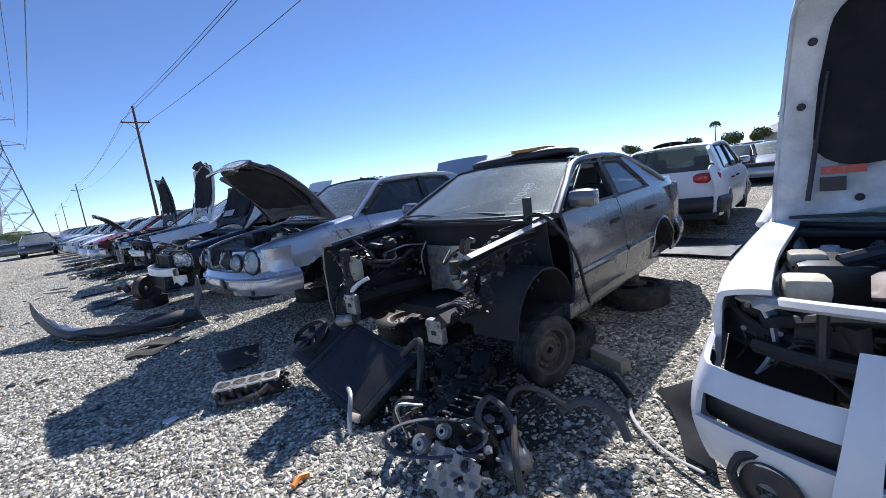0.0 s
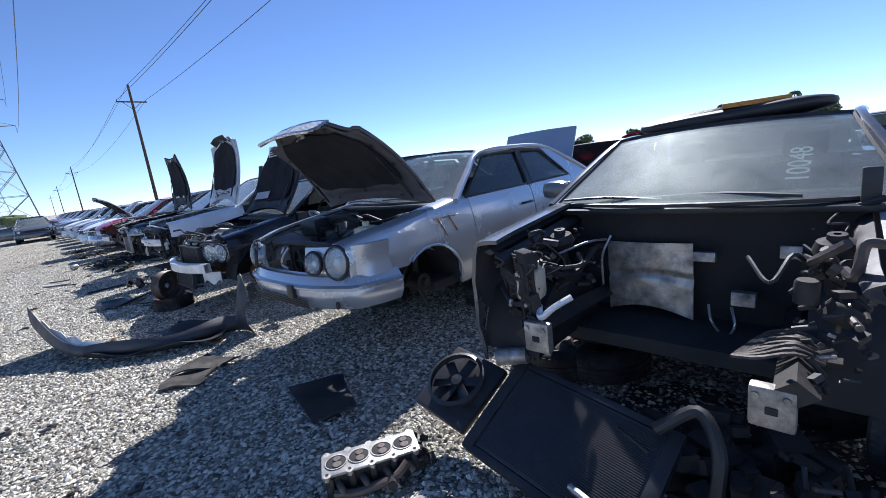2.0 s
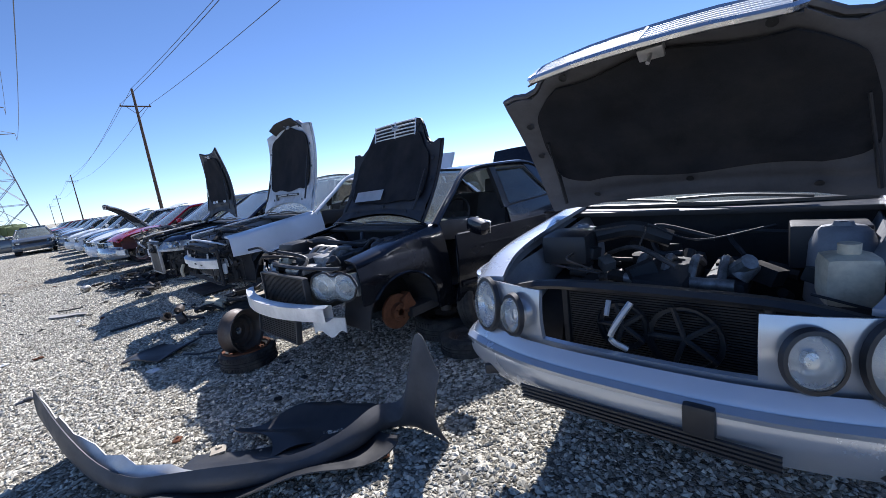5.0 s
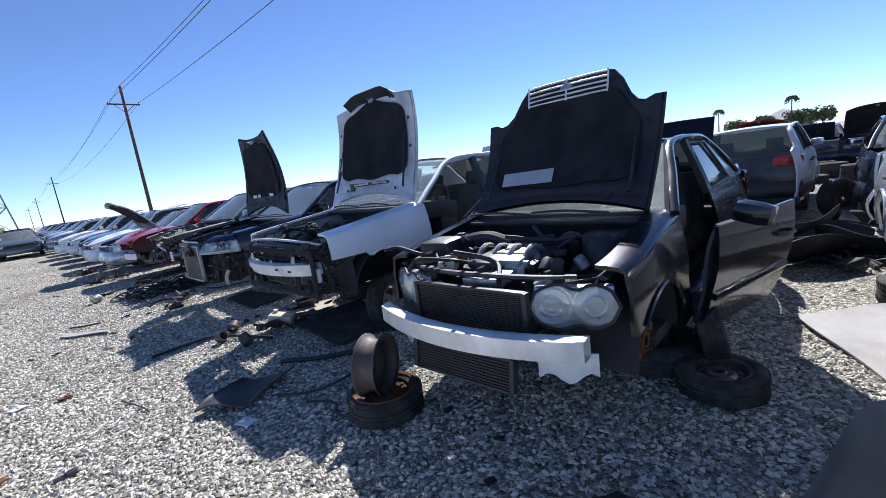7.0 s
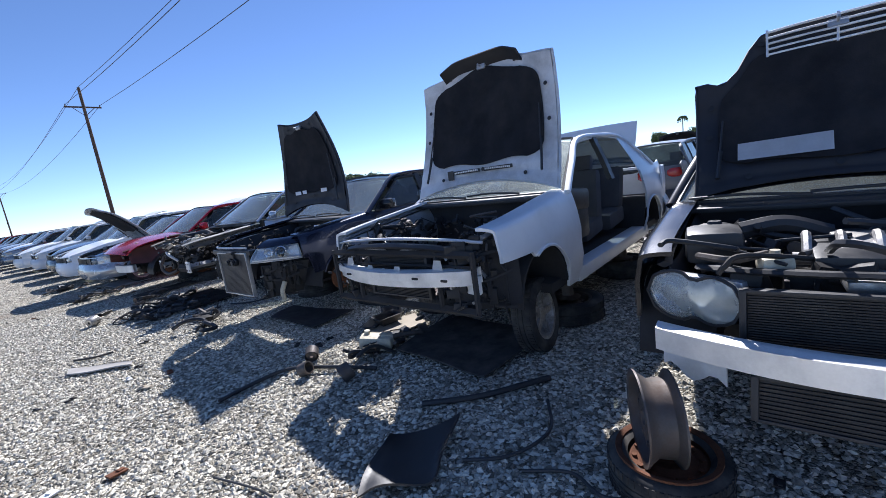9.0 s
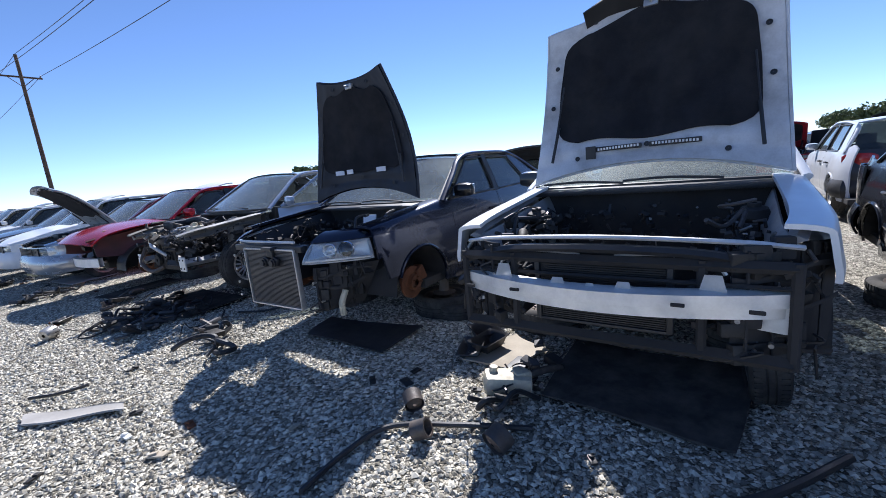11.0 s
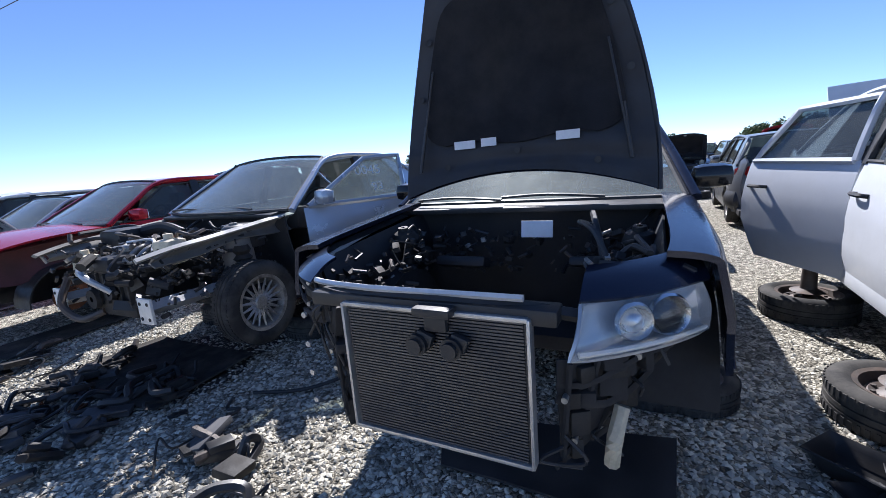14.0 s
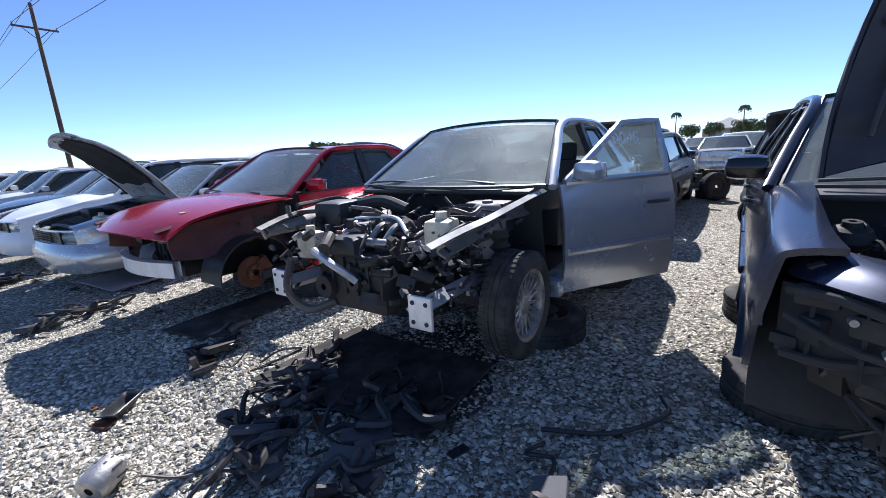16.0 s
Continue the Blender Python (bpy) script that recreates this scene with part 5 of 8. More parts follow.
    for x0, x1, z0, z1 in ((0.98, 1.05, 0.86, 0.70), (1.12, 1.19, 0.86, 0.72), (0.93, 1.20, 0.855, 0.845)):
        tube(b, [(lerp(x0, x1, t), -s.half(lerp(x0, x1, t), lerp(z0, z1, t)) - 0.001, lerp(z0, z1, t)) for t in (0, 0.25, 0.5, 0.75, 1)], 0.014, 6, 2, 0.25)
    part("spray_mark", b, M["ochre"], car, "ochre spray paint mark")
    add_wheels(car, s, (None, "disc", "disc", "disc"))
    b = bmesh.new()
    rod(b, (s.fx, -0.60, 0.34), (s.fx, -0.74, 0.34), 0.075, 16)
    rod(b, (s.fx, -0.74, 0.34), (s.fx, -0.78, 0.34), 0.035, 12)
    rod(b, (s.fx + 0.02, -0.62, 0.34), (s.fx + 0.06, -0.60, 0.62), 0.03, 10)
    rod(b, (s.fx, -0.66, 0.28), (s.fx + 0.05, -0.70, 0.10), 0.018, 8)
    part("hub", b, M["dark"], car, "bare wheel hub and strut")
    return car, s


def black_sedan():
    s = Spec(L=4.53, W=1.73, H=1.43, fx=0.80, rx=3.52, cowl=1.25, roof_f=1.98, roof_r=3.10, back=3.78, d1=1.33, d2=2.33, d3=3.30, belt=0.95, hood_z=0.72, tail_z=0.98, nose=0.22, chin=0.50, fs=0.42, chin2=0.76, bulge=0.0)
    col = (0.013, 0.015, 0.022)
    car = thing("car", "black sedan with raised hood, bare bumper beam and rusty brakes", "car", (1.12, 7.71, 0.13), 1.0)
    body_sides(car, s, col, doors=(0, 1, 1, 1))
    cabin(car, s, M["fabric"])
    greenhouse(car, s, col, doors=(0, 1, 1, 1))
    tail(car, s, col, boot_open=True)
    engine_bay(car, s, (0.02, 0.02, 0.025), 11, n_hose=16, block=(0.74, 0.70), tank=None, rad=False)
    part("slam_panel", tube(bmesh.new(), [(0.44, 0.56, 0.765), (0.34, 0.36, 0.775), (0.30, 0, 0.78), (0.34, -0.36, 0.775), (0.44, -0.56, 0.765)], 0.028, 6, 4, 0.5), M["plastic"], car)
    crossbar(car, 0.05, 0.50, 1.40, 0.10, 0.07, "bar", sag=0.15)
    radiator(car, 0.13, 0, 0.32, 0.66, 0.16, True, 8, 10)
    radiator(car, 0.24, 0, 0.60, 0.74, 0.24, True)
    for side in (-1, 1):
        headlamp(car, (0.35, side * 0.575, 0.645), (0.43, 0.245), -side * 22, "peanut")
        b = bmesh.new()
        sheet(b, lambda u, v: (0.20 + 0.12 * u, side * lerp(0.44, 0.70, u), lerp(0.30 + 0.03 * math.sin(9 * u), 0.43, v)), 8, 6, 0.01)
        part("foam_absorber", b, M["white"], car)
    root, at = open_hood(car, s, 118, col, arch=0.10, inner=(0.02, 0.02, 0.025), length=0.87, tip=0.40, rear=0.385, hinge=(1.27, 0.965), rnd=0.06, curl=0.0,
                         front=lambda k: 0.21 / (1 + math.exp((k - 0.60) / 0.035)) - 0.05 * math.exp(-((k - 0.80) / 0.09) ** 2), nose=lambda k: 0.06 / (1 + math.exp((k - 0.6) / 0.05)))
    for k in range(5):
        b = tube(bmesh.new(), [at(0.885 + 0.024 * k, lerp(0.27, 0.73, q), 0.062) for q in (0, 0.25, 0.5, 0.75, 1)], 0.008, 5, 2)
        part("grille_slat", b, M["bar"], root)
    for q in (0.27, 0.5, 0.73):
        b = tube(bmesh.new(), [at(0.875, q, 0.064), at(0.93, q, 0.064), at(0.99, q, 0.064)], 0.007, 5, 3)
        part("grille_bar", b, M["bar"], root)
    b = bmesh.new()
    plate(b, [at(0.26, 0.52, 0.09), at(0.26, 0.84, 0.085), at(0.40, 0.84, 0.085), at(0.40, 0.52, 0.09)], 0.003)
    part("notice_sheet", b, M["paper"], root, "white paper sheet on the liner")
    swing_door(car, s, col, -17, -0.07, 14, framed=False)
    add_wheels(car, s, ("disc", "steel", "disc", "disc"))
    b = bmesh.new()
    for x, z in ((0.3, 0.72), (0.62, 0.8), (0.5, 0.78)):
        box(b, (x + 0.1, -0.05, z + 0.02), (0.2, 0.26, 0.05), (0, -4, 5), 0.015)
    part("engine_cover", b, M["alu"], car)
    b = bmesh.new()
    box(b, (0.42, 0.28, 0.79), (0.10, 0.12, 0.07), (0, 0, 20), 0.025)
    rod(b, (0.42, 0.28, 0.82), (0.42, 0.28, 0.85), 0.02)
    part("washer_bottle", b, M["cream"], car)
    return car, s


def white_sedan():
    s = Spec(L=4.84, W=1.79, H=1.47, fx=0.90, rx=3.78, cowl=1.42, roof_f=2.18, roof_r=3.40, back=4.1, d1=1.52, d2=2.55, d3=3.52, belt=0.98, hood_z=0.78, tail_z=1.0, nose=0.2, chin=0.66, fs=0.36, bulge=0.0)
    col = (0.74, 0.77, 0.81)
    car = thing("car", "silver white sedan with its hood upright and doors removed", "car", (1.16, 10.18, 0.23), -1.0)
    body_sides(car, s, col, doors=(0, 0, 1, 0), paint="flat_paint", rub=False)
    cabin(car, s, M["fabric"])
    greenhouse(car, s, col, doors=(0, 0, 1, 0), paint="flat_paint")
    tail(car, s, col, "flat_paint", boot_open=True)
    swing_door(car, s, col, 26.7, side=1, rear=True, paint="flat_paint")
    mirror(car, s, 1, (0.05, 0.055, 0.06))
    engine_bay(car, s, (0.35, 0.35, 0.36), 23, engine=False, n_hose=14, tank=None, boxes=False, centre=False)
    crossbar(car, 0.12, 0.612, 1.42, 0.055, 0.08, "bar", sag=0.17)
    crossbar(car, 0.135, 0.557, 1.42, 0.045, 0.06, "bar", sag=0.17)
    for y, w, h in ((-0.46, 0.10, 0.07), (-0.14, 0.08, 0.035), (0.0, 0.05, 0.02), (0.15, 0.08, 0.035), (0.46, 0.10, 0.07)):
        x = 0.12 + 0.17 * (y / 0.71) ** 2
        b = plate(bmesh.new(), [(x, y - w / 2, 0.635), (x, y + w / 2, 0.635), (x + 0.01, y + w * 0.3, 0.64 + h), (x + 0.01, y - w * 0.3, 0.64 + h)], 0.012)
        part("beam_bracket", b, M["bar"], car)
    for z, h in ((0.74, 0.05), (0.66, 0.02), (0.36, 0.06)):
        part("carrier_bar", tube(bmesh.new(), [(0.24, y, z) for y in np.linspace(-0.72, 0.72, 5)], h / 2, 4, 1), M["void"], car)
    for y in (-0.72, -0.42, 0.42, 0.72):
        part("carrier_post", rod(bmesh.new(), (0.24, y, 0.34), (0.24, y, 0.76), 0.02, 6), M["void"], car)
    radiator(car, 0.29, 0, 0.60, 0.58, 0.36, True)
    b = bmesh.new()
    tube(b, [(0.34, 0.74, 0.80), (0.28, 0.5, 0.83), (0.26, 0, 0.845), (0.28, -0.5, 0.83), (0.34, -0.74, 0.80)], 0.018, 6, 4, 0.6)
    part("slam_panel", b, M["bar"], car, "bare metal slam panel edge")
    b = bmesh.new()
    for sy in (-1, 1):
        tube(b, [(0.25, sy * 0.08, 0.76), (0.245, sy * 0.2, 0.775), (0.245, sy * 0.44, 0.77), (0.25, sy * 0.50, 0.70)], 0.009, 6, 4)
    part("release_cable", b, M["steel"], car)
    b = bmesh.new()
    for y in (-0.60, -0.35, 0.35, 0.60):
        box(b, (0.084, y, 0.612), (0.012, 0.05, 0.016), (0, 0, 0), 0.005)
    part("beam_slot", b, M["void"], car)
    for side in (-1, 1):
        carrier(car, s, side, 0.22, 0.50, 0.52, 0.86, 0.34, 0.80, 5 + side)
    b = bmesh.new()
    box(b, (0.30, -0.66, 0.53), (0.05, 0.12, 0.13), (0, 0, -14), 0.02)
    part("foam_absorber", b, M["white"], car)
    bay_fittings(car, 0.9, 50, 0.58, 0.84, (0.40, 1.38))
    bay_fittings(car, 0.5, 54, 0.50, 0.86, (1.25, 1.38), (0.0, 0.5))
    bay_fittings(car, 0.6, 58, 0.40, 0.78, (0.26, 0.36), (0.36, 0.78))
    root, at = open_hood(car, s, 103.5, col, arch=0.13, inner=(0.62, 0.63, 0.65), paint="flat_paint", length=1.20, tip=0.397, rear=0.436, hinge=(1.45, 1.01), rnd=0.05, curl=0.03, flare_out=1.0, front=lambda k: 0.07 / (1 + math.exp((k - 0.5) / 0.05)))
    b = bmesh.new()
    for q in (0.30, 0.53):
        b = bmesh.new()
        box(b, at(0.165, q + 0.09, 0.058), (0.012, 0.31, 0.034), (0, 0, 0), 0.006)
        slot = part("vent_slot", b, M["plastic"], root)
        for k in range(14):
            b = bmesh.new()
            box(b, at(0.165, q + 0.013 * k + 0.005, 0.068), (0.006, 0.012, 0.016))
            part("vent_fin", b, M["bar"], slot)
    b = bmesh.new()
    box(b, at(0.15, 0.74, 0.06), (0.008, 0.07, 0.09))
    part("warning_label", b, M["plastic"], root)
    # dark lip of the hood's front edge
    b = bmesh.new()
    sheet(b, lambda u, v: Vector(at(0.96 + 0.05 * u, lerp(0.2, 0.8, v), 0.03 + 0.10 * u)), 6, 12, 0.015)
    part("grille_lip", b, M["plastic"], root)
    add_wheels(car, s, (None, None, "disc", "disc"))
    w = new("wheel")
    w.parent, w.matrix_basis = car, pose(s.fx + 0.16, -0.66, 0.06, 84, 0, 6) @ Matrix.Scale(0.92, 4)
    hang("tyre", WHEELS["spoke"][0], w, Matrix())
    hang("rim", WHEELS["spoke"][1], w, Matrix())
    return car, s


def blue_sedan():
    s = Spec(L=4.90, W=1.85, H=1.46, fx=0.98, rx=3.82, cowl=1.42, roof_f=2.18, roof_r=3.40, back=4.15, d1=1.55, d2=2.58, d3=3.56, belt=0.98, hood_z=0.80, tail_z=1.0, nose=0.2, chin=0.48, fs=0.46, chin2=0.66, bulge=0.0)
    col = (0.016, 0.022, 0.045)
    car = thing("car", "dark blue sedan with its hood upright and radiator exposed", "car", (1.24, 12.76, 0.17), 0.5)
    body_sides(car, s, col)
    cabin(car, s, M["beige"])
    greenhouse(car, s, col)
    tail(car, s, col)
    engine_bay(car, s, (0.03, 0.033, 0.04), 31, engine=False, rad=False, n_hose=9, tank=None, boxes=False, centre=False)
    b = bmesh.new()
    box(b, (1.16, 0.30, 0.68), (0.12, 0.30, 0.06), (0, 20, 0), 0.02)
    part("bulkhead_panel", b, M["plastic"], car)
    b = bmesh.new()
    box(b, (1.16, -0.42, 0.70), (0.10, 0.24, 0.05), (0, 20, 0), 0.02)
    part("bulkhead_panel", b, M["plastic"], car)
    b = bmesh.new()
    box(b, (1.22, -0.12, 0.86), (0.012, 0.17, 0.09), (0, 10, 0), 0.003)
    part("label_plate", b, M["paper"], car, "white printed label")
    radiator(car, 0.13, -0.04, 0.55, 0.64, 0.46)
    b = bmesh.new()
    tube(b, [(0.20, 0.50, 0.78), (0.16, 0.3, 0.81), (0.14, 0, 0.82), (0.16, -0.3, 0.81), (0.20, -0.50, 0.78)], 0.022, 5, 4)
    box(b, (0.16, 0, 0.79), (0.09, 0.9, 0.05), (0, 0, 0), 0.01)
    part("lock_carrier", b, M["plastic"], car)
    b = bmesh.new()
    tube(b, [(1.3, 0.80, 0.93), (0.8, 0.76, 0.88), (0.35, 0.66, 0.83), (0.15, 0.35, 0.84), (0.14, -0.35, 0.84)], 0.012, 5, 4)
    part("hood_seal", b, M["bar"], car, "pale slam panel edge")
    # clear wedge lamp: silver shell, two projector rings and a clear cover
    lo0, hi0, hi1, lo1 = Vector((0.08, -0.487, 0.690)), Vector((0.18, -0.505, 0.825)), Vector((0.47, -0.815, 0.825)), Vector((0.48, -0.84, 0.665))
    for sy in (-1, 1):
        b = sheet(bmesh.new(), lambda u, v: (lerp(0.17, 0.48, u) + 0.16 * v - 0.05 * math.sin(math.pi * u), sy * (lerp(0.50, 0.84, u) - 0.05 * v * u), 0.832 + 0.065 * v + 0.012 * math.sin(math.pi * v)), 14, 6, 0.012)
        part("wing_corner", b, M["paint"], car, colour=col)

    def cover(u, v, back=0.0):
        p = lo0.lerp(lo1, u).lerp(hi0.lerp(hi1, u), v)
        bow = 0.06 * 4 * u * (1 - u) * 0.6 + 0.02 * math.sin(math.pi * v)
        return p + Vector((-0.75, -0.62, 0.12)) * (bow - back)
    root = part("headlamp", sheet(bmesh.new(), lambda u, v: cover(u, v, 0.07 * math.sin(math.pi * min(1, max(0, v))) ** 0.5 * math.sin(math.pi * u) ** 0.3), 24, 12, 0.01), M["lampshell"], car, "silver projector headlamp")
    for q, r in ((0.36, 0.050), (0.62, 0.058)):
        aim = Vector((-0.86, -0.5, 0.05)).to_track_quat("Z", "Y").to_matrix().to_4x4()
        m = Matrix.Translation(cover(q, 0.56, 0.032)) @ aim
        b = lathe(bmesh.new(), [(r, 0.0), (r + 0.006, 0.018), (r, 0.03), (r - 0.008, 0.02), (r * 0.72, 0.0)], m, 24)
        part("lamp_ring", b, M["chrome"], root)
        b = lathe(bmesh.new(), [(r * 0.74, 0.0), (r * 0.6, 0.02), (r * 0.3, 0.03), (0.001, 0.033)], m, 20)
        part("projector", b, M["chrome" if q < 0.5 else "void"], root)
    b = tube(bmesh.new(), [cover(u, 0.10, 0.004) for u in (0.04, 0.2, 0.4, 0.6, 0.8, 0.95)], 0.009, 6, 3)
    part("light_strip", b, M["white"], root)
    part("lens", sheet(bmesh.new(), lambda u, v: cover(u, v, -0.004), 24, 10, 0.003), M["clear_lens"], root, "clear lens")
    for y in (-0.02, -0.14):
        b = bmesh.new()
        rod(b, (0.115, y, 0.685), (0.06, y, 0.685), 0.036, 18)
        rod(b, (0.06, y, 0.685), (0.045, y, 0.685), 0.026, 18)
        box(b, (0.09, y - 0.02, 0.70), (0.03, 0.06, 0.05), (20, 0, 0), 0.01)
        part("pipe_connector", b, M["plastic"], car)
    b = bmesh.new()
    box(b, (0.09, -0.08, 0.795), (0.06, 0.13, 0.03), (0, 0, 0), 0.008)
    box(b, (0.10, -0.08, 0.755), (0.03, 0.08, 0.06), (0, 0, 0), 0.01)
    part("clip_bracket", b, M["plastic"], car)
    for side in (-1, 1):
        carrier(car, s, side, 0.18, 0.54, 0.42, 0.78, 0.26, 0.62, 15 + side, 0.35)
    carrier(car, s, 1, 0.20, 0.46, 0.44, 0.84, 0.58, 0.80, 19)
    b = bolts(bmesh.new(), [(0.14, 0.52, 0.35 + 0.12 * k) for k in range(4)], 0.012)
    part("bolt_head", b, M["steel"], car)
    b = bmesh.new()
    tube(b, [(0.36, -0.60, 0.42), (0.32, -0.58, 0.32), (0.33, -0.57, 0.22)], 0.026, 8, 4)
    part("washer_bottle", b, M["cream"], car)
    bay_fittings(car, 0.8, 40, 0.62, 0.86, (0.35, 1.38))
    bay_fittings(car, 0.5, 44, 0.60, 0.84, (1.22, 1.38), (0.0, 0.5))
    root, at = open_hood(car, s, 91, col, arch=0.13, inner=(0.022, 0.026, 0.036), length=1.18, tip=0.236, rear=0.383, hinge=(1.31, 1.035), rnd=-0.06, curl=0.03, flare_out=1.9)
    for q, w in ((0.28, 0.065), (0.385, 0.045), (0.70, 0.06)):
        b = bmesh.new()
        box(b, at(0.235, 1 - q, 0.075), (0.004, w * 2, 0.045))
        part("warning_label", b, M["paper"], root, "white sticker")
    for side in (-1, 1):
        mirror(car, s, side, (0.012, 0.013, 0.016))
    add_wheels(car, s, ("disc", "steel", "disc", None))
    return car, s


def stripped_sedan():
    s = Spec(L=4.38, W=1.74, H=1.45, fx=0.90, rx=3.40, cowl=1.30, roof_f=2.02, roof_r=3.05, back=3.72, d1=1.42, d2=2.40, d3=3.28, belt=0.97, hood_z=0.80, tail_z=0.98)
    car = thing("car", "silver sedan with its nose stripped and front door ajar", "car", (1.36, 15.50, 0.18), 1.0)
    body_sides(car, s, SILVER, (0, 0), doors=(0, 1, 1, 1), front_wells=False)
    cabin(car, s, M["fabric"])
    greenhouse(car, s, SILVER, doors=(0, 1, 1, 1))
    tail(car, s, SILVER)
    engine_bay(car, s, (0.20, 0.19, 0.175), 47, n_hose=26, block=(0.62, 0.66), rad=False, rail=(0.45, 0.45, 0.44), deep=0.30)
    bay_fittings(car, 1.3, 70, 0.40, 0.84, (0.26, 1.28), (0.40, 0.70))
    bay_fittings(car, 1.2, 80, 0.48, 0.86, (0.30, 1.20), (0.0, 0.62))
    b = bmesh.new()
    box(b, (0.40, 0.40, 0.70), (0.13, 0.15, 0.17), (0, 4, 12), 0.035)
    rod(b, (0.40, 0.40, 0.78), (0.40, 0.40, 0.82), 0.028, 12)
    part("coolant_tank", b, M["cream"], car, "yellowed coolant tank")
    for pts, r, mat in ((((0.34, 0.30, 0.68), (0.26, 0.20, 0.70), (0.22, 0.02, 0.66), (0.30, -0.08, 0.55)), 0.022, "steel"), (((0.30, 0.5, 0.62), (0.20, 0.42, 0.46), (0.24, 0.30, 0.34), (0.34, 0.16, 0.38)), 0.026, "rim"),
                        (((0.5, -0.3, 0.80), (0.62, -0.1, 0.86), (0.60, 0.2, 0.84)), 0.012, "bar")):
        part("pipe", tube(bmesh.new(), pts, r, 8), M[mat], car)
    for k in range(4):
        b = lathe(bmesh.new(), [(0.001, 0.05), (0.035, 0.05), (0.05, 0.02), (0.05, -0.03), (0.02, -0.05)], pose(0.62, -0.20 + 0.12 * k, 0.80, 0, -30, 0), 14)
        part("intake_runner", b, M["rim"], car)
    d = swing_door(car, s, SILVER, -34)
    scrawl("0045", 0.125, d, pose(s.d2 - 0.47, -s.house(2.0, 1.2) - 0.004, 1.21, 68, 0, 0))
    scrawl("93", 0.115, d, pose(s.d2 - 0.34, -s.house(2.0, 1.1) - 0.010, 1.06, 68, 0, 0))
    for side in (-1, 1):
        b = bmesh.new()
        tube(b, [(0.26, side * 0.52, 0.47), (0.7, side * 0.50, 0.46), (s.cowl, side * 0.46, 0.42)], 0.06, 4, 2, 0.8)
        part("chassis_rail", b, M["inner"], car, colour=(0.4, 0.4, 0.41))
        b = bmesh.new()
        box(b, (0.25, side * 0.56, 0.47), (0.02, 0.14, 0.17), (0, 0, 0), 0.006)
        mount = part("bumper_mount", b, M["bar"], car)
        for dy, dz in ((-0.04, 0.05), (0.04, 0.05), (-0.04, -0.05), (0.04, -0.05)):
            part("mount_hole", rod(bmesh.new(), (0.245, side * 0.56 + dy, 0.47 + dz), (0.236, side * 0.56 + dy, 0.47 + dz), 0.012, 8), M["void"], mount)
        b = lathe(bmesh.new(), [(0.05, -0.1), (0.07, -0.06), (0.05, -0.03), (0.075, 0.0), (0.05, 0.03), (0.07, 0.06), (0.05, 0.1)], pose(s.fx + 0.05, side * 0.62, 0.66), 14)
        part("coil_spring", b, M["dark"], car)
    add_wheels(car, s, ("mesh", "disc", "disc", "disc"), -0.02)
    return car, s


def red_sedan():
    s = Spec(L=4.38, W=1.74, H=1.45, fx=0.90, rx=3.40, cowl=1.30, roof_f=2.02, roof_r=3.05, back=3.72, d1=1.42, d2=2.40, d3=3.28, belt=0.97, hood_z=0.80, tail_z=0.98)
    car = thing("car", "dark red sedan missing its bumper, lamps and one fender", "car", (1.20, 18.05, 0.10), 1.0)
    body_sides(car, s, RED, (0, 0), front_wells=False)
    cabin(car, s, M["fabric"])
    greenhouse(car, s, RED)
    tail(car, s, RED)
    engine_bay(car, s, (0.10, 0.03, 0.03), 53, n_hose=8)
    closed_hood(car, s, (0.55, 0.03, 0.05))
    crossbar(car, 0.25, 0.46, 1.1, 0.13, 0.06, "bar")
    for side in (-1, 1):
        mirror(car, s, side, RED)
        b = well(s, s.fx, side)
        part("arch_liner", b, M["plastic"], car)
    add_wheels(car, s, ("disc", "steel", "disc", "disc"))
    return car, s


def whole_car(label, colour, s, seed, hood=None, lift=0.05, lamp="round", wheels=("spoke",) * 4, paint="paint", boot_open=False, seats="fabric", lamps=True, light=False):
    """A car with its nose still on."""
    car = thing("car", label, "car")
    body_sides(car, s, colour, paint=paint, rub=False)
    if not light:
        cabin(car, s, M[seats])
    greenhouse(car, s, colour, paint=paint)
    tail(car, s, colour, paint, boot_open)
    if hood is None:
        closed_hood(car, s, colour, paint)
    else:
        engine_bay(car, s, (0.1, 0.1, 0.1), seed, n_hose=6)
        open_hood(car, s, hood, colour, paint=paint)
    part("front_bumper", nose_strip(s, 0.25, 0.60, 0.55, 0.06), M[paint], car, colour=colour)
    part("nose_panel", nose_strip(s, 0.59, s.hood_z + 0.02, 0.42, 0.01, -0.02, 0.02, lambda u, v: abs(u - 0.5) < 0.40 and 0.12 < v < 0.88), M[paint], car, colour=colour)
    b = bmesh.new()
    for k in range(5):
        box(b, (0.03, 0, 0.62 + 0.025 * k), (0.02, 0.62, 0.010))
    box(b, (0.06, 0, 0.66), (0.02, 1.1, 0.16))
    part("grille", b, M["plastic"], car)
    if lamps:
        for side in (-1, 1):
            headlamp(car, (0.13, side * 0.58, 0.67), (0.34, 0.15), -side * 24, lamp)
    for side in (-1, 1) if not light else ():
        mirror(car, s, side, colour, paint)
    if light:
        b = bmesh.new()
        box(b, ((s.cowl + s.back) / 2, 0, 0.55), (s.back - s.cowl, s.W - 0.3, 0.6), (0, 0, 0), 0.05)
        part("seats_and_floor", b, M["fabric"], car)
        for o in [o for o in car.children if o.name.split(".")[0] in ("centre_pillar", "arch_lip", "sill", "screen_seal", "window_frame")]:
            bpy.data.objects.remove(o)
    add_wheels(car, s, wheels)
    return car


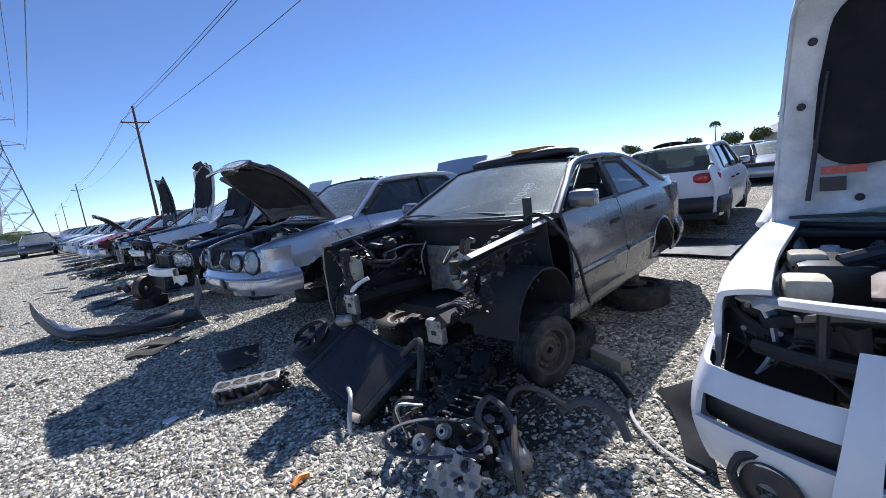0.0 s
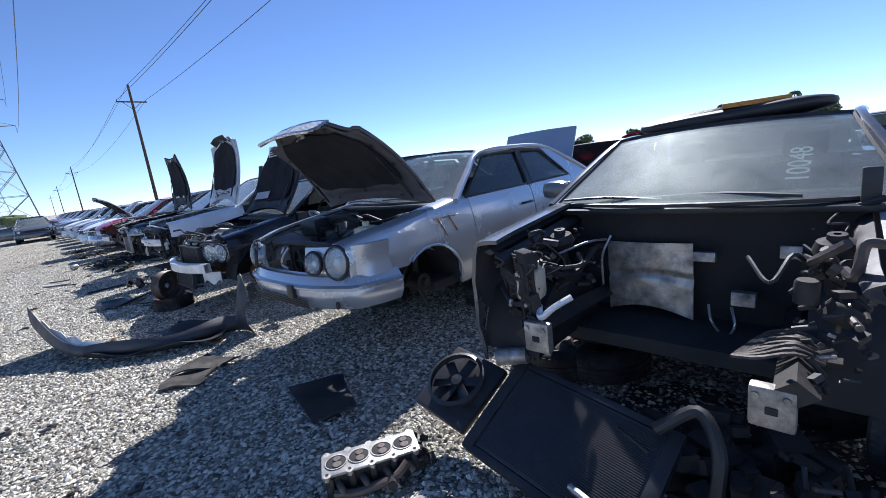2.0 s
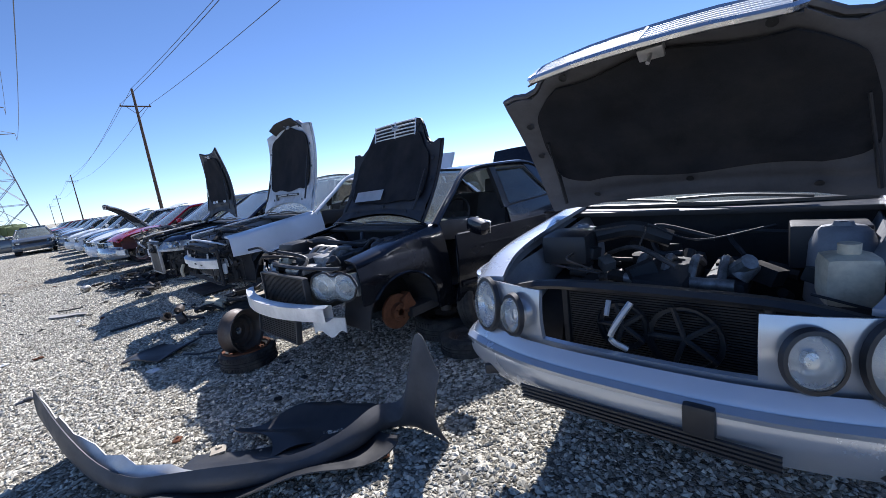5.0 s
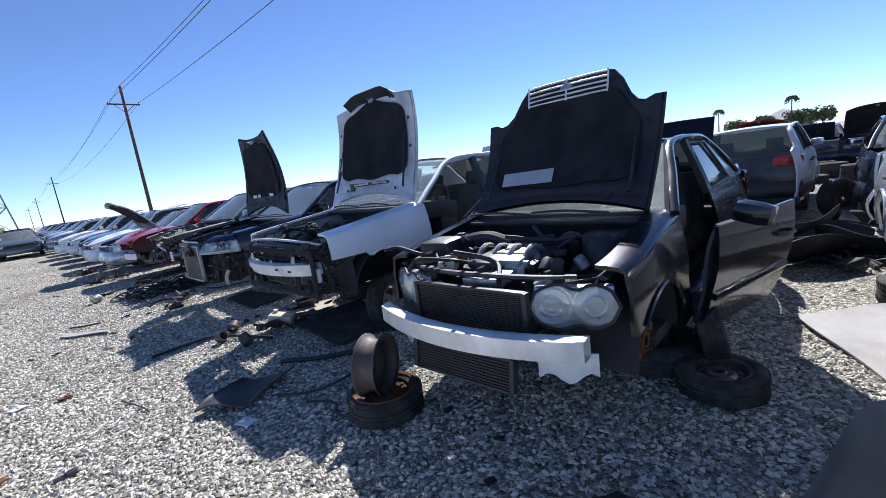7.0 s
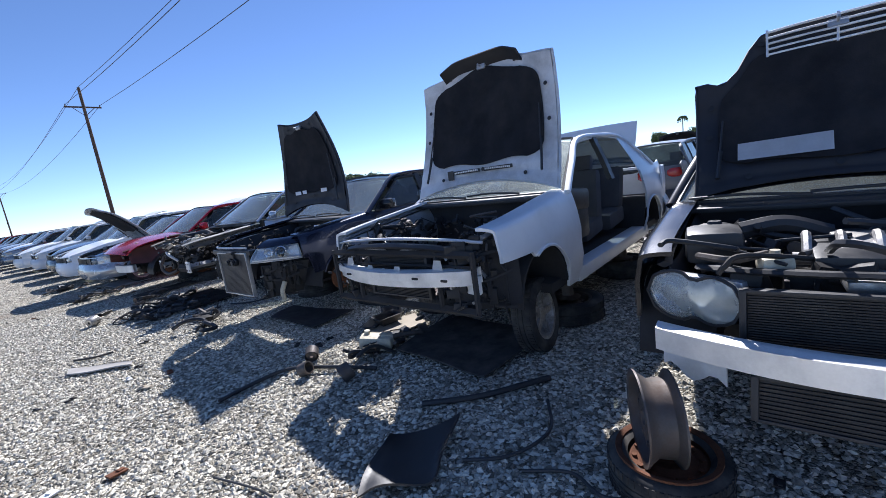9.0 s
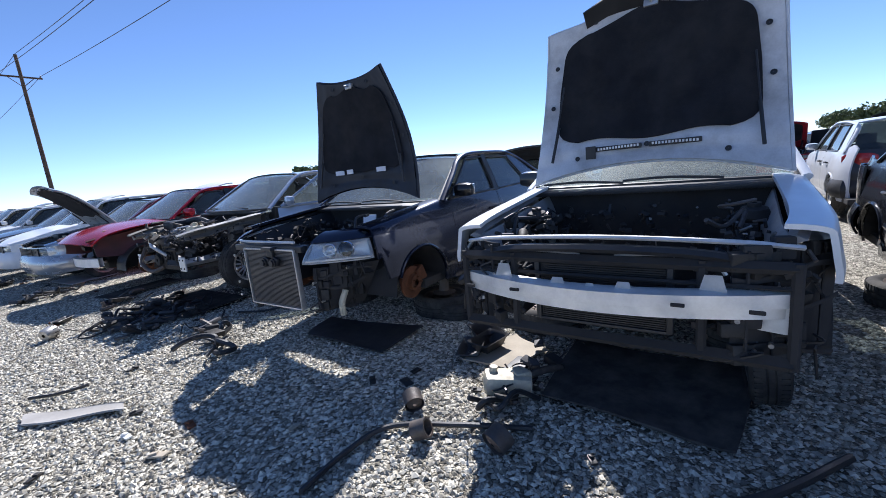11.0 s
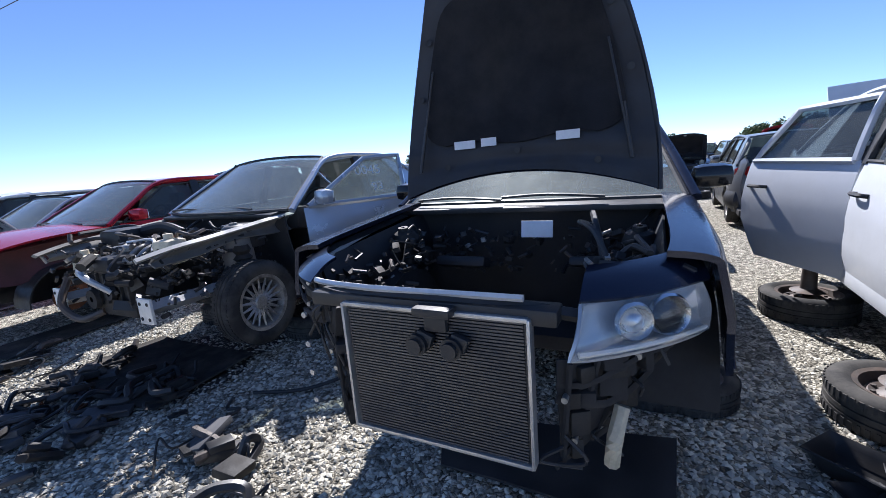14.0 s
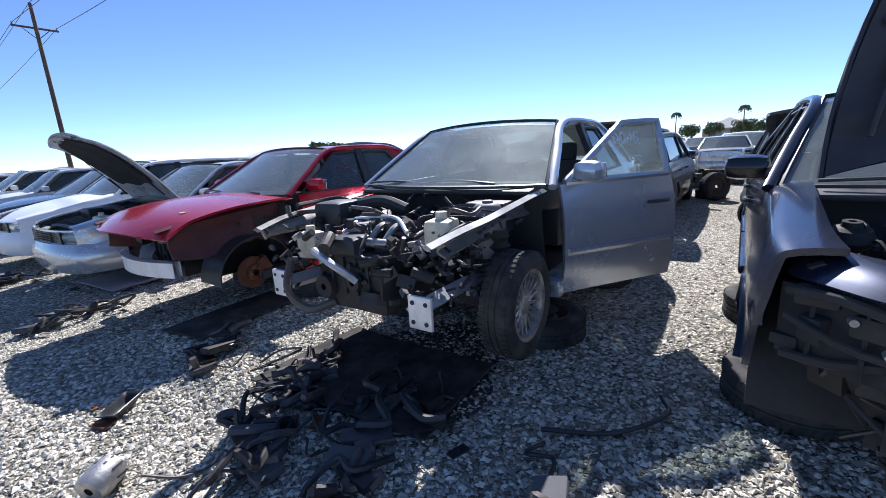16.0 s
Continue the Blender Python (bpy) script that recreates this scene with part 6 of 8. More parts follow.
grey_sedan()
silver_sedan()
black_sedan()
white_sedan()
blue_sedan()
stripped_sedan()
red_sedan()


# white hatchback beside the start
def white_hatch():
    s = Spec(L=4.15, W=1.74, H=1.46, fx=0.85, rx=3.35, cowl=1.22, roof_f=1.95, roof_r=3.3, back=3.75, d1=1.36, d2=2.5, d3=3.1, belt=0.96, hood_z=0.83, boot="hatch", chin=0.5, chin2=0.78, fs=0.22, nose=0.10)
    car = thing("car", "white hatchback with raised hood and torn front bumper", "car", (1.42, -0.44, 0.05), 0.0)
    body_sides(car, s, WHITE, paint="flat_paint", rub=False)
    cabin(car, s, M["fabric"])
    greenhouse(car, s, WHITE, paint="flat_paint")
    tail(car, s, WHITE, "flat_paint")
    engine_bay(car, s, (0.6, 0.6, 0.6), 61, n_hose=12, block=(0.78, 0.72))
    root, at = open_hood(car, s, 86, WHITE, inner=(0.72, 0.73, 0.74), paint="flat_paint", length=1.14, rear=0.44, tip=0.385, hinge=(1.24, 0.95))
    part("front_bumper", nose_strip(s, 0.28, 0.645, 0.5, 0.05, 0, 0.02, lambda u, v: 0.52 < v < 0.76 and abs(u - 0.5) < 0.36), M["flat_paint"], car, "white bumper hanging loose", colour=WHITE)
    part("bumper_grille", nose_strip(s, 0.44, 0.58, 0.42, 0.02, -0.012, 0.012), M["plastic"], car, "black slotted bumper insert")
    # bare front panel over the bumper
    part("slam_panel", tube(bmesh.new(), [(0.34, 0.74, 0.84), (0.22, 0.60, 0.865), (0.17, 0.3, 0.87), (0.16, 0, 0.87), (0.17, -0.3, 0.87), (0.22, -0.6, 0.865)], 0.035, 6, 4, 0.5), M["inner"], car, "pale bare slam panel", colour=(0.5, 0.51, 0.52))
    part("lower_rail", tube(bmesh.new(), [(0.30, 0.70, 0.68), (0.20, 0.5, 0.69), (0.16, 0, 0.69), (0.20, -0.5, 0.69)], 0.028, 6, 4), M["dark"], car)
    for y in (0.52, 0.2, -0.2):
        part("panel_strut", rod(bmesh.new(), (0.20, y, 0.70), (0.20, y, 0.86), 0.016, 6), M["plastic"], car)
    radiator(car, 0.30, -0.05, 0.66, 0.72, 0.30, True)
    b = sheet(bmesh.new(), lambda u, v: (lerp(0.30, 0.66, u), lerp(0.10, 0.42, v), 0.885 + 0.035 * math.sin(math.pi * u) ** 0.5 * math.sin(math.pi * v) ** 0.4), 10, 10, 0.012)
    intake = part("intake_cover", b, M["rim"], car, "grey ribbed intake cover")
    for k in range(9):
        y = lerp(0.15, 0.37, k / 8)
        part("rib", tube(bmesh.new(), [(0.36, y, 0.925), (0.48, y, 0.934), (0.60, y, 0.925)], 0.006, 5, 3), M["plastic"], intake)
    for pts, r in ((((0.62, 0.50, 0.92), (0.70, 0.35, 0.95), (0.74, 0.10, 0.94), (0.80, -0.1, 0.92)), 0.026), (((0.5, 0.05, 0.90), (0.62, -0.1, 0.93), (0.60, -0.3, 0.90)), 0.020)):
        part("hose", tube(bmesh.new(), pts, r, 9), M["plastic"], car)
    for c, size in (((0.42, 0.58, 0.87), (0.16, 0.13, 0.08)), ((0.70, 0.60, 0.90), (0.14, 0.12, 0.08))):
        b = bmesh.new()
        box(b, c, size, (0, 4, 12), 0.025)
        part("fluid_tank", b, M["cream"], car)
    b = lathe(bmesh.new(), [(0.03, 0.03), (0.05, 0.015), (0.07, 0.0), (0.085, 0.0), (0.085, 0.02)], pose(0.03, 0.62, 0.32, 0, -90, -16), 20)
    part("fog_lamp", b, M["rim"], car)
    part("fog_surround", tube(bmesh.new(), [(0.045, 0.62 + 0.11 * math.cos(k * math.pi / 5), 0.325 + 0.10 * math.sin(k * math.pi / 5)) for k in range(11)], 0.016, 6, 2), M["plastic"], car)
    for side in (-1, 1):
        carrier(car, s, side, 0.22, 0.5, 0.45, 0.80, 0.62, 0.80, 33 + side)
    b = sheet(bmesh.new(), lambda u, v: (-0.06 + 0.12 * v ** 2 - 0.03 * math.sin(3 * v), 0.38 + (0.06 + 0.05 * (1 - v)) * u + 0.02 * (1 - v), lerp(0.20, 0.80, v)), 5, 12, 0.012)
    part("loose_trim", b, M["flat_paint"], car, "white strip of torn bumper", colour=WHITE)
    b = bmesh.new()
    box(b, at(0.235, 0.84, 0.066), (0.004, 0.15, 0.035))
    part("warning_label", b, M["red_lens"], root, "red and black warning sticker")
    b = bmesh.new()
    box(b, at(0.18, 0.86, 0.066), (0.004, 0.09, 0.065))
    part("warning_label", b, M["plastic"], root, "black warning sticker")
    add_wheels(car, s, ("steel", "disc", "steel", "disc"))
    return car


white_hatch()

sedan = Spec(chin=0.5)
estate = Spec(chin=0.5, L=4.7, H=1.55, roof_r=4.1, back=4.5, boot="wagon", belt=1.0)
hatch = Spec(chin=0.5, L=4.2, W=1.76, H=1.50, rx=3.42, roof_f=1.95, roof_r=3.35, back=3.85, d1=1.36, d2=2.5, d3=3.15, belt=0.98, boot="hatch", tail_z=1.05)
PROTOS = [
    whole_car("silver sedan with its hood propped open", (0.5, 0.53, 0.56), sedan, 1, hood=46),
    whole_car("white estate car with missing wheels", WHITE, estate, 2, paint="flat_paint", wheels=("steel",) * 4, boot_open=True),
    whole_car("dark sedan with its boot lid raised", (0.03, 0.035, 0.05), sedan, 3, boot_open=True, wheels=("steel",) * 4),
    whole_car("white hatchback with red tail lamps", WHITE, hatch, 4, paint="flat_paint"),
]
FAR = [
    whole_car("silver sedan with its hood propped open", (0.5, 0.53, 0.56), sedan, 5, lamps=False, light=True),
    whole_car("white estate car with missing wheels", WHITE, estate, 6, paint="flat_paint", wheels=("steel",) * 4, lamps=False, light=True),
    whole_car("dark sedan with its boot lid raised", (0.03, 0.035, 0.05), sedan, 7, boot_open=True, wheels=("steel",) * 4, lamps=False, light=True),
    whole_car("white hatchback with red tail lamps", WHITE, hatch, 8, paint="flat_paint", lamps=False, light=True),
]
PAINTED = {"car_paint", "solid_paint", "underside_paint"}


def spread(proto, at, turn, colour=None, label=""):
    c = copy_thing(proto, pose(*at, 0, 0, turn))
    if colour:
        for o in c.children_recursive:
            if o.type == "MESH" and o.data.materials and o.data.materials[0].name in PAINTED:
                o.color = (*colour, 1)
    if label:
        c["label"] = label
    return c


for (i, x, y, turn, col, lab) in [
    (1, 1.2, 22.9, 2, (0.80, 0.81, 0.83), "white estate car parked in the row"),
    (2, 1.3, 25.5, 0, (0.10, 0.11, 0.12), "dark grey sedan parked in the row"),
    (3, 1.2, 28.2, -2, (0.62, 0.64, 0.67), "pale silver hatchback parked in the row"),
    (1, 1.0, 31.0, 1, (0.80, 0.81, 0.80), "white estate car parked in the row"),
    (2, 1.4, 33.8, 0, (0.45, 0.13, 0.04), "orange brown sedan parked in the row"),
    (2, 0.9, 36.5, 0, (0.30, 0.32, 0.34), "grey sedan parked in the row"),
    (3, 1.2, 39.3, 0, (0.75, 0.76, 0.78), "white hatchback parked in the row"),
    (1, 1.2, 42.2, 0, (0.2, 0.22, 0.25), "grey estate car parked in the row"),
    (2, 1.2, 45.0, 0, (0.6, 0.62, 0.64), "silver sedan parked in the row"),
    (3, 1.2, 48.0, 0, (0.05, 0.06, 0.08), "dark hatchback parked in the row"),
]:
    spread(PROTOS[i], (x, y, 0.0), turn, col, lab)


# ---- stands, loose parts, clutter ----
for x, y, h in ((2.75, 1.72, 0.39), (4.15, 1.62, 0.39), (2.55, 2.86, 0.39), (4.15, 2.86, 0.39),
                (3.35, 4.40, 0.41), (4.45, 4.4, 0.41), (2.75, 5.6, 0.41), (4.45, 5.65, 0.41),
                (2.62, 7.15, 0.37), (4.2, 7.2, 0.37), (2.62, 8.4, 0.37), (4.2, 8.4, 0.37),
                (2.95, 9.55, 0.47), (4.5, 9.5, 0.47), (2.86, 10.98, 0.47), (4.4, 11.0, 0.47),
                (2.85, 12.10, 0.41), (4.6, 12.1, 0.41), (2.80, 13.43, 0.41), (4.1, 13.48, 0.41),
                (3.0, 14.9, 0.42), (4.5, 14.9, 0.42), (3.0, 16.1, 0.42), (4.5, 16.1, 0.42),
                (2.9, 17.45, 0.34), (4.3, 17.5, 0.34), (2.9, 18.65, 0.34)):
    stands([(x, y, h)])


b = ribbon([(-0.16, 8.0), (-0.08, 7.5), (0.06, 7.08), (0.30, 6.74), (0.63, 6.48), (0.96, 6.36), (1.22, 6.38), (1.35, 6.28), (1.38, 6.12), (1.37, 5.95)], lambda u: 0.012, lambda u: 0.18 + 0.34 * max(0, 1 - u / 0.26) ** 1.3 + 0.44 * math.exp(-((u - 0.90) / 0.085) ** 2) + 0.16 * max(0, (u - 0.9) / 0.1) + 0.02 * math.sin(23 * u), lambda u: 0.20 * max(0, 0.7 - u))
skin = thing("bumper_cover", "torn grey bumper cover lying on gravel", "bumper")
part("cover", b, M["inner"], skin, colour=(0.07, 0.072, 0.08))
b = ribbon([(-0.135, 7.98), (-0.05, 7.52), (0.085, 7.11), (0.31, 6.78)], lambda u: 0.05, lambda u: 0.16 + 0.30 * max(0, 1 - u) ** 1.3 + 0.02 * math.sin(31 * u) + 0.012 * math.sin(67 * u), lambda u: 0.16 * (1 - u))
part("lining", b, M["white"], skin, "pale ragged inner lining")
b = ribbon([(0.20, 7.02), (0.42, 6.78), (0.70, 6.54), (1.0, 6.36), (1.16, 6.34)], lambda u: 0.012, lambda u: 0.11 + 0.03 * math.sin(14 * u), lambda u: 0.5)
part("inner_skin", b, M["plastic"], skin, "black plastic inner skin")


def floor_mat(pts, label, mat="mat", wave=0.018, name="floor_mat", cat="mat", z0=0.02, thick=0.012, colour=None):
    a, q, c, d = [Vector((*p, 0)) for p in pts]

    def f(u, v):
        p = a.lerp(q, u).lerp(d.lerp(c, u), v)
        p += 0.02 * Vector((math.sin(7 * v + 2), math.sin(6 * u), 0))
        p.z = z0 + wave * (0.5 + 0.5 * math.sin(5 * u + 3 * v)) + wave * 1.5 * max(0, abs(2 * u - 1) - 0.8)
        return p
    return solo(name, sheet(bmesh.new(), f, 14, 10, thick), M[mat], label, cat, colour=colour)


floor_mat([(0.40, 5.42), (0.66, 5.26), (0.86, 5.52), (0.52, 5.64)], "grey carpet car mat on gravel")
floor_mat([(0.52, 5.62), (0.86, 5.45), (1.02, 5.42), (0.86, 5.82)], "grey carpet car mat overlapping another", wave=0.025)
floor_mat([(1.02, 4.50), (0.92, 3.95), (1.18, 3.84), (1.38, 4.31)], "black rubber car mat on gravel", "plastic")
floor_mat([(0.29, 9.50), (0.60, 9.28), (1.05, 9.45), (0.72, 9.72)], "black curved plastic trim panel on gravel", "plastic", 0.05, "trim_panel", "panel")
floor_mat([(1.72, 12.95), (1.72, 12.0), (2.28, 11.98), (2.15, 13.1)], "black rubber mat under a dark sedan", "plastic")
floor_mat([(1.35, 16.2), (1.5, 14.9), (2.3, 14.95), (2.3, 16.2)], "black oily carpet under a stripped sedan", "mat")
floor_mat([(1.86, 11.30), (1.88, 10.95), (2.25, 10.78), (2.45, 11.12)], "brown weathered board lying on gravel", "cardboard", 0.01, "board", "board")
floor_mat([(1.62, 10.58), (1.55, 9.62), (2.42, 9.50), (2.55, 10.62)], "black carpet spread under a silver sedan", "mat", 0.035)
floor_mat([(3.76, 6.43), (2.77, 5.96), (3.28, 5.69), (4.28, 5.89)], "pale grey flat panel lying on gravel", "board", 0.02, "panel", "panel")
floor_mat([(6.2, 1.2), (6.3, 2.6), (7.6, 2.6), (7.5, 1.2)], "dark glass hatch lid lying on the ground", "plastic", 0.02, "hatch_lid", "car part")
floor_mat([(5.2, 3.6), (5.3, 4.4), (6.4, 4.5), (6.2, 3.7)], "dark carpet sheet on gravel behind a sedan", "mat", 0.03)
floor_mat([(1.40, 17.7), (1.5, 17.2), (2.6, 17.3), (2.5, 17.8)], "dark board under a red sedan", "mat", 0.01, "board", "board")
floor_mat([(1.5, 20.6), (1.6, 19.6), (2.4, 19.7), (2.3, 20.7)], "pale flat panel lying between cars", "board", 0.01, "panel", "panel")
floor_mat([(-0.10, 13.75), (-0.16, 13.60), (0.28, 13.10), (0.34, 13.22)], "long pale trim strip on gravel", "board", 0.01, "trim_strip", "trim")

# black under tray behind the bumper cover
b = sheet(bmesh.new(), lambda u, v: (lerp(0.66, 1.28, u) + 0.06 * math.sin(5 * v), lerp(6.72, 7.12, v) - 0.25 * u, 0.02 + 0.07 * v + 0.03 * math.sin(8 * u + 3 * v)), 18, 10, 0.008)
solo("under_tray", b, M["plastic"], "torn black plastic under tray on gravel", "car part")
# fender beside the white hatchback
b = sheet(bmesh.new(), lambda u, v: (lerp(2.46, 1.88, u) + 0.10 * math.sin(2.6 * u) * v, lerp(0.66, 0.42, u) + 0.20 * v * (1 - 0.3 * u), 0.12 * (1 - u) * (1 - v) + 0.03 + 0.03 * math.sin(9 * u) * (1 - v)), 16, 8, 0.008)
solo("fender_liner", b, M["felt"], "black wheel arch liner lying by a hatchback", "car part")
# added tube: its pale colour stands for the bright edge of the liner
b = bmesh.new()
tube(b, [(2.46, 0.96, 0.05), (2.28, 0.95, 0.03), (2.08, 0.84, 0.03), (1.92, 0.64, 0.03), (1.84, 0.46, 0.05)], 0.010, 7, 6, 0.5)
solo("trim_strip", b, M["board"], "pale tube along the edge of an arch liner", "trim")

# timber beam
b = bmesh.new()
box(b, (0, 0, 0.045), (0.09, 0.52, 0.09), (0, 0, 0), 0.008)
solo("timber_beam", b, M["cardboard"], "grey weathered timber beam on gravel", "beam", (2.75, 1.35, 0.0), (0, 0, -24))


# cylinder head
def cylinder_head(at, turn):
    h = thing("cylinder_head", "aluminium cylinder head lying on gravel", "engine part", at, turn)
    b = bmesh.new()
    box(b, (0, 0, 0.065), (0.45, 0.15, 0.12), (0, 0, 0), 0.012)
    for k in range(5):
        box(b, (lerp(-0.20, 0.20, k / 4), -0.08, 0.08), (0.03, 0.03, 0.09), (0, 0, 0), 0.008)
    part("casting", b, M["dark"], h)
    b = bmesh.new()
    box(b, (0, 0, 0.130), (0.47, 0.165, 0.014), (0, 0, 0), 0.004)
    for k in range(5):
        for y in (-0.078, 0.078):
            rod(b, (lerp(-0.21, 0.21, k / 4), y, 0.115), (lerp(-0.21, 0.21, k / 4), y, 0.1375), 0.018, 10)
    deck = part("deck", b, M["alu"], h, "bright machined deck")
    for k in range(4):
        x = lerp(-0.165, 0.165, k / 3)
        part("chamber", lathe(bmesh.new(), [(0.050, 0.0), (0.046, 0.0015), (0.001, 0.001)], pose(x, 0.0, 0.1375), 22), M["void"], deck)
        part("chamber_rim", lathe(bmesh.new(), [(0.053, 0.0), (0.053, 0.004), (0.048, 0.004), (0.048, 0.0)], pose(x, 0.0, 0.1375), 22), M["alu"], deck)
        for y, r in ((-0.020, 0.021), (0.022, 0.018)):
            part("valve", lathe(bmesh.new(), [(r, 0.0), (r, 0.004), (r * 0.7, 0.005), (0.001, 0.003)], pose(x + 0.004, y, 0.139), 16), M["rim"], deck)
    for k in range(5):
        part("bolt_hole", rod(bmesh.new(), (lerp(-0.21, 0.21, k / 4), -0.070, 0.130), (lerp(-0.21, 0.21, k / 4), -0.070, 0.1395), 0.008, 8), M["void"], deck)
    b = tube(bmesh.new(), [(-0.19, -0.10, 0.055), (-0.10, -0.125, 0.045), (0.02, -0.13, 0.055), (0.10, -0.13, 0.07), (0.16, -0.10, 0.10)], 0.021, 9)
    for k in range(4):
        x = lerp(-0.165, 0.165, k / 3)
        tube(b, [(x, -0.075, 0.085), (x + 0.01, -0.11, 0.08), (x + 0.02, -0.125, 0.06)], 0.016, 8)
    manifold = part("exhaust_manifold", b, M["rim"], h, "grey cast exhaust manifold")
    b = bmesh.new()
    plate(b, [(0.03, -0.165, 0.02), (0.11, -0.165, 0.03), (0.075, -0.160, 0.105)], 0.014)
    flange = part("flange", b, M["alu"], manifold)
    b = rod(bmesh.new(), (0.072, -0.16, 0.052), (0.072, -0.170, 0.052), 0.023, 16)
    part("port", b, M["void"], manifold)
    rng = random.Random(14)
    b = bmesh.new()
    for k in range(36):
        w = rng.uniform(0.010, 0.026)
        box(b, (rng.uniform(0.19, 0.30), rng.uniform(-0.10, 0.08), rng.uniform(0.02, 0.11)), (w, w * 1.4, w), (rng.uniform(-40, 40), rng.uniform(-40, 40), rng.uniform(0, 90)))
    tagged(part("end_fitting", b, M["dark"], h), kind="stuff")
    return h


cylinder_head((0.92, 3.28, 0.0), -28)


# radiator pack lying against the grey sedan's nose
def radiator_pack():
    r = thing("radiator_pack", "black radiator pack with hoses tilted on gravel", "radiator", (1.43, 2.48, 0.20), 0)
    r.matrix_basis = Matrix.Translation((1.43, 2.50, 0.22)) @ pose(0, 0, 0, 10, -28, -6)
    b = bmesh.new()
    box(b, (0, 0, 0), (0.46, 0.70, 0.03), (0, 0, 0), 0.006)
    core = part("core", b, M["fin"], r, smooth=False)
    b = bmesh.new()
    for k in range(44):
        box(b, (lerp(-0.215, 0.215, k / 43), 0, 0.018), (0.004, 0.66, 0.008))
    tagged(part("fin_pack", b, M["fin"], core, smooth=False), kind="stuff")
    b = bmesh.new()
    for y in (-0.37, 0.37):
        box(b, (0, y, 0), (0.5, 0.06, 0.06), (0, 0, 0), 0.012)
    for x in (-0.25, 0.25):
        box(b, (x, 0, -0.01), (0.035, 0.80, 0.06), (0, 0, 0), 0.008)
    part("shroud_frame", b, M["plastic"], r)
    b = tube(bmesh.new(), [(-0.16, -0.12, 0.05), (-0.20, -0.26, 0.11), (-0.30, -0.34, 0.06), (-0.36, -0.38, 0.0)], 0.015, 9)
    part("hose", b, M["steel"], r, "grey ribbed hose")
    b = tube(bmesh.new(), [(0.22, -0.30, 0.05), (0.32, -0.42, 0.14), (0.22, -0.52, 0.10), (0.10, -0.55, -0.02)], 0.026, 9)
    part("hose", b, M["plastic"], r)
    b = bmesh.new()
    lathe(b, [(0.15, 0.0), (0.16, 0.04), (0.14, 0.05)], pose(-0.02, 0.62, 0.03), 24)
    fan = part("cooling_fan", b, M["plastic"], r)
    for k in range(6):
        a = 2 * math.pi * k / 6
        b = bmesh.new()
        box(b, (-0.02 + 0.07 * math.cos(a), 0.62 + 0.07 * math.sin(a), 0.03), (0.14, 0.05, 0.012), (18, 0, math.degrees(a)), 0.003)
        part("blade", b, M["plastic"], fan)
    part("fan_hub", lathe(bmesh.new(), [(0.001, 0.03), (0.03, 0.028), (0.035, 0.0)], pose(-0.02, 0.62, 0.03), 16), M["plastic"], fan)
    b = bmesh.new()
    box(b, (-0.02, 0.62, -0.02), (0.40, 0.36, 0.05), (0, 0, 0), 0.02)
    part("fan_shroud", b, M["plastic"], r)
    b = bmesh.new()
    rod(b, (0.20, 0.50, 0.05), (0.28, 0.36, 0.06), 0.045, 14)
    part("fan_motor", b, M["alu"], r)
    b = bmesh.new()
    box(b, (-0.27, -0.34, 0.03), (0.05, 0.07, 0.04), (10, 0, 20), 0.012)
    part("bracket", b, M["cream"], r)
    return r


radiator_pack()


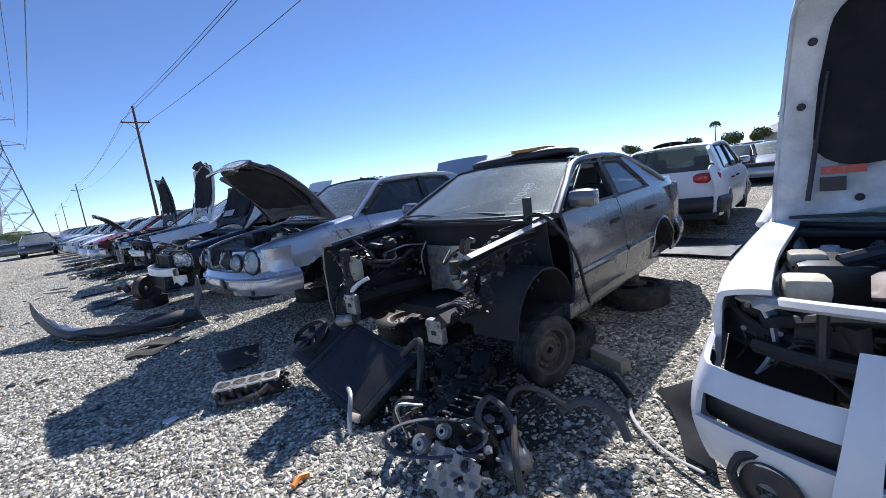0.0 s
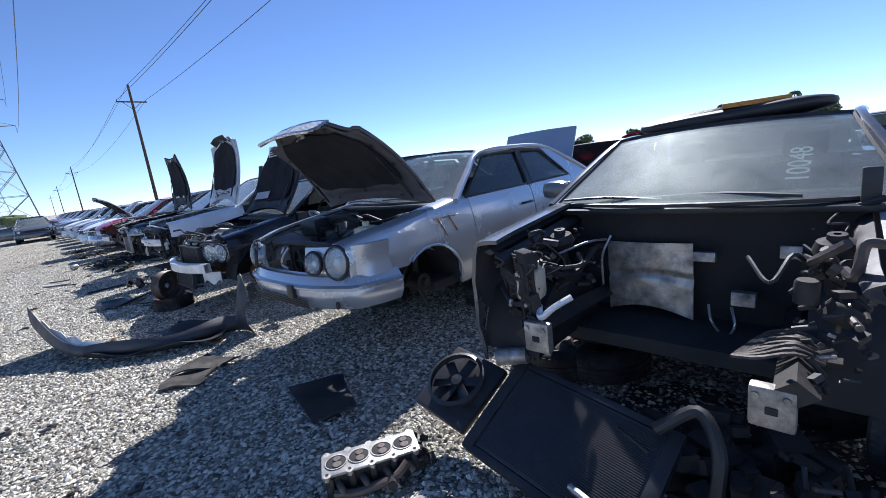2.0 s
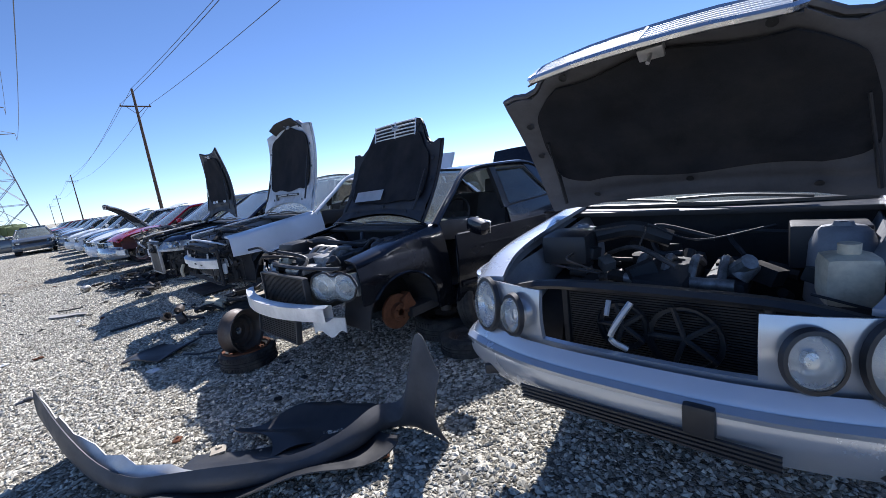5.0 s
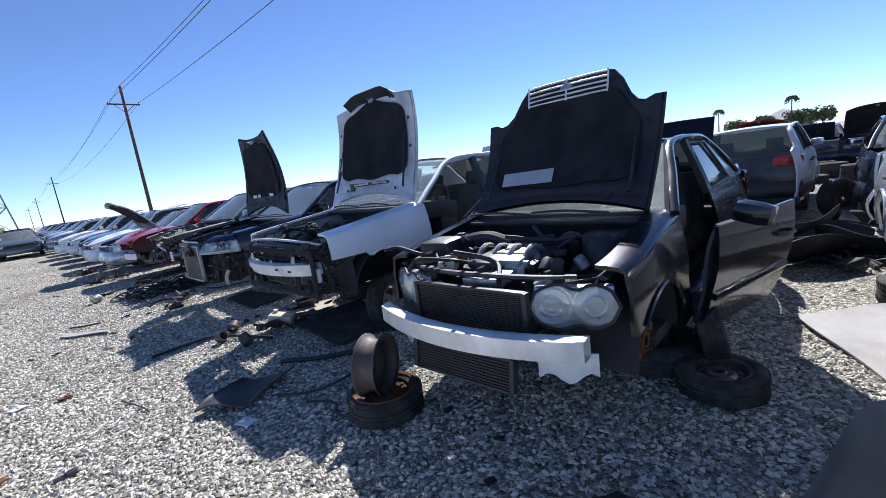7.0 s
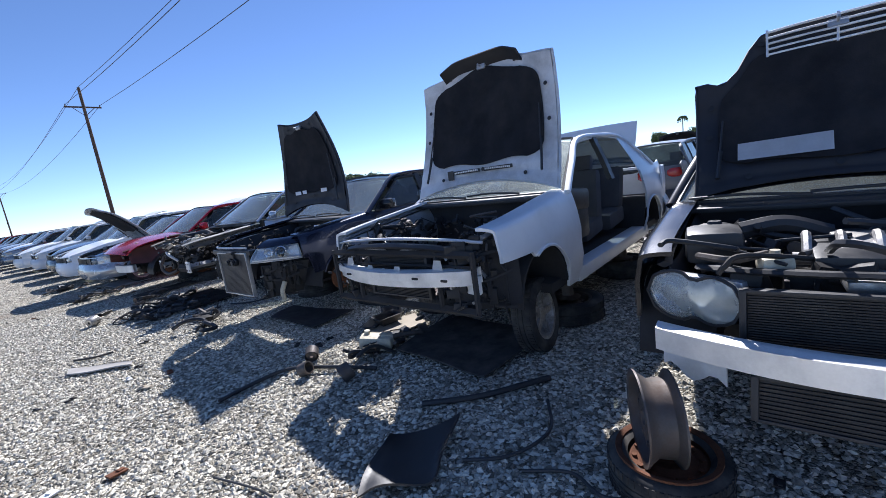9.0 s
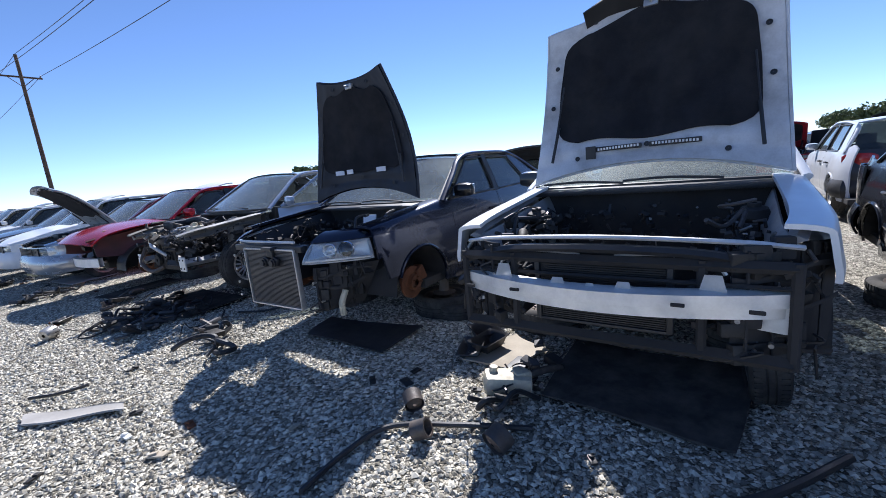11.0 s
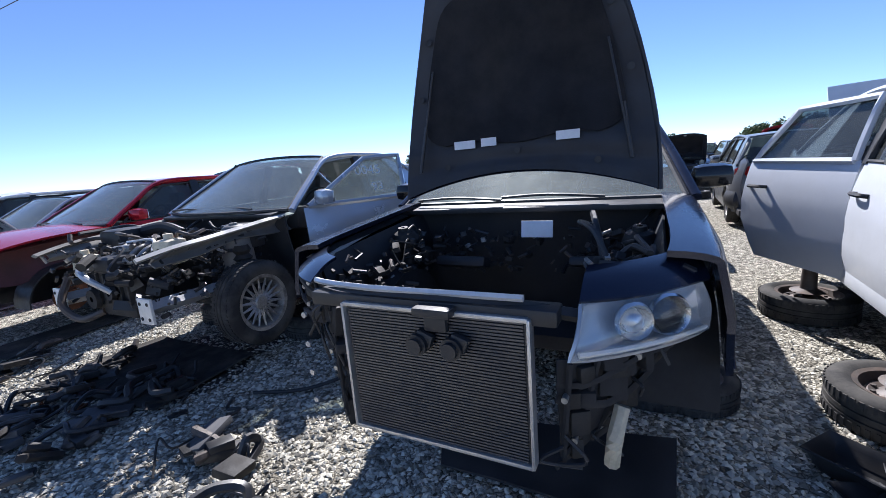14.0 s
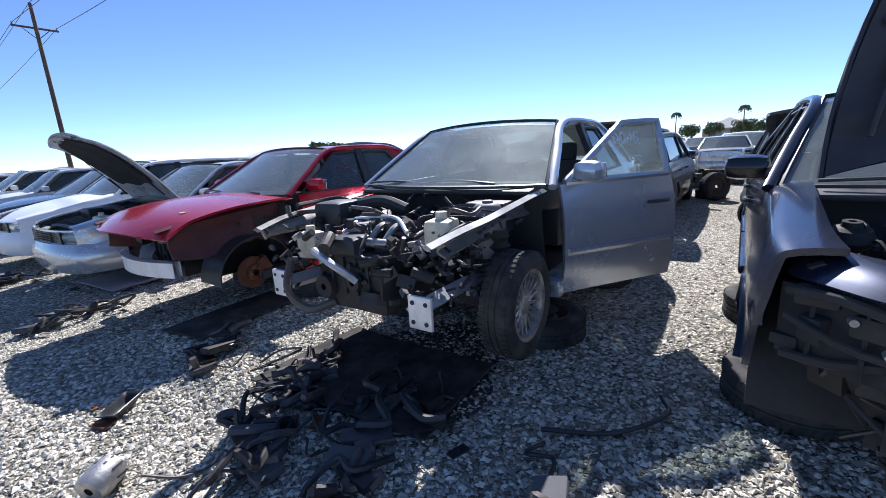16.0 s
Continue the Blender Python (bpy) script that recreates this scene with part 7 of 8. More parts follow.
# engine with timing belt pulled out onto the gravel
def loose_engine():
    e = thing("engine", "stripped engine with loose belt and pipes on gravel", "engine", (1.30, 1.40, 0.0), 0)
    rng = random.Random(8)
    b = bmesh.new()
    box(b, (0.14, 0.10, 0.13), (0.42, 0.34, 0.22), (4, -6, 12), 0.03)
    for k in range(7):
        box(b, (-0.02 + 0.06 * k, -0.05 + 0.02 * k, 0.15), (0.016, 0.30, 0.24), (4, -6, 12), 0.004)
    part("block", b, M["dark"], e)
    for k in range(4):
        b = lathe(bmesh.new(), [(0.052, -0.05), (0.052, 0.0), (0.043, 0.004), (0.040, -0.06), (0.001, -0.06)], pose(-0.02 + 0.11 * k, 0.08 + 0.03 * k, 0.255, 6, -8, 0), 18)
        part("cylinder_bore", b, M["dark"], e)

    def cast(u, v):
        p = Vector((-0.24 + 0.10 * v, lerp(-0.28, 0.02, u), 0.05 + 0.17 * v))
        return p + Vector((-0.03, 0, 0.015)) * (1 if (int(u * 5.99) + int(v * 3.99)) % 2 else 0.2)
    cover = part("front_cover", sheet(bmesh.new(), cast, 22, 14, 0.012, lambda u, v: (u - 0.3) ** 2 + (v - 0.5) ** 2 * 0.5 < 0.012 or (u - 0.75) ** 2 + (v - 0.6) ** 2 * 0.5 < 0.006), M["board"], e, "pale cast timing cover")
    for y, z in ((-0.26, 0.08), (-0.26, 0.18), (-0.12, 0.21), (0.0, 0.19), (0.0, 0.08)):
        part("bolt", rod(bmesh.new(), (-0.24, y, z), (-0.28, y, z + 0.01), 0.012, 8), M["steel"], cover)
    for c, r in (((-0.20, 0.06, 0.22), 0.045), ((-0.12, -0.02, 0.27), 0.035)):
        b = lathe(bmesh.new(), [(0.012, 0.02), (r * 0.6, 0.02), (r * 0.65, 0.008), (r * 0.9, 0.012), (r, 0.015), (r, -0.02), (r * 0.7, -0.02)], pose(*c, 0, -60, 10), 18)
        part("pulley", b, M["alu"], e)
    ring = [(-0.18 + 0.16 * math.cos(a) + 0.02 * math.sin(a), -0.02 - 0.17 * math.cos(a) + 0.07 * math.sin(a), 0.27 + 0.06 * math.sin(a)) for a in [2 * math.pi * k / 16 for k in range(17)]]
    belt = part("timing_belt", tube(bmesh.new(), ring, 0.014, 5, 4, 0.35), M["fabric"], e)
    # alternator with cooling fins
    m = pose(0.07, -0.28, 0.13, 0, 62, 55)
    alt = part("alternator", lathe(bmesh.new(), [(0.02, -0.075), (0.06, -0.07), (0.075, -0.045), (0.075, 0.045), (0.06, 0.07), (0.02, 0.075)], m, 22), M["alu"], e)
    for k in range(14):
        a = 2 * math.pi * k / 14
        b = bmesh.new()
        box(b, (0.07 * math.cos(a), 0.07 * math.sin(a), 0.03), (0.018, 0.008, 0.06), (0, 0, math.degrees(a)))
        bmesh.ops.transform(b, matrix=m, verts=b.verts)
        part("fin", b, M["dark"], alt)
    for pts, r, mat in ((((0.05, -0.20, 0.16), (0.02, -0.12, 0.30), (0.14, -0.10, 0.34), (0.12, -0.24, 0.28), (0.0, -0.34, 0.20), (-0.06, -0.40, 0.08)), 0.018, "rim"),
                        (((0.16, -0.16, 0.16), (0.30, -0.12, 0.30), (0.40, -0.22, 0.30), (0.48, -0.36, 0.18)), 0.016, "rim"),
                        (((0.46, -0.30, 0.18), (0.52, -0.42, 0.24), (0.56, -0.55, 0.18), (0.54, -0.62, 0.08)), 0.024, "fabric"),
                        (((0.1, 0.25, 0.2), (-0.05, 0.36, 0.28), (-0.08, 0.42, 0.16), (0.02, 0.46, 0.06)), 0.022, "plastic"),
                        (((-0.1, 0.30, 0.10), (-0.16, 0.28, 0.32), (-0.05, 0.2, 0.3)), 0.008, "steel"),
                        (((0.3, 0.1, 0.2), (0.4, 0.0, 0.3), (0.5, 0.1, 0.2)), 0.012, "plastic")):
        part("pipe", tube(bmesh.new(), pts, r, 8, 6), M[mat], e)
    for mat, n, x0, x1, y0, y1 in (("dark", 120, -0.18, 0.50, -0.25, 0.42), ("plastic", 90, -0.18, 0.50, -0.25, 0.42), ("alu", 26, -0.22, 0.16, -0.30, 0.06), ("copper", 40, -0.1, 0.5, -0.2, 0.4)):
        b = bmesh.new()
        for k in range(n):
            c = Vector((rng.uniform(x0, x1), rng.uniform(y0, y1), rng.uniform(0.05, 0.29)))
            w = rng.uniform(0.010, 0.030)
            if rng.random() < 0.5:
                box(b, c, (w * rng.uniform(0.6, 2.4), w * rng.uniform(0.6, 2), w), (rng.uniform(-30, 30), rng.uniform(-30, 30), rng.uniform(0, 90)))
            else:
                d = Vector((rng.gauss(0, 1), rng.gauss(0, 1), rng.gauss(0, 0.7))).normalized() * w * 1.5
                rod(b, c - d, c + d, w * 0.4, 9)
        tagged(part("engine_fitting", b, M[mat], e), kind="stuff")
    return e


loose_engine()
b = bmesh.new()
rng = random.Random(3)
for k in range(60):
    w = rng.uniform(0.04, 0.13)
    box(b, (rng.uniform(-0.25, 0.25), rng.uniform(-0.35, 0.35), rng.uniform(0.04, 0.24)), (w * rng.uniform(0.6, 1.6), w, w * rng.uniform(0.4, 1)), (rng.uniform(-25, 25), rng.uniform(-25, 25), rng.uniform(0, 90)), 0.008)
solo("scrap_heap", b, M["dark"], "oily heap of dark gearbox scraps on the ground", "scrap", (1.75, 2.0, 0.0), kind="stuff")

# oil soaked ground under the stripped noses
M["oil"] = material("oil_soaked_gravel", (0.045, 0.042, 0.038), 0.6, 0, 0.6, 5, 46, 0.9, (0.10, 0.09, 0.075), 0.6)
for x, y, rx, ry, sd in ((1.85, 1.95, 0.75, 0.80, 1), (2.1, 15.4, 0.7, 0.6, 3)):
    b = bmesh.new()
    vs = []
    for k in range(60):
        a = 2 * math.pi * k / 60
        r = 1 + 0.30 * noise.noise(Vector((math.cos(a) * 1.6, math.sin(a) * 1.6, sd * 3.1))) + 0.10 * noise.noise(Vector((math.cos(a) * 7, math.sin(a) * 7, sd)))
        vs.append(b.verts.new((x + rx * r * math.cos(a), y + ry * r * math.sin(a), 0.006)))
    b.faces.new(vs)
    tagged(solo("oil_stain", b, M["oil"], "oil soaked dark patch of gravel", "oil stain", kind="structure"), kind="structure")

# rims and tyres lying about
w1 = loose_wheel((1.15, 8.36, 0.08), "steel", (0, 0, 20), "rusty wheel lying flat on gravel", rusty=True)
w1.matrix_basis = w1.matrix_basis @ Matrix.Scale(0.8, 4)
for c in w1.children:
    c.matrix_basis = Matrix.Diagonal((1.24, 1.24, 1.32, 1)) if c.name.startswith("rim") else Matrix.Diagonal((0.98, 0.98, 1.0, 1))
w5 = loose_wheel((1.15, 8.40, 0.312), "steel", (0, 90, 117), "bare rusty rim standing on a wheel", bare=True)
w5.matrix_basis = w5.matrix_basis @ Matrix.Diagonal((0.97, 0.97, 0.86, 1))
w3 = loose_wheel((2.40, 6.70, 0.075), "steel", (0, 0, 50))
w3.matrix_basis = w3.matrix_basis @ Matrix.Scale(0.76, 4)
w2 = loose_wheel((2.66, 6.80, 0.30), "steel", (78, 0, 15), "narrow spare wheel leaning beside a sedan")
w2.matrix_basis = w2.matrix_basis @ Matrix.Scale(0.72, 4)
loose_wheel((2.42, 3.12, 0.10), "steel", (0, 0, 10))
w4 = loose_wheel((2.80, 11.90, 0.075), "steel", (0, 0, 35))
w4.matrix_basis = w4.matrix_basis @ Matrix.Scale(0.76, 4)
loose_wheel((8.9, 3.55, 0.32), "steel", (90, 0, 30), "wheel with steel rim standing on a tyre")
loose_wheel((8.9, 3.5, 0.10), "steel", (0, 0, 0))
loose_wheel((11.6, 7.2, 0.32), "steel", (90, 0, -50), "wheel standing upright on gravel")
loose_wheel((11.4, 14.3, 0.32), "steel", (90, 0, -50), "wheel standing upright on gravel")
loose_wheel((11.9, 14.4, 0.10), "steel", (0, 0, 0))
loose_wheel((8.4, 0.55, 0.10), "steel", (0, 0, 0))
loose_wheel((8.4, 0.5, 0.31), "steel", (0, 0, 40), "worn tyre stacked on another tyre")

# roof load of the grey sedan
def roof_tray():
    def f(u, v):
        a, t = 2 * math.pi * u, math.pi * (v - 0.5)
        c, d = math.cos(t), math.sin(t)
        k = 1 + 0.05 * math.sin(3 * a + 1)
        return (0.24 * k * math.copysign(abs(math.cos(a)) ** 0.6, math.cos(a)) * abs(c) ** 0.4, 0.52 * k * math.copysign(abs(math.sin(a)) ** 0.6, math.sin(a)) * abs(c) ** 0.4,
                0.045 * math.copysign(abs(d) ** 0.6, d) + 0.05 + 0.015 * math.sin(2 * a))
    return sheet(bmesh.new(), f, 40, 14)


solo("boot_liner", roof_tray(), M["plastic"], "black rubber boot liner lying on a car roof", "boot liner", (3.42, 2.30, 1.515), (0, -2, 4))
b = bmesh.new()
box(b, (0, 0, 0.015), (0.22, 0.34, 0.03), (0, 0, 12), 0.006)
solo("wood_offcut", b, M["ochre"], "orange brown wooden offcut on a car roof", "wood", (3.36, 2.15, 1.605))


# pieces on the ground by the white sedan
def black_tray(at, turn, size=(0.34, 0.18, 0.06)):
    b = bmesh.new()

    def f(u, v):
        t, q = 2 * u - 1, 2 * v - 1
        r = max(abs(t), abs(q))
        return (size[0] / 2 * t, size[1] / 2 * q, 0.012 + size[2] * min(1, max(0, (r - 0.6) * 3.2)))
    sheet(b, f, 14, 12, 0.006)
    return solo("plastic_tray", b, M["plastic"], "black plastic tray on gravel", "tray", at, (0, 0, turn))


black_tray((2.05, 11.32, 0.0), 20)
black_tray((2.12, 11.20, 0.03), -10, (0.30, 0.20, 0.09))
black_tray((2.32, 11.34, 0.0), 50, (0.28, 0.22, 0.10))
black_tray((2.50, 3.36, 0.0), 30, (0.32, 0.22, 0.07))
black_tray((0.79, 16.61, 0.0), 40, (0.26, 0.10, 0.05))
b = bmesh.new()
box(b, (0, 0, 0.075), (0.17, 0.30, 0.13), (0, 0, 0), 0.045)
box(b, (0.03, -0.08, 0.10), (0.14, 0.12, 0.10), (0, 8, 20), 0.03)
rod(b, (0.02, 0.09, 0.12), (0.02, 0.09, 0.17), 0.026, 12)
solo("washer_tank", b, M["cream"], "dirty yellowed plastic fluid tank on a board", "tank", (1.60, 10.80, 0.03), (8, 0, 35))
for at, r, turn in (((1.0, 11.07, 0.0), 0.055, 20), ((1.07, 10.62, 0.0), 0.07, 70), ((1.20, 11.22, 0.0), 0.06, 140)):
    b = lathe(bmesh.new(), [(r, 0.0), (r, 0.09), (r * 0.8, 0.09), (r * 0.8, 0.01), (0.012, 0.0)], pose(0, 0, r, 70, 0, 0), 20)
    solo("lamp_housing", b, M["rim"], "small round metal lamp housing on gravel", "car part", at, (0, 0, turn))


def cable(pts, r=0.014, mat="plastic", label="black rubber hose lying on gravel", name="hose", cat="hose"):
    return solo(name, tube(bmesh.new(), [(x, y, r + 0.012 + z) for x, y, z in pts], r, 7, 8), M[mat], label, cat)


cable([(0.42, 11.30, 0), (0.70, 11.32, 0), (0.98, 11.25, 0.01), (1.15, 10.92, 0.02), (1.34, 10.52, 0)], 0.016)
cable([(0.88, 8.95, 0), (0.98, 8.74, 0), (0.90, 8.55, 0.01), (1.05, 8.35, 0)], 0.009)
cable([(0.8, 9.25, 0), (0.95, 9.05, 0), (1.2, 8.95, 0.02), (1.5, 9.1, 0)], 0.010)
cable([(1.1, 9.8, 0), (1.35, 9.5, 0.0), (1.75, 9.2, 0)], 0.02)
cable([(1.9, 14.45, 0), (2.05, 14.15, 0), (2.3, 13.95, 0.02), (2.5, 14.0, 0)], 0.012)
cable([(1.45, 16.35, 0), (1.5, 16.1, 0.12), (1.6, 15.95, 0.2), (1.62, 16.25, 0.1), (1.55, 16.4, 0)], 0.008)
cable([(2.95, 4.10, 0), (2.85, 3.80, 0.02), (2.60, 3.55, 0.03), (2.40, 3.45, 0)], 0.018, "white", "pale bent trim strip on gravel", "trim_strip", "trim")
cable([(1.95, 2.15, 0.0), (2.2, 1.75, 0.06), (2.4, 1.45, 0.1), (2.45, 1.15, 0.04), (2.3, 0.95, 0)], 0.024)
cable([(0.32, 13.9, 0), (0.15, 13.95, 0), (0.0, 14.1, 0)], 0.012)
cable([(0.02, 10.4, 0), (0.1, 10.1, 0), (0.12, 9.95, 0)], 0.006)


def harness(at, turn, n, seed, spread_x, spread_y, label):
    """A heap of wiring and torn trim."""
    h = thing("wiring_heap", label, "wiring", at, turn)
    rng = random.Random(seed)
    for k in range(n):
        p = Vector((rng.uniform(-spread_x, spread_x), rng.uniform(-spread_y, spread_y) * 0.6, 0.03))
        pts = [p]
        for q in range(4):
            p = p + Vector((rng.uniform(-0.18, 0.18), rng.uniform(-0.14, 0.14), 0))
            p.z = rng.uniform(0.025, 0.14)
            pts.append(p.copy())
        part("cable", tube(bmesh.new(), pts, rng.choice((0.006, 0.010, 0.016, 0.024)), 6, 5), M[rng.choice(("plastic", "plastic", "copper", "dark"))], h)
    for k in range(n // 2):
        b = bmesh.new()
        box(b, (rng.uniform(-spread_x, spread_x), rng.uniform(-spread_y, spread_y) * 0.7, rng.uniform(0.03, 0.10)), (rng.uniform(0.08, 0.30), rng.uniform(0.05, 0.14), rng.uniform(0.02, 0.06)), (rng.uniform(-15, 15), rng.uniform(-15, 15), rng.uniform(0, 180)), 0.008)
        part("trim_piece", b, M[rng.choice(("plastic", "plastic", "dark", "fabric"))], h)
    return h


harness((1.35, 15.75, 0.0), 32, 22, 5, 0.55, 0.20, "heap of black wiring and torn trim on gravel")
harness((1.70, 15.05, 0.0), 60, 9, 6, 0.22, 0.15, "small heap of brown and black trim")
harness((1.55, 16.9, 0.0), 20, 8, 7, 0.3, 0.15, "scraps of black trim and wire on gravel")
harness((1.9, 10.75, 0.0), 10, 10, 9, 0.45, 0.2, "scraps of trim and wire under a sedan")
harness((1.35, 13.9, 0.0), 70, 10, 21, 0.45, 0.15, "scraps of black trim beside a sedan")
harness((1.2, 15.1, 0.0), 30, 10, 12, 0.4, 0.12, "scraps of black plastic on gravel")
harness((5.9, 6.3, 0.0), 40, 16, 13, 0.7, 0.4, "heap of black bumper scraps behind cars")
harness((6.6, 9.6, 0.0), 10, 12, 14, 0.6, 0.4, "heap of dark scraps behind cars")
harness((1.1, 18.9, 0.0), 10, 10, 15, 0.4, 0.2, "scraps of plastic in front of the row")
harness((1.0, 21.6, 0.0), 10, 8, 16, 0.4, 0.2, "scraps of plastic in front of the row")
b = ribbon([(5.2, 6.75), (5.5, 6.4), (6.0, 6.2), (6.6, 6.15), (6.9, 6.3)], lambda u: 0.012, lambda u: 0.28 + 0.1 * math.sin(8 * u), lambda u: 0.3)
solo("bumper_cover", b, M["plastic"], "black bumper cover lying behind cars", "bumper")

# pile of torn black bumpers behind the black sedan
rng = random.Random(91)
for k in range(9):
    x0, y0, a, n = rng.uniform(5.9, 6.6), rng.uniform(5.75, 7.2), rng.uniform(0, 6.3), rng.uniform(0.5, 0.9)
    path = [(x0 + n * (q - 1.5) * 0.5 * math.cos(a) - 0.18 * (q - 1.5) ** 2 * math.sin(a) * 0.5, y0 + n * (q - 1.5) * 0.5 * math.sin(a) + 0.18 * (q - 1.5) ** 2 * math.cos(a) * 0.5) for q in range(4)]
    up, lift = rng.uniform(0.14, 0.30), rng.uniform(0, 0.26) if k > 3 else 0.0
    b = ribbon(path, lambda u: 0.012 + lift * u, lambda u: 0.012 + lift * u + up + 0.05 * math.sin(7 * u), lambda u: 0.25)
    solo("bumper_cover", b, M[rng.choice(("plastic", "plastic", "rubber"))], "torn black bumper skin in a heap behind cars", "bumper", group="heap of torn bumpers")
harness((6.3, 6.1, 0.05), 80, 14, 17, 0.5, 0.4, "tangle of black trim on a heap of bumpers")
loose_wheel((8.6, 6.2, 0.30), "steel", (80, 0, -40), "black tyre leaning behind an estate car")
loose_wheel((8.3, 5.9, 0.10), "steel", (0, 0, 0))

# alternator
a = thing("alternator", "aluminium alternator lying on gravel", "engine part", (0.52, 15.92, 0.0), 30)
b = lathe(bmesh.new(), [(0.02, -0.07), (0.06, -0.07), (0.07, -0.04), (0.07, 0.04), (0.06, 0.07), (0.02, 0.07)], pose(0, 0, 0.08, 0, 80, 0), 20)
part("casing", b, M["alu"], a)
for k in range(10):
    t = 2 * math.pi * k / 10
    b = bmesh.new()
    box(b, (0.03, 0.068 * math.cos(t), 0.08 + 0.068 * math.sin(t)), (0.05, 0.012, 0.008), (math.degrees(t), 0, 0))
    part("fin", b, M["dark"], a)
b = lathe(bmesh.new(), [(0.01, 0.0), (0.03, 0.0), (0.03, 0.03), (0.01, 0.03)], pose(0.07, 0, 0.08, 0, 90, 0), 14)
part("pulley", b, M["steel"], a)

# slatted vent and plate frame
v = thing("vent_slats", "three pale metal slats lying on gravel", "vent", (2.02, 3.38, 0.0), 60)
for k in range(3):
    b = bmesh.new()
    box(b, (0, 0.045 * k, 0.015), (0.26, 0.028, 0.018), (0, 0, 3 * k), 0.004)
    part("slat", b, M["bar"], v)
f2 = thing("plate_frame", "black number plate frame on gravel", "plate frame", (2.23, 3.18, 0.0), 35)
b = bmesh.new()
for y in (-0.07, 0.07):
    box(b, (0, y, 0.012), (0.32, 0.02, 0.014), (0, 0, 0), 0.003)
for x in (-0.16, 0.16):
    box(b, (x, 0, 0.012), (0.02, 0.16, 0.014), (0, 0, 0), 0.003)
part("frame", b, M["plastic"], f2)
b = bmesh.new()
box(b, (0, 0, 0.008), (0.30, 0.12, 0.004))
part("plate", b, M["white"], f2)

# small scraps
rng = random.Random(77)
for k in range(70):
    x, y = rng.uniform(-0.9, 1.9), rng.uniform(1.2, 22)
    b = bmesh.new()
    s1 = rng.uniform(0.03, 0.12)
    box(b, (0, 0, 0.010), (s1, s1 * rng.uniform(0.3, 0.9), 0.012), (0, 0, 0), 0.003)
    box(b, (s1 * 0.2, 0, 0.018), (s1 * 0.4, s1 * 0.3, 0.014), (8, 4, 20), 0.003)
    solo("scrap", b, M[rng.choice(("plastic", "plastic", "dark", "rust", "white", "cardboard"))], "small scrap of broken car trim", "scrap", (x, y, 0.006), (rng.uniform(-5, 5), rng.uniform(-5, 5), rng.uniform(0, 180)), group="scraps on the gravel")
b = bmesh.new()
tube(b, [(0, 0, 0.02), (0.05, 0.01, 0.03), (0.1, -0.01, 0.02)], 0.014, 7)
solo("clip", b, M["orange"], "orange plastic clip on gravel", "clip", (0.66, 1.98, 0.005), (0, 0, 20))
b = bmesh.new()
box(b, (0, 0, 0.012), (0.09, 0.06, 0.012), (0, 0, 0), 0.003)
solo("litter", b, M["paper"], "pale blue paper scrap on gravel", "litter", (0.42, 3.42, 0.006), (0, 0, 20))


# ---- rest of the yard ----
PROTOS[0].matrix_basis = pose(1.3, 20.6, 0.0, 0, 0, 2)
PROTOS[1].matrix_basis = pose(12.5, 15.65, 0.0, 0, 0, 180)
for o in PROTOS[1].children_recursive:
    if o.type == "MESH" and o.data.materials[0].name in PAINTED:
        o.color = (0.02, 0.022, 0.028, 1)
PROTOS[1]["label"] = "black estate car standing tail to tail with the row"
PROTOS[2].matrix_basis = pose(11.9, 5.05, 0.06, 0, 0, 179)
for o in PROTOS[3].children:
    if o.name.split(".")[0] == "rear_bumper":
        o.data.materials[0] = M["plastic"]
PROTOS[3].matrix_basis = pose(12.0, 2.78, 0.08, 0, 0, 184)
TONES = [((0.80, 0.81, 0.83), "white"), ((0.50, 0.53, 0.57), "silver"), ((0.03, 0.035, 0.05), "dark blue"), ((0.14, 0.145, 0.155), "grey"), ((0.40, 0.02, 0.03), "red"), ((0.02, 0.02, 0.024), "black"), ((0.55, 0.56, 0.55), "pale grey"), ((0.05, 0.10, 0.20), "blue"), ((0.03, 0.03, 0.035), "black"), ((0.08, 0.085, 0.09), "dark grey"), ((0.05, 0.02, 0.02), "maroon")]
KINDS = ("sedan", "estate car", "sedan", "hatchback")
rng = random.Random(21)


def yard_car(x, y, turn, where, kinds=(0, 1, 2, 3), pool=None):
    i = rng.choice(kinds)
    tone, word = rng.choice(TONES)
    return spread((pool or FAR)[i], (x + rng.uniform(-0.25, 0.25), y + rng.uniform(-0.2, 0.2), 0.0), turn + rng.uniform(-4, 4), tone, f"{word} {KINDS[i]} with dusty paint, {where}")


spread(PROTOS[1], (12.5, 12.85, 0.0), 180, (0.05, 0.052, 0.058), "dark grey estate car standing tail to tail with the row")
hatch_car = spread(PROTOS[3], (12.3, 7.45, 0.10), 180, (0.60, 0.62, 0.65), "silver hatchback with red tail lamps and black bumper")
for o in hatch_car.children:
    if o.name.split(".")[0] in ("tailgate", "tail_panel"):
        o.color = (0.02, 0.021, 0.024, 1)
spread(PROTOS[3], (12.4, 10.1, 0.05), 179, (0.10, 0.105, 0.115), "dark grey hatchback standing tail to tail with the row")
for k in range(11):
    yard_car(12.0, 18.2 + 2.75 * k, 180, "in the second row", pool=PROTOS if k < 2 else FAR)
for k in range(3):
    yard_car(12.0, -0.8 - 3.0 * k, 180, "in the second row")
spread(PROTOS[0], (17.8, 8.3, 0.0), 0, (0.42, 0.012, 0.025), "red sedan with its hood raised across the lane")
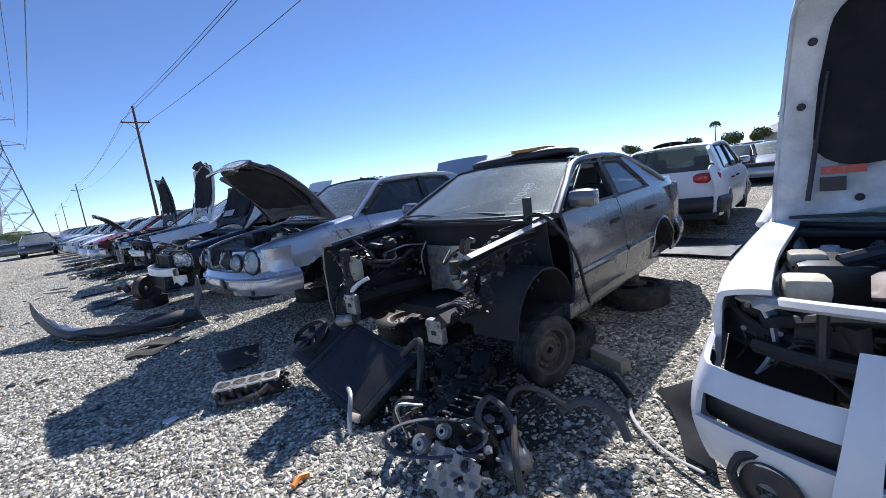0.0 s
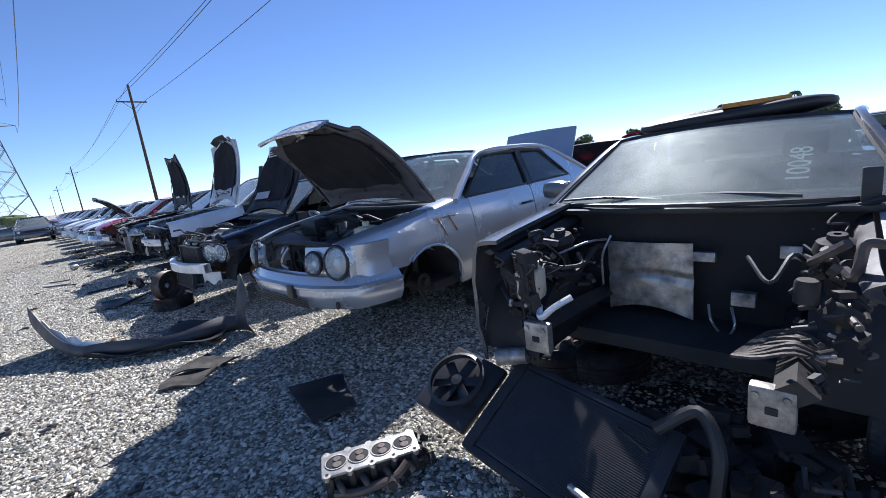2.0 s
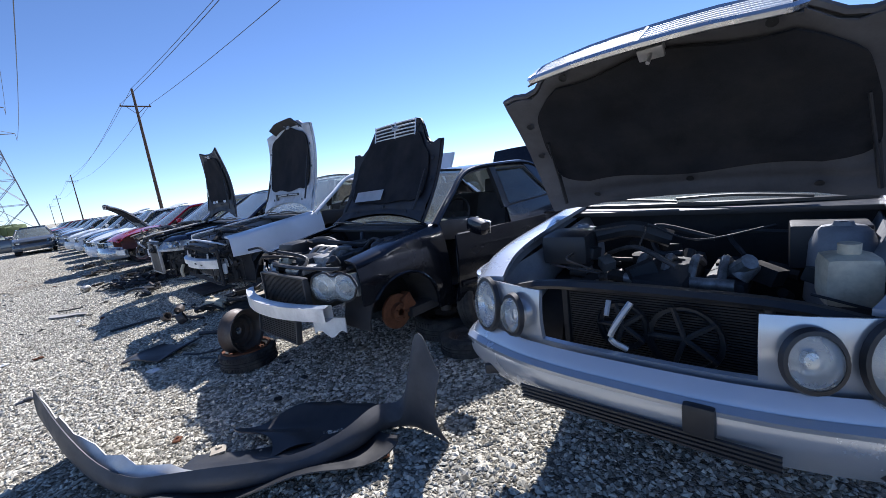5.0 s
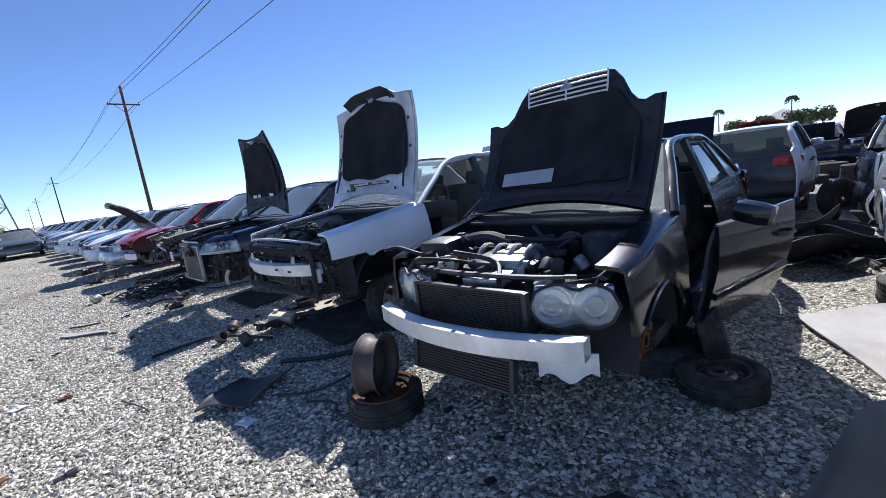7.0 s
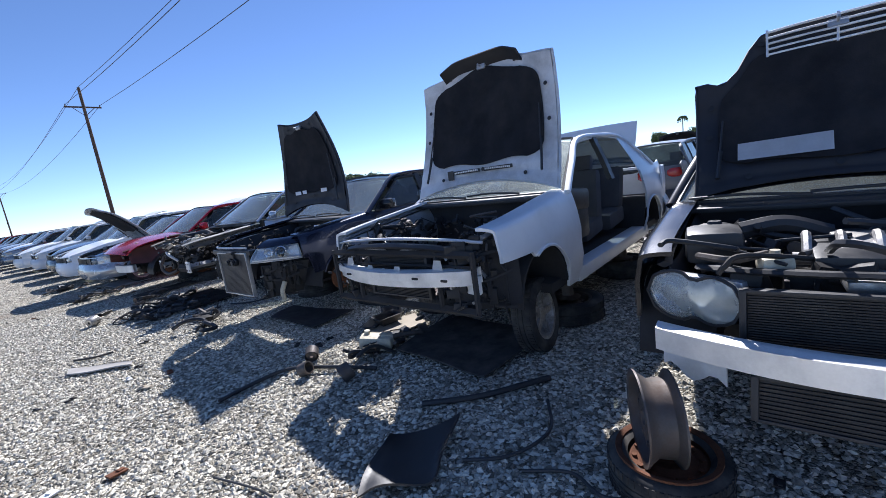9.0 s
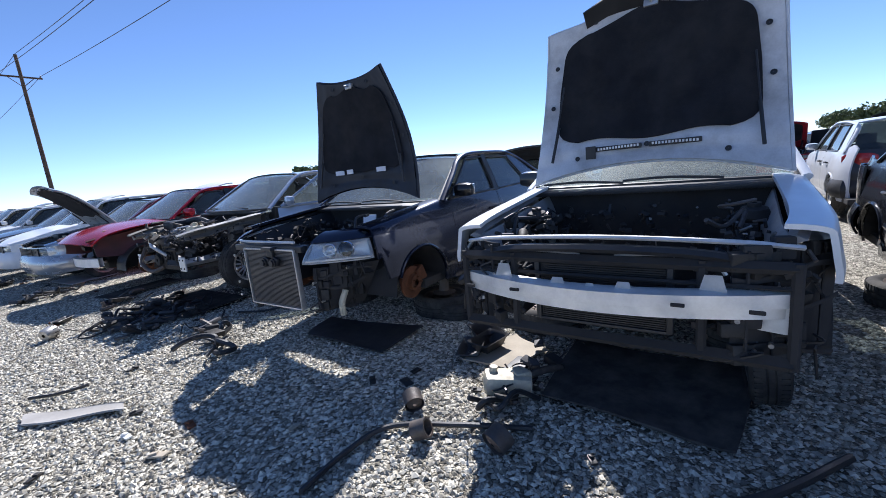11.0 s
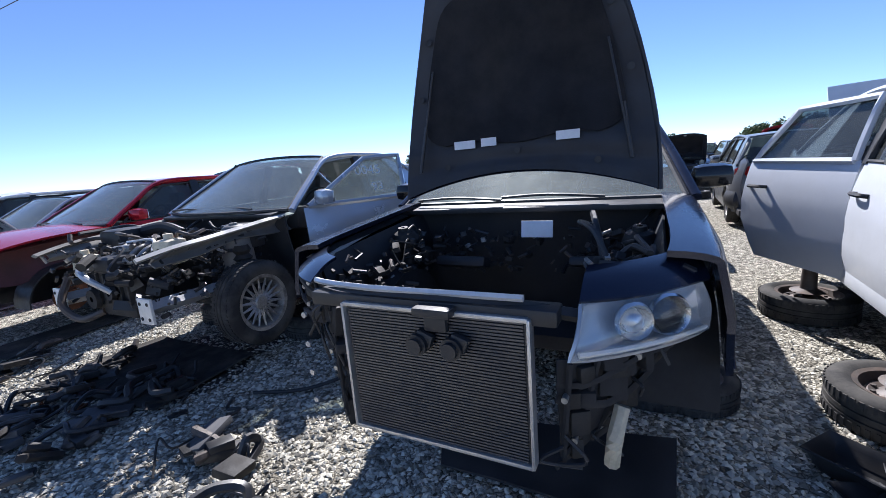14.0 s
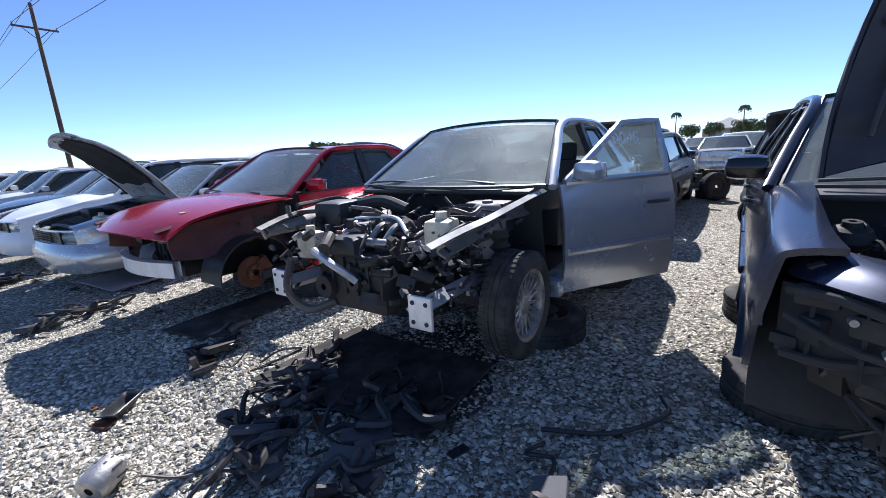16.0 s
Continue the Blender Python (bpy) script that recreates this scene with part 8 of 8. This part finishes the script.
for k in [k for k in range(13) if k != 6]:
    yard_car(17.8, -9.0 + 2.9 * k, 0, "across the next lane", (0, 0, 0, 1, 2), PROTOS if k % 2 else FAR)
for k in range(13):
    yard_car(22.6, -9.5 + 2.7 * k, 180, "across the lane", (0, 1, 2, 3))
for k in range(26):
    wx, wy = rng.uniform(12.6, 16.8), rng.uniform(-4, 18)
    loose_wheel((wx, wy, 0.10), rng.choice(("steel", "spoke")), (0, 0, rng.uniform(0, 90)), "worn wheel lying flat in the next lane")
    if k % 2:
        loose_wheel((wx + rng.uniform(-0.1, 0.1), wy, 0.30), "steel", (0, 0, 30), "worn wheel stacked on another wheel")
for k in range(11):
    yard_car(31.5, -8.0 + 3.0 * k, 180, "in a far row")
for k in range(9):
    yard_car(42.0, -6.0 + 3.6 * k, 0, "in a far row")
for k in range(8):
    yard_car(1.2, 51.0 + 3.0 * k, 0, "far along the row", (1, 2, 3))
for k, at in enumerate(((42.0, 27.0), (42.0, 31.0), (1.2, 76.0), (1.2, 79.0))):
    FAR[k].matrix_basis = pose(*at, 0.0, 0, 0, 0)
swing_door(PROTOS[2], sedan, (0.03, 0.035, 0.05), 72, side=1)
spread(PROTOS[2], (-0.05, 36.4, 0.0), 88, (0.16, 0.17, 0.18), "dark grey sedan parked in the lane, facing the row")


# power poles, wires and tower
def pole(x, y, h):
    p = thing("power_pole", "dark wooden power pole with a cross arm", "power pole", (x, y, 0), 0, "poles along the yard")
    part("shaft", rod(bmesh.new(), (0, 0, 0), (0, 0, h), 0.20, 10, 0.13), M["wood"], p)
    b = bmesh.new()
    box(b, (0, 0.16, h - 1.9), (3.0, 0.12, 0.14))
    part("cross_arm", b, M["wood"], p)
    for sx in (-1.4, 1.4):
        b = lathe(bmesh.new(), [(0.03, 0.0), (0.07, 0.05), (0.04, 0.1), (0.07, 0.15), (0.03, 0.22)], pose(sx, 0.16, h - 1.83), 10)
        part("insulator", b, M["lattice"], p)
    for sx in (-1, 1):
        part("brace", rod(bmesh.new(), (sx * 0.9, 0.16, h - 1.95), (0, 0.1, h - 2.8), 0.03, 6), M["wood"], p)
    return p


POLES = [(10.9, -48.0), (11.5, 63.3), (12.2, 175.0), (12.8, 290.0), (13.4, 410.0)]
for x, y in POLES:
    pole(x, y, 15.3)
for (x0, y0), (x1, y1) in zip(POLES, POLES[1:]):
    for dx, z in ((-1.4, 13.6), (1.4, 13.6), (0, 15.35)):
        pts = [(lerp(x0, x1, k / 12) + dx, lerp(y0, y1, k / 12), z - 1.6 * 4 * (k / 12) * (1 - k / 12)) for k in range(13)]
        solo("power_line", tube(bmesh.new(), pts, 0.022, 5, 2), M["plastic"], "thin dark power line strung between poles", "power line", group="power lines")


def tower(x, y, h, w):
    t = thing("transmission_tower", "grey steel lattice transmission tower", "pylon", (x, y, 0))
    lev = [0, 0.18, 0.34, 0.48, 0.6, 0.7, 0.8, 0.9, 1.0]
    wid = [w * (1 - 0.86 * min(1, l / 0.62)) for l in lev]
    b = bmesh.new()
    for (l0, w0), (l1, w1) in zip(zip(lev, wid), zip(lev[1:], wid[1:])):
        c0 = [Vector((sx * w0 / 2, sy * w0 / 2, l0 * h)) for sx, sy in ((-1, -1), (1, -1), (1, 1), (-1, 1))]
        c1 = [Vector((sx * w1 / 2, sy * w1 / 2, l1 * h)) for sx, sy in ((-1, -1), (1, -1), (1, 1), (-1, 1))]
        for k in range(4):
            rod(b, c0[k], c1[k], 0.13, 5)
            rod(b, c0[k], c1[(k + 1) % 4], 0.07, 4)
            rod(b, c0[(k + 1) % 4], c1[k], 0.07, 4)
            rod(b, c1[k], c1[(k + 1) % 4], 0.07, 4)
    part("lattice_mast", b, M["lattice"], t)
    for l, reach in ((0.62, 5.0), (0.78, 4.4), (0.94, 3.6)):
        b = bmesh.new()
        for sx in (-1, 1):
            for dy in (-0.5, 0.5):
                rod(b, (sx * 0.4, dy, l * h), (sx * reach, 0, l * h + 0.3), 0.08, 4)
            rod(b, (sx * 0.4, 0, l * h + 1.6), (sx * reach, 0, l * h + 0.3), 0.07, 4)
            rod(b, (sx * reach, 0, l * h + 0.3), (sx * reach, 0, l * h - 1.6), 0.06, 5)
        part("cross_arm", b, M["lattice"], t)
    return t


tower(-2.2, 165.0, 42.0, 9.0)
tower(-12.0, 420.0, 42.0, 9.0)
for sx, l in ((5.0, 0.62), (4.4, 0.78), (3.6, 0.94)):
    z = 42.0 * l - 1.4
    pts = [(-2.2 + sx + 3.0 * k / 12 * 0, 165.0 - 280.0 * k / 12, z - 7.0 * 4 * (k / 12) * (1 - k / 12)) for k in range(13)]
    solo("power_line", tube(bmesh.new(), pts, 0.035, 5, 2), M["plastic"], "high voltage line from a lattice tower", "power line", group="power lines")


# far trees and roofs
def leaf_mesh(seed, r, h, palm=False):
    rng = random.Random(seed)
    verts, faces = [], []
    for k in range(1500 if not palm else 500):
        if palm:
            a, d = rng.uniform(0, 2 * math.pi), rng.random()
            a = round(a / (2 * math.pi) * 14) * 2 * math.pi / 14
            c = Vector((r * d * math.cos(a), r * d * math.sin(a), h + r * (0.55 * math.sin(2.4 * d) + rng.uniform(-0.12, 0.12) - 0.75 * d * d) - r * 0.4 * (k % 3 == 0) * d))
            sz = 0.26
        else:
            lump = rng.randrange(9)
            lr = random.Random(seed * 31 + lump)
            cx = Vector((lr.uniform(-0.65, 0.65) * r, lr.uniform(-0.65, 0.65) * r, h * lr.uniform(0.45, 0.88)))
            v = Vector((rng.gauss(0, 1), rng.gauss(0, 1), rng.gauss(0, 0.7))).normalized() * rng.uniform(0.55, 1.05) * r * 0.46
            c, sz = cx + v, 0.34
        n = Vector((rng.gauss(0, 1), rng.gauss(0, 1), rng.gauss(0, 1))).normalized()
        t = n.orthogonal().normalized() * sz * rng.uniform(0.6, 1.3)
        q = n.cross(t).normalized() * sz * rng.uniform(0.4, 0.9)
        i = len(verts)
        verts += [c - t, c + q, c + t, c - q]
        faces.append((i, i + 1, i + 2, i + 3))
    me = bpy.data.meshes.new("crown")
    me.from_pydata([tuple(v) for v in verts], [], faces)
    me.materials.append(M["leaf"])
    return me


def tree(x, y, h, r, crown, palm=False):
    t = thing("palm_tree" if palm else "tree", "tall thin palm on the horizon" if palm else "dusty green tree on the horizon", "tree", (x, y, 0), random.uniform(0, 360))
    b = rod(bmesh.new(), (0, 0, 0), (0, 0, h * (1 if palm else 0.55)), 0.22, 8, 0.12)
    if not palm:
        for k in range(5):
            a = 2 * math.pi * k / 5
            rod(b, (0, 0, h * 0.35), (r * 0.5 * math.cos(a), r * 0.5 * math.sin(a), h * 0.65), 0.09, 6, 0.03)
    part("trunk", b, M["wood"], t)
    hang("crown", crown, t, Matrix())
    return t


random.seed(4)
CROWNS = [leaf_mesh(k, 3.4, 6.0) for k in range(3)]
PALM = leaf_mesh(9, 1.5, 9.0, True)
for k, (x, y) in enumerate(((92, 122), (96, 124), (87, 124), (101, 121), (84, 119), (128, 155), (165, 30), (172, 24), (168, 16), (160, 10), (150, -12), (120, -18), (125, -14), (158, 60), (150, 75), (140, 95), (178, 45))):
    tree(x, y, 6.0, 3.4, CROWNS[k % 3])
for x, y in ((150, 16), (158, 34)):
    tree(x, y, 9.0, 1.5, PALM, True)


def barn(x, y, w, d, h, peak, turn, label):
    o = thing("building", label, "building", (x, y, 0), turn)
    b = bmesh.new()
    box(b, (0, 0, h / 2), (d, w, h))
    part("wall", b, M["cardboard"], o)
    eaves = [(sx * (d / 2 + 0.5), sy * (w / 2 + 0.5), h - 0.1) for sx, sy in ((-1, -1), (1, -1), (1, 1), (-1, 1))]
    for k in range(4):
        b = plate(bmesh.new(), [eaves[k], eaves[(k + 1) % 4], (0, 0, peak)], 0.12)
        part("roof_slope", b, M["roof"], o)
    b = bmesh.new()
    box(b, (-d / 2 - 0.03, 0, 1.6), (0.08, 3.2, 3.2))
    part("door", b, M["roof"], o)
    return o


barn(193, 21, 15, 20, 4.5, 8.4, 0, "distant building with a pale grey hipped roof")
barn(150, -30, 20, 14, 4.0, 6.5, 10, "distant low building with a grey roof")
b = bmesh.new()
for k in range(9):
    box(b, (-6 + 0.5 * k, 140 + 3 * (k % 3), 1.0 + 0.2 * (k % 2)), (2.5, 3.0, 2.0 + 0.4 * (k % 3)), (0, 0, 20 * k), 0.3)
solo("hedge", b, M["leaf"], "dark low hedge at the end of the lane", "hedge", kind="structure")


# ---- loose gravel ----
def gravel_stones(n, x0, x1, y0, y1, big):
    rs = np.random.RandomState(5)
    base = np.array([(1, 0, 0), (-1, 0, 0), (0, 1, 0), (0, -1, 0), (0, 0, 1), (0, 0, -1)], float)
    tri = np.array([(0, 2, 4), (2, 1, 4), (1, 3, 4), (3, 0, 4), (2, 0, 5), (1, 2, 5), (3, 1, 5), (0, 3, 5)])
    cx = np.where(rs.uniform(0, 1, n) < 0.8, rs.uniform(x0 + 0.8, x1 - 0.8, n), rs.normal((x0 + x1) / 2, (x1 - x0) / 2.6, n))
    cy = np.where(rs.uniform(0, 1, n) < 0.85, rs.uniform(y0, y1 - 2, n), rs.normal((y0 + y1) / 2 + 2, (y1 - y0) / 2.4, n))
    c = np.stack([cx, cy, rs.uniform(0.0, 0.006, n)], 1)
    size = rs.uniform(0.006, big, n)
    v = base[None] * rs.uniform(0.6, 1.3, (n, 6, 1)) * np.array([1.25, 0.9, 0.6]) + rs.uniform(-0.22, 0.22, (n, 6, 3))
    a = rs.uniform(0, 2 * np.pi, n)
    ca, sa = np.cos(a)[:, None], np.sin(a)[:, None]
    v = np.stack([v[..., 0] * ca - v[..., 1] * sa, v[..., 0] * sa + v[..., 1] * ca, v[..., 2]], 2)
    v = v * size[:, None, None] + c[:, None, :]
    f = tri[None] + 6 * np.arange(n)[:, None, None]
    me = bpy.data.meshes.new("gravel_stones")
    me.from_pydata(v.reshape(-1, 3).tolist(), [], f.reshape(-1, 3).tolist())
    me.materials.append(M["stone"])
    return tagged(new("gravel_stones", me), "loose crushed grey stones over the yard", "gravel", kind="stuff")


gravel_stones(150000, -1.6, 4.2, 0.6, 20.0, 0.021)
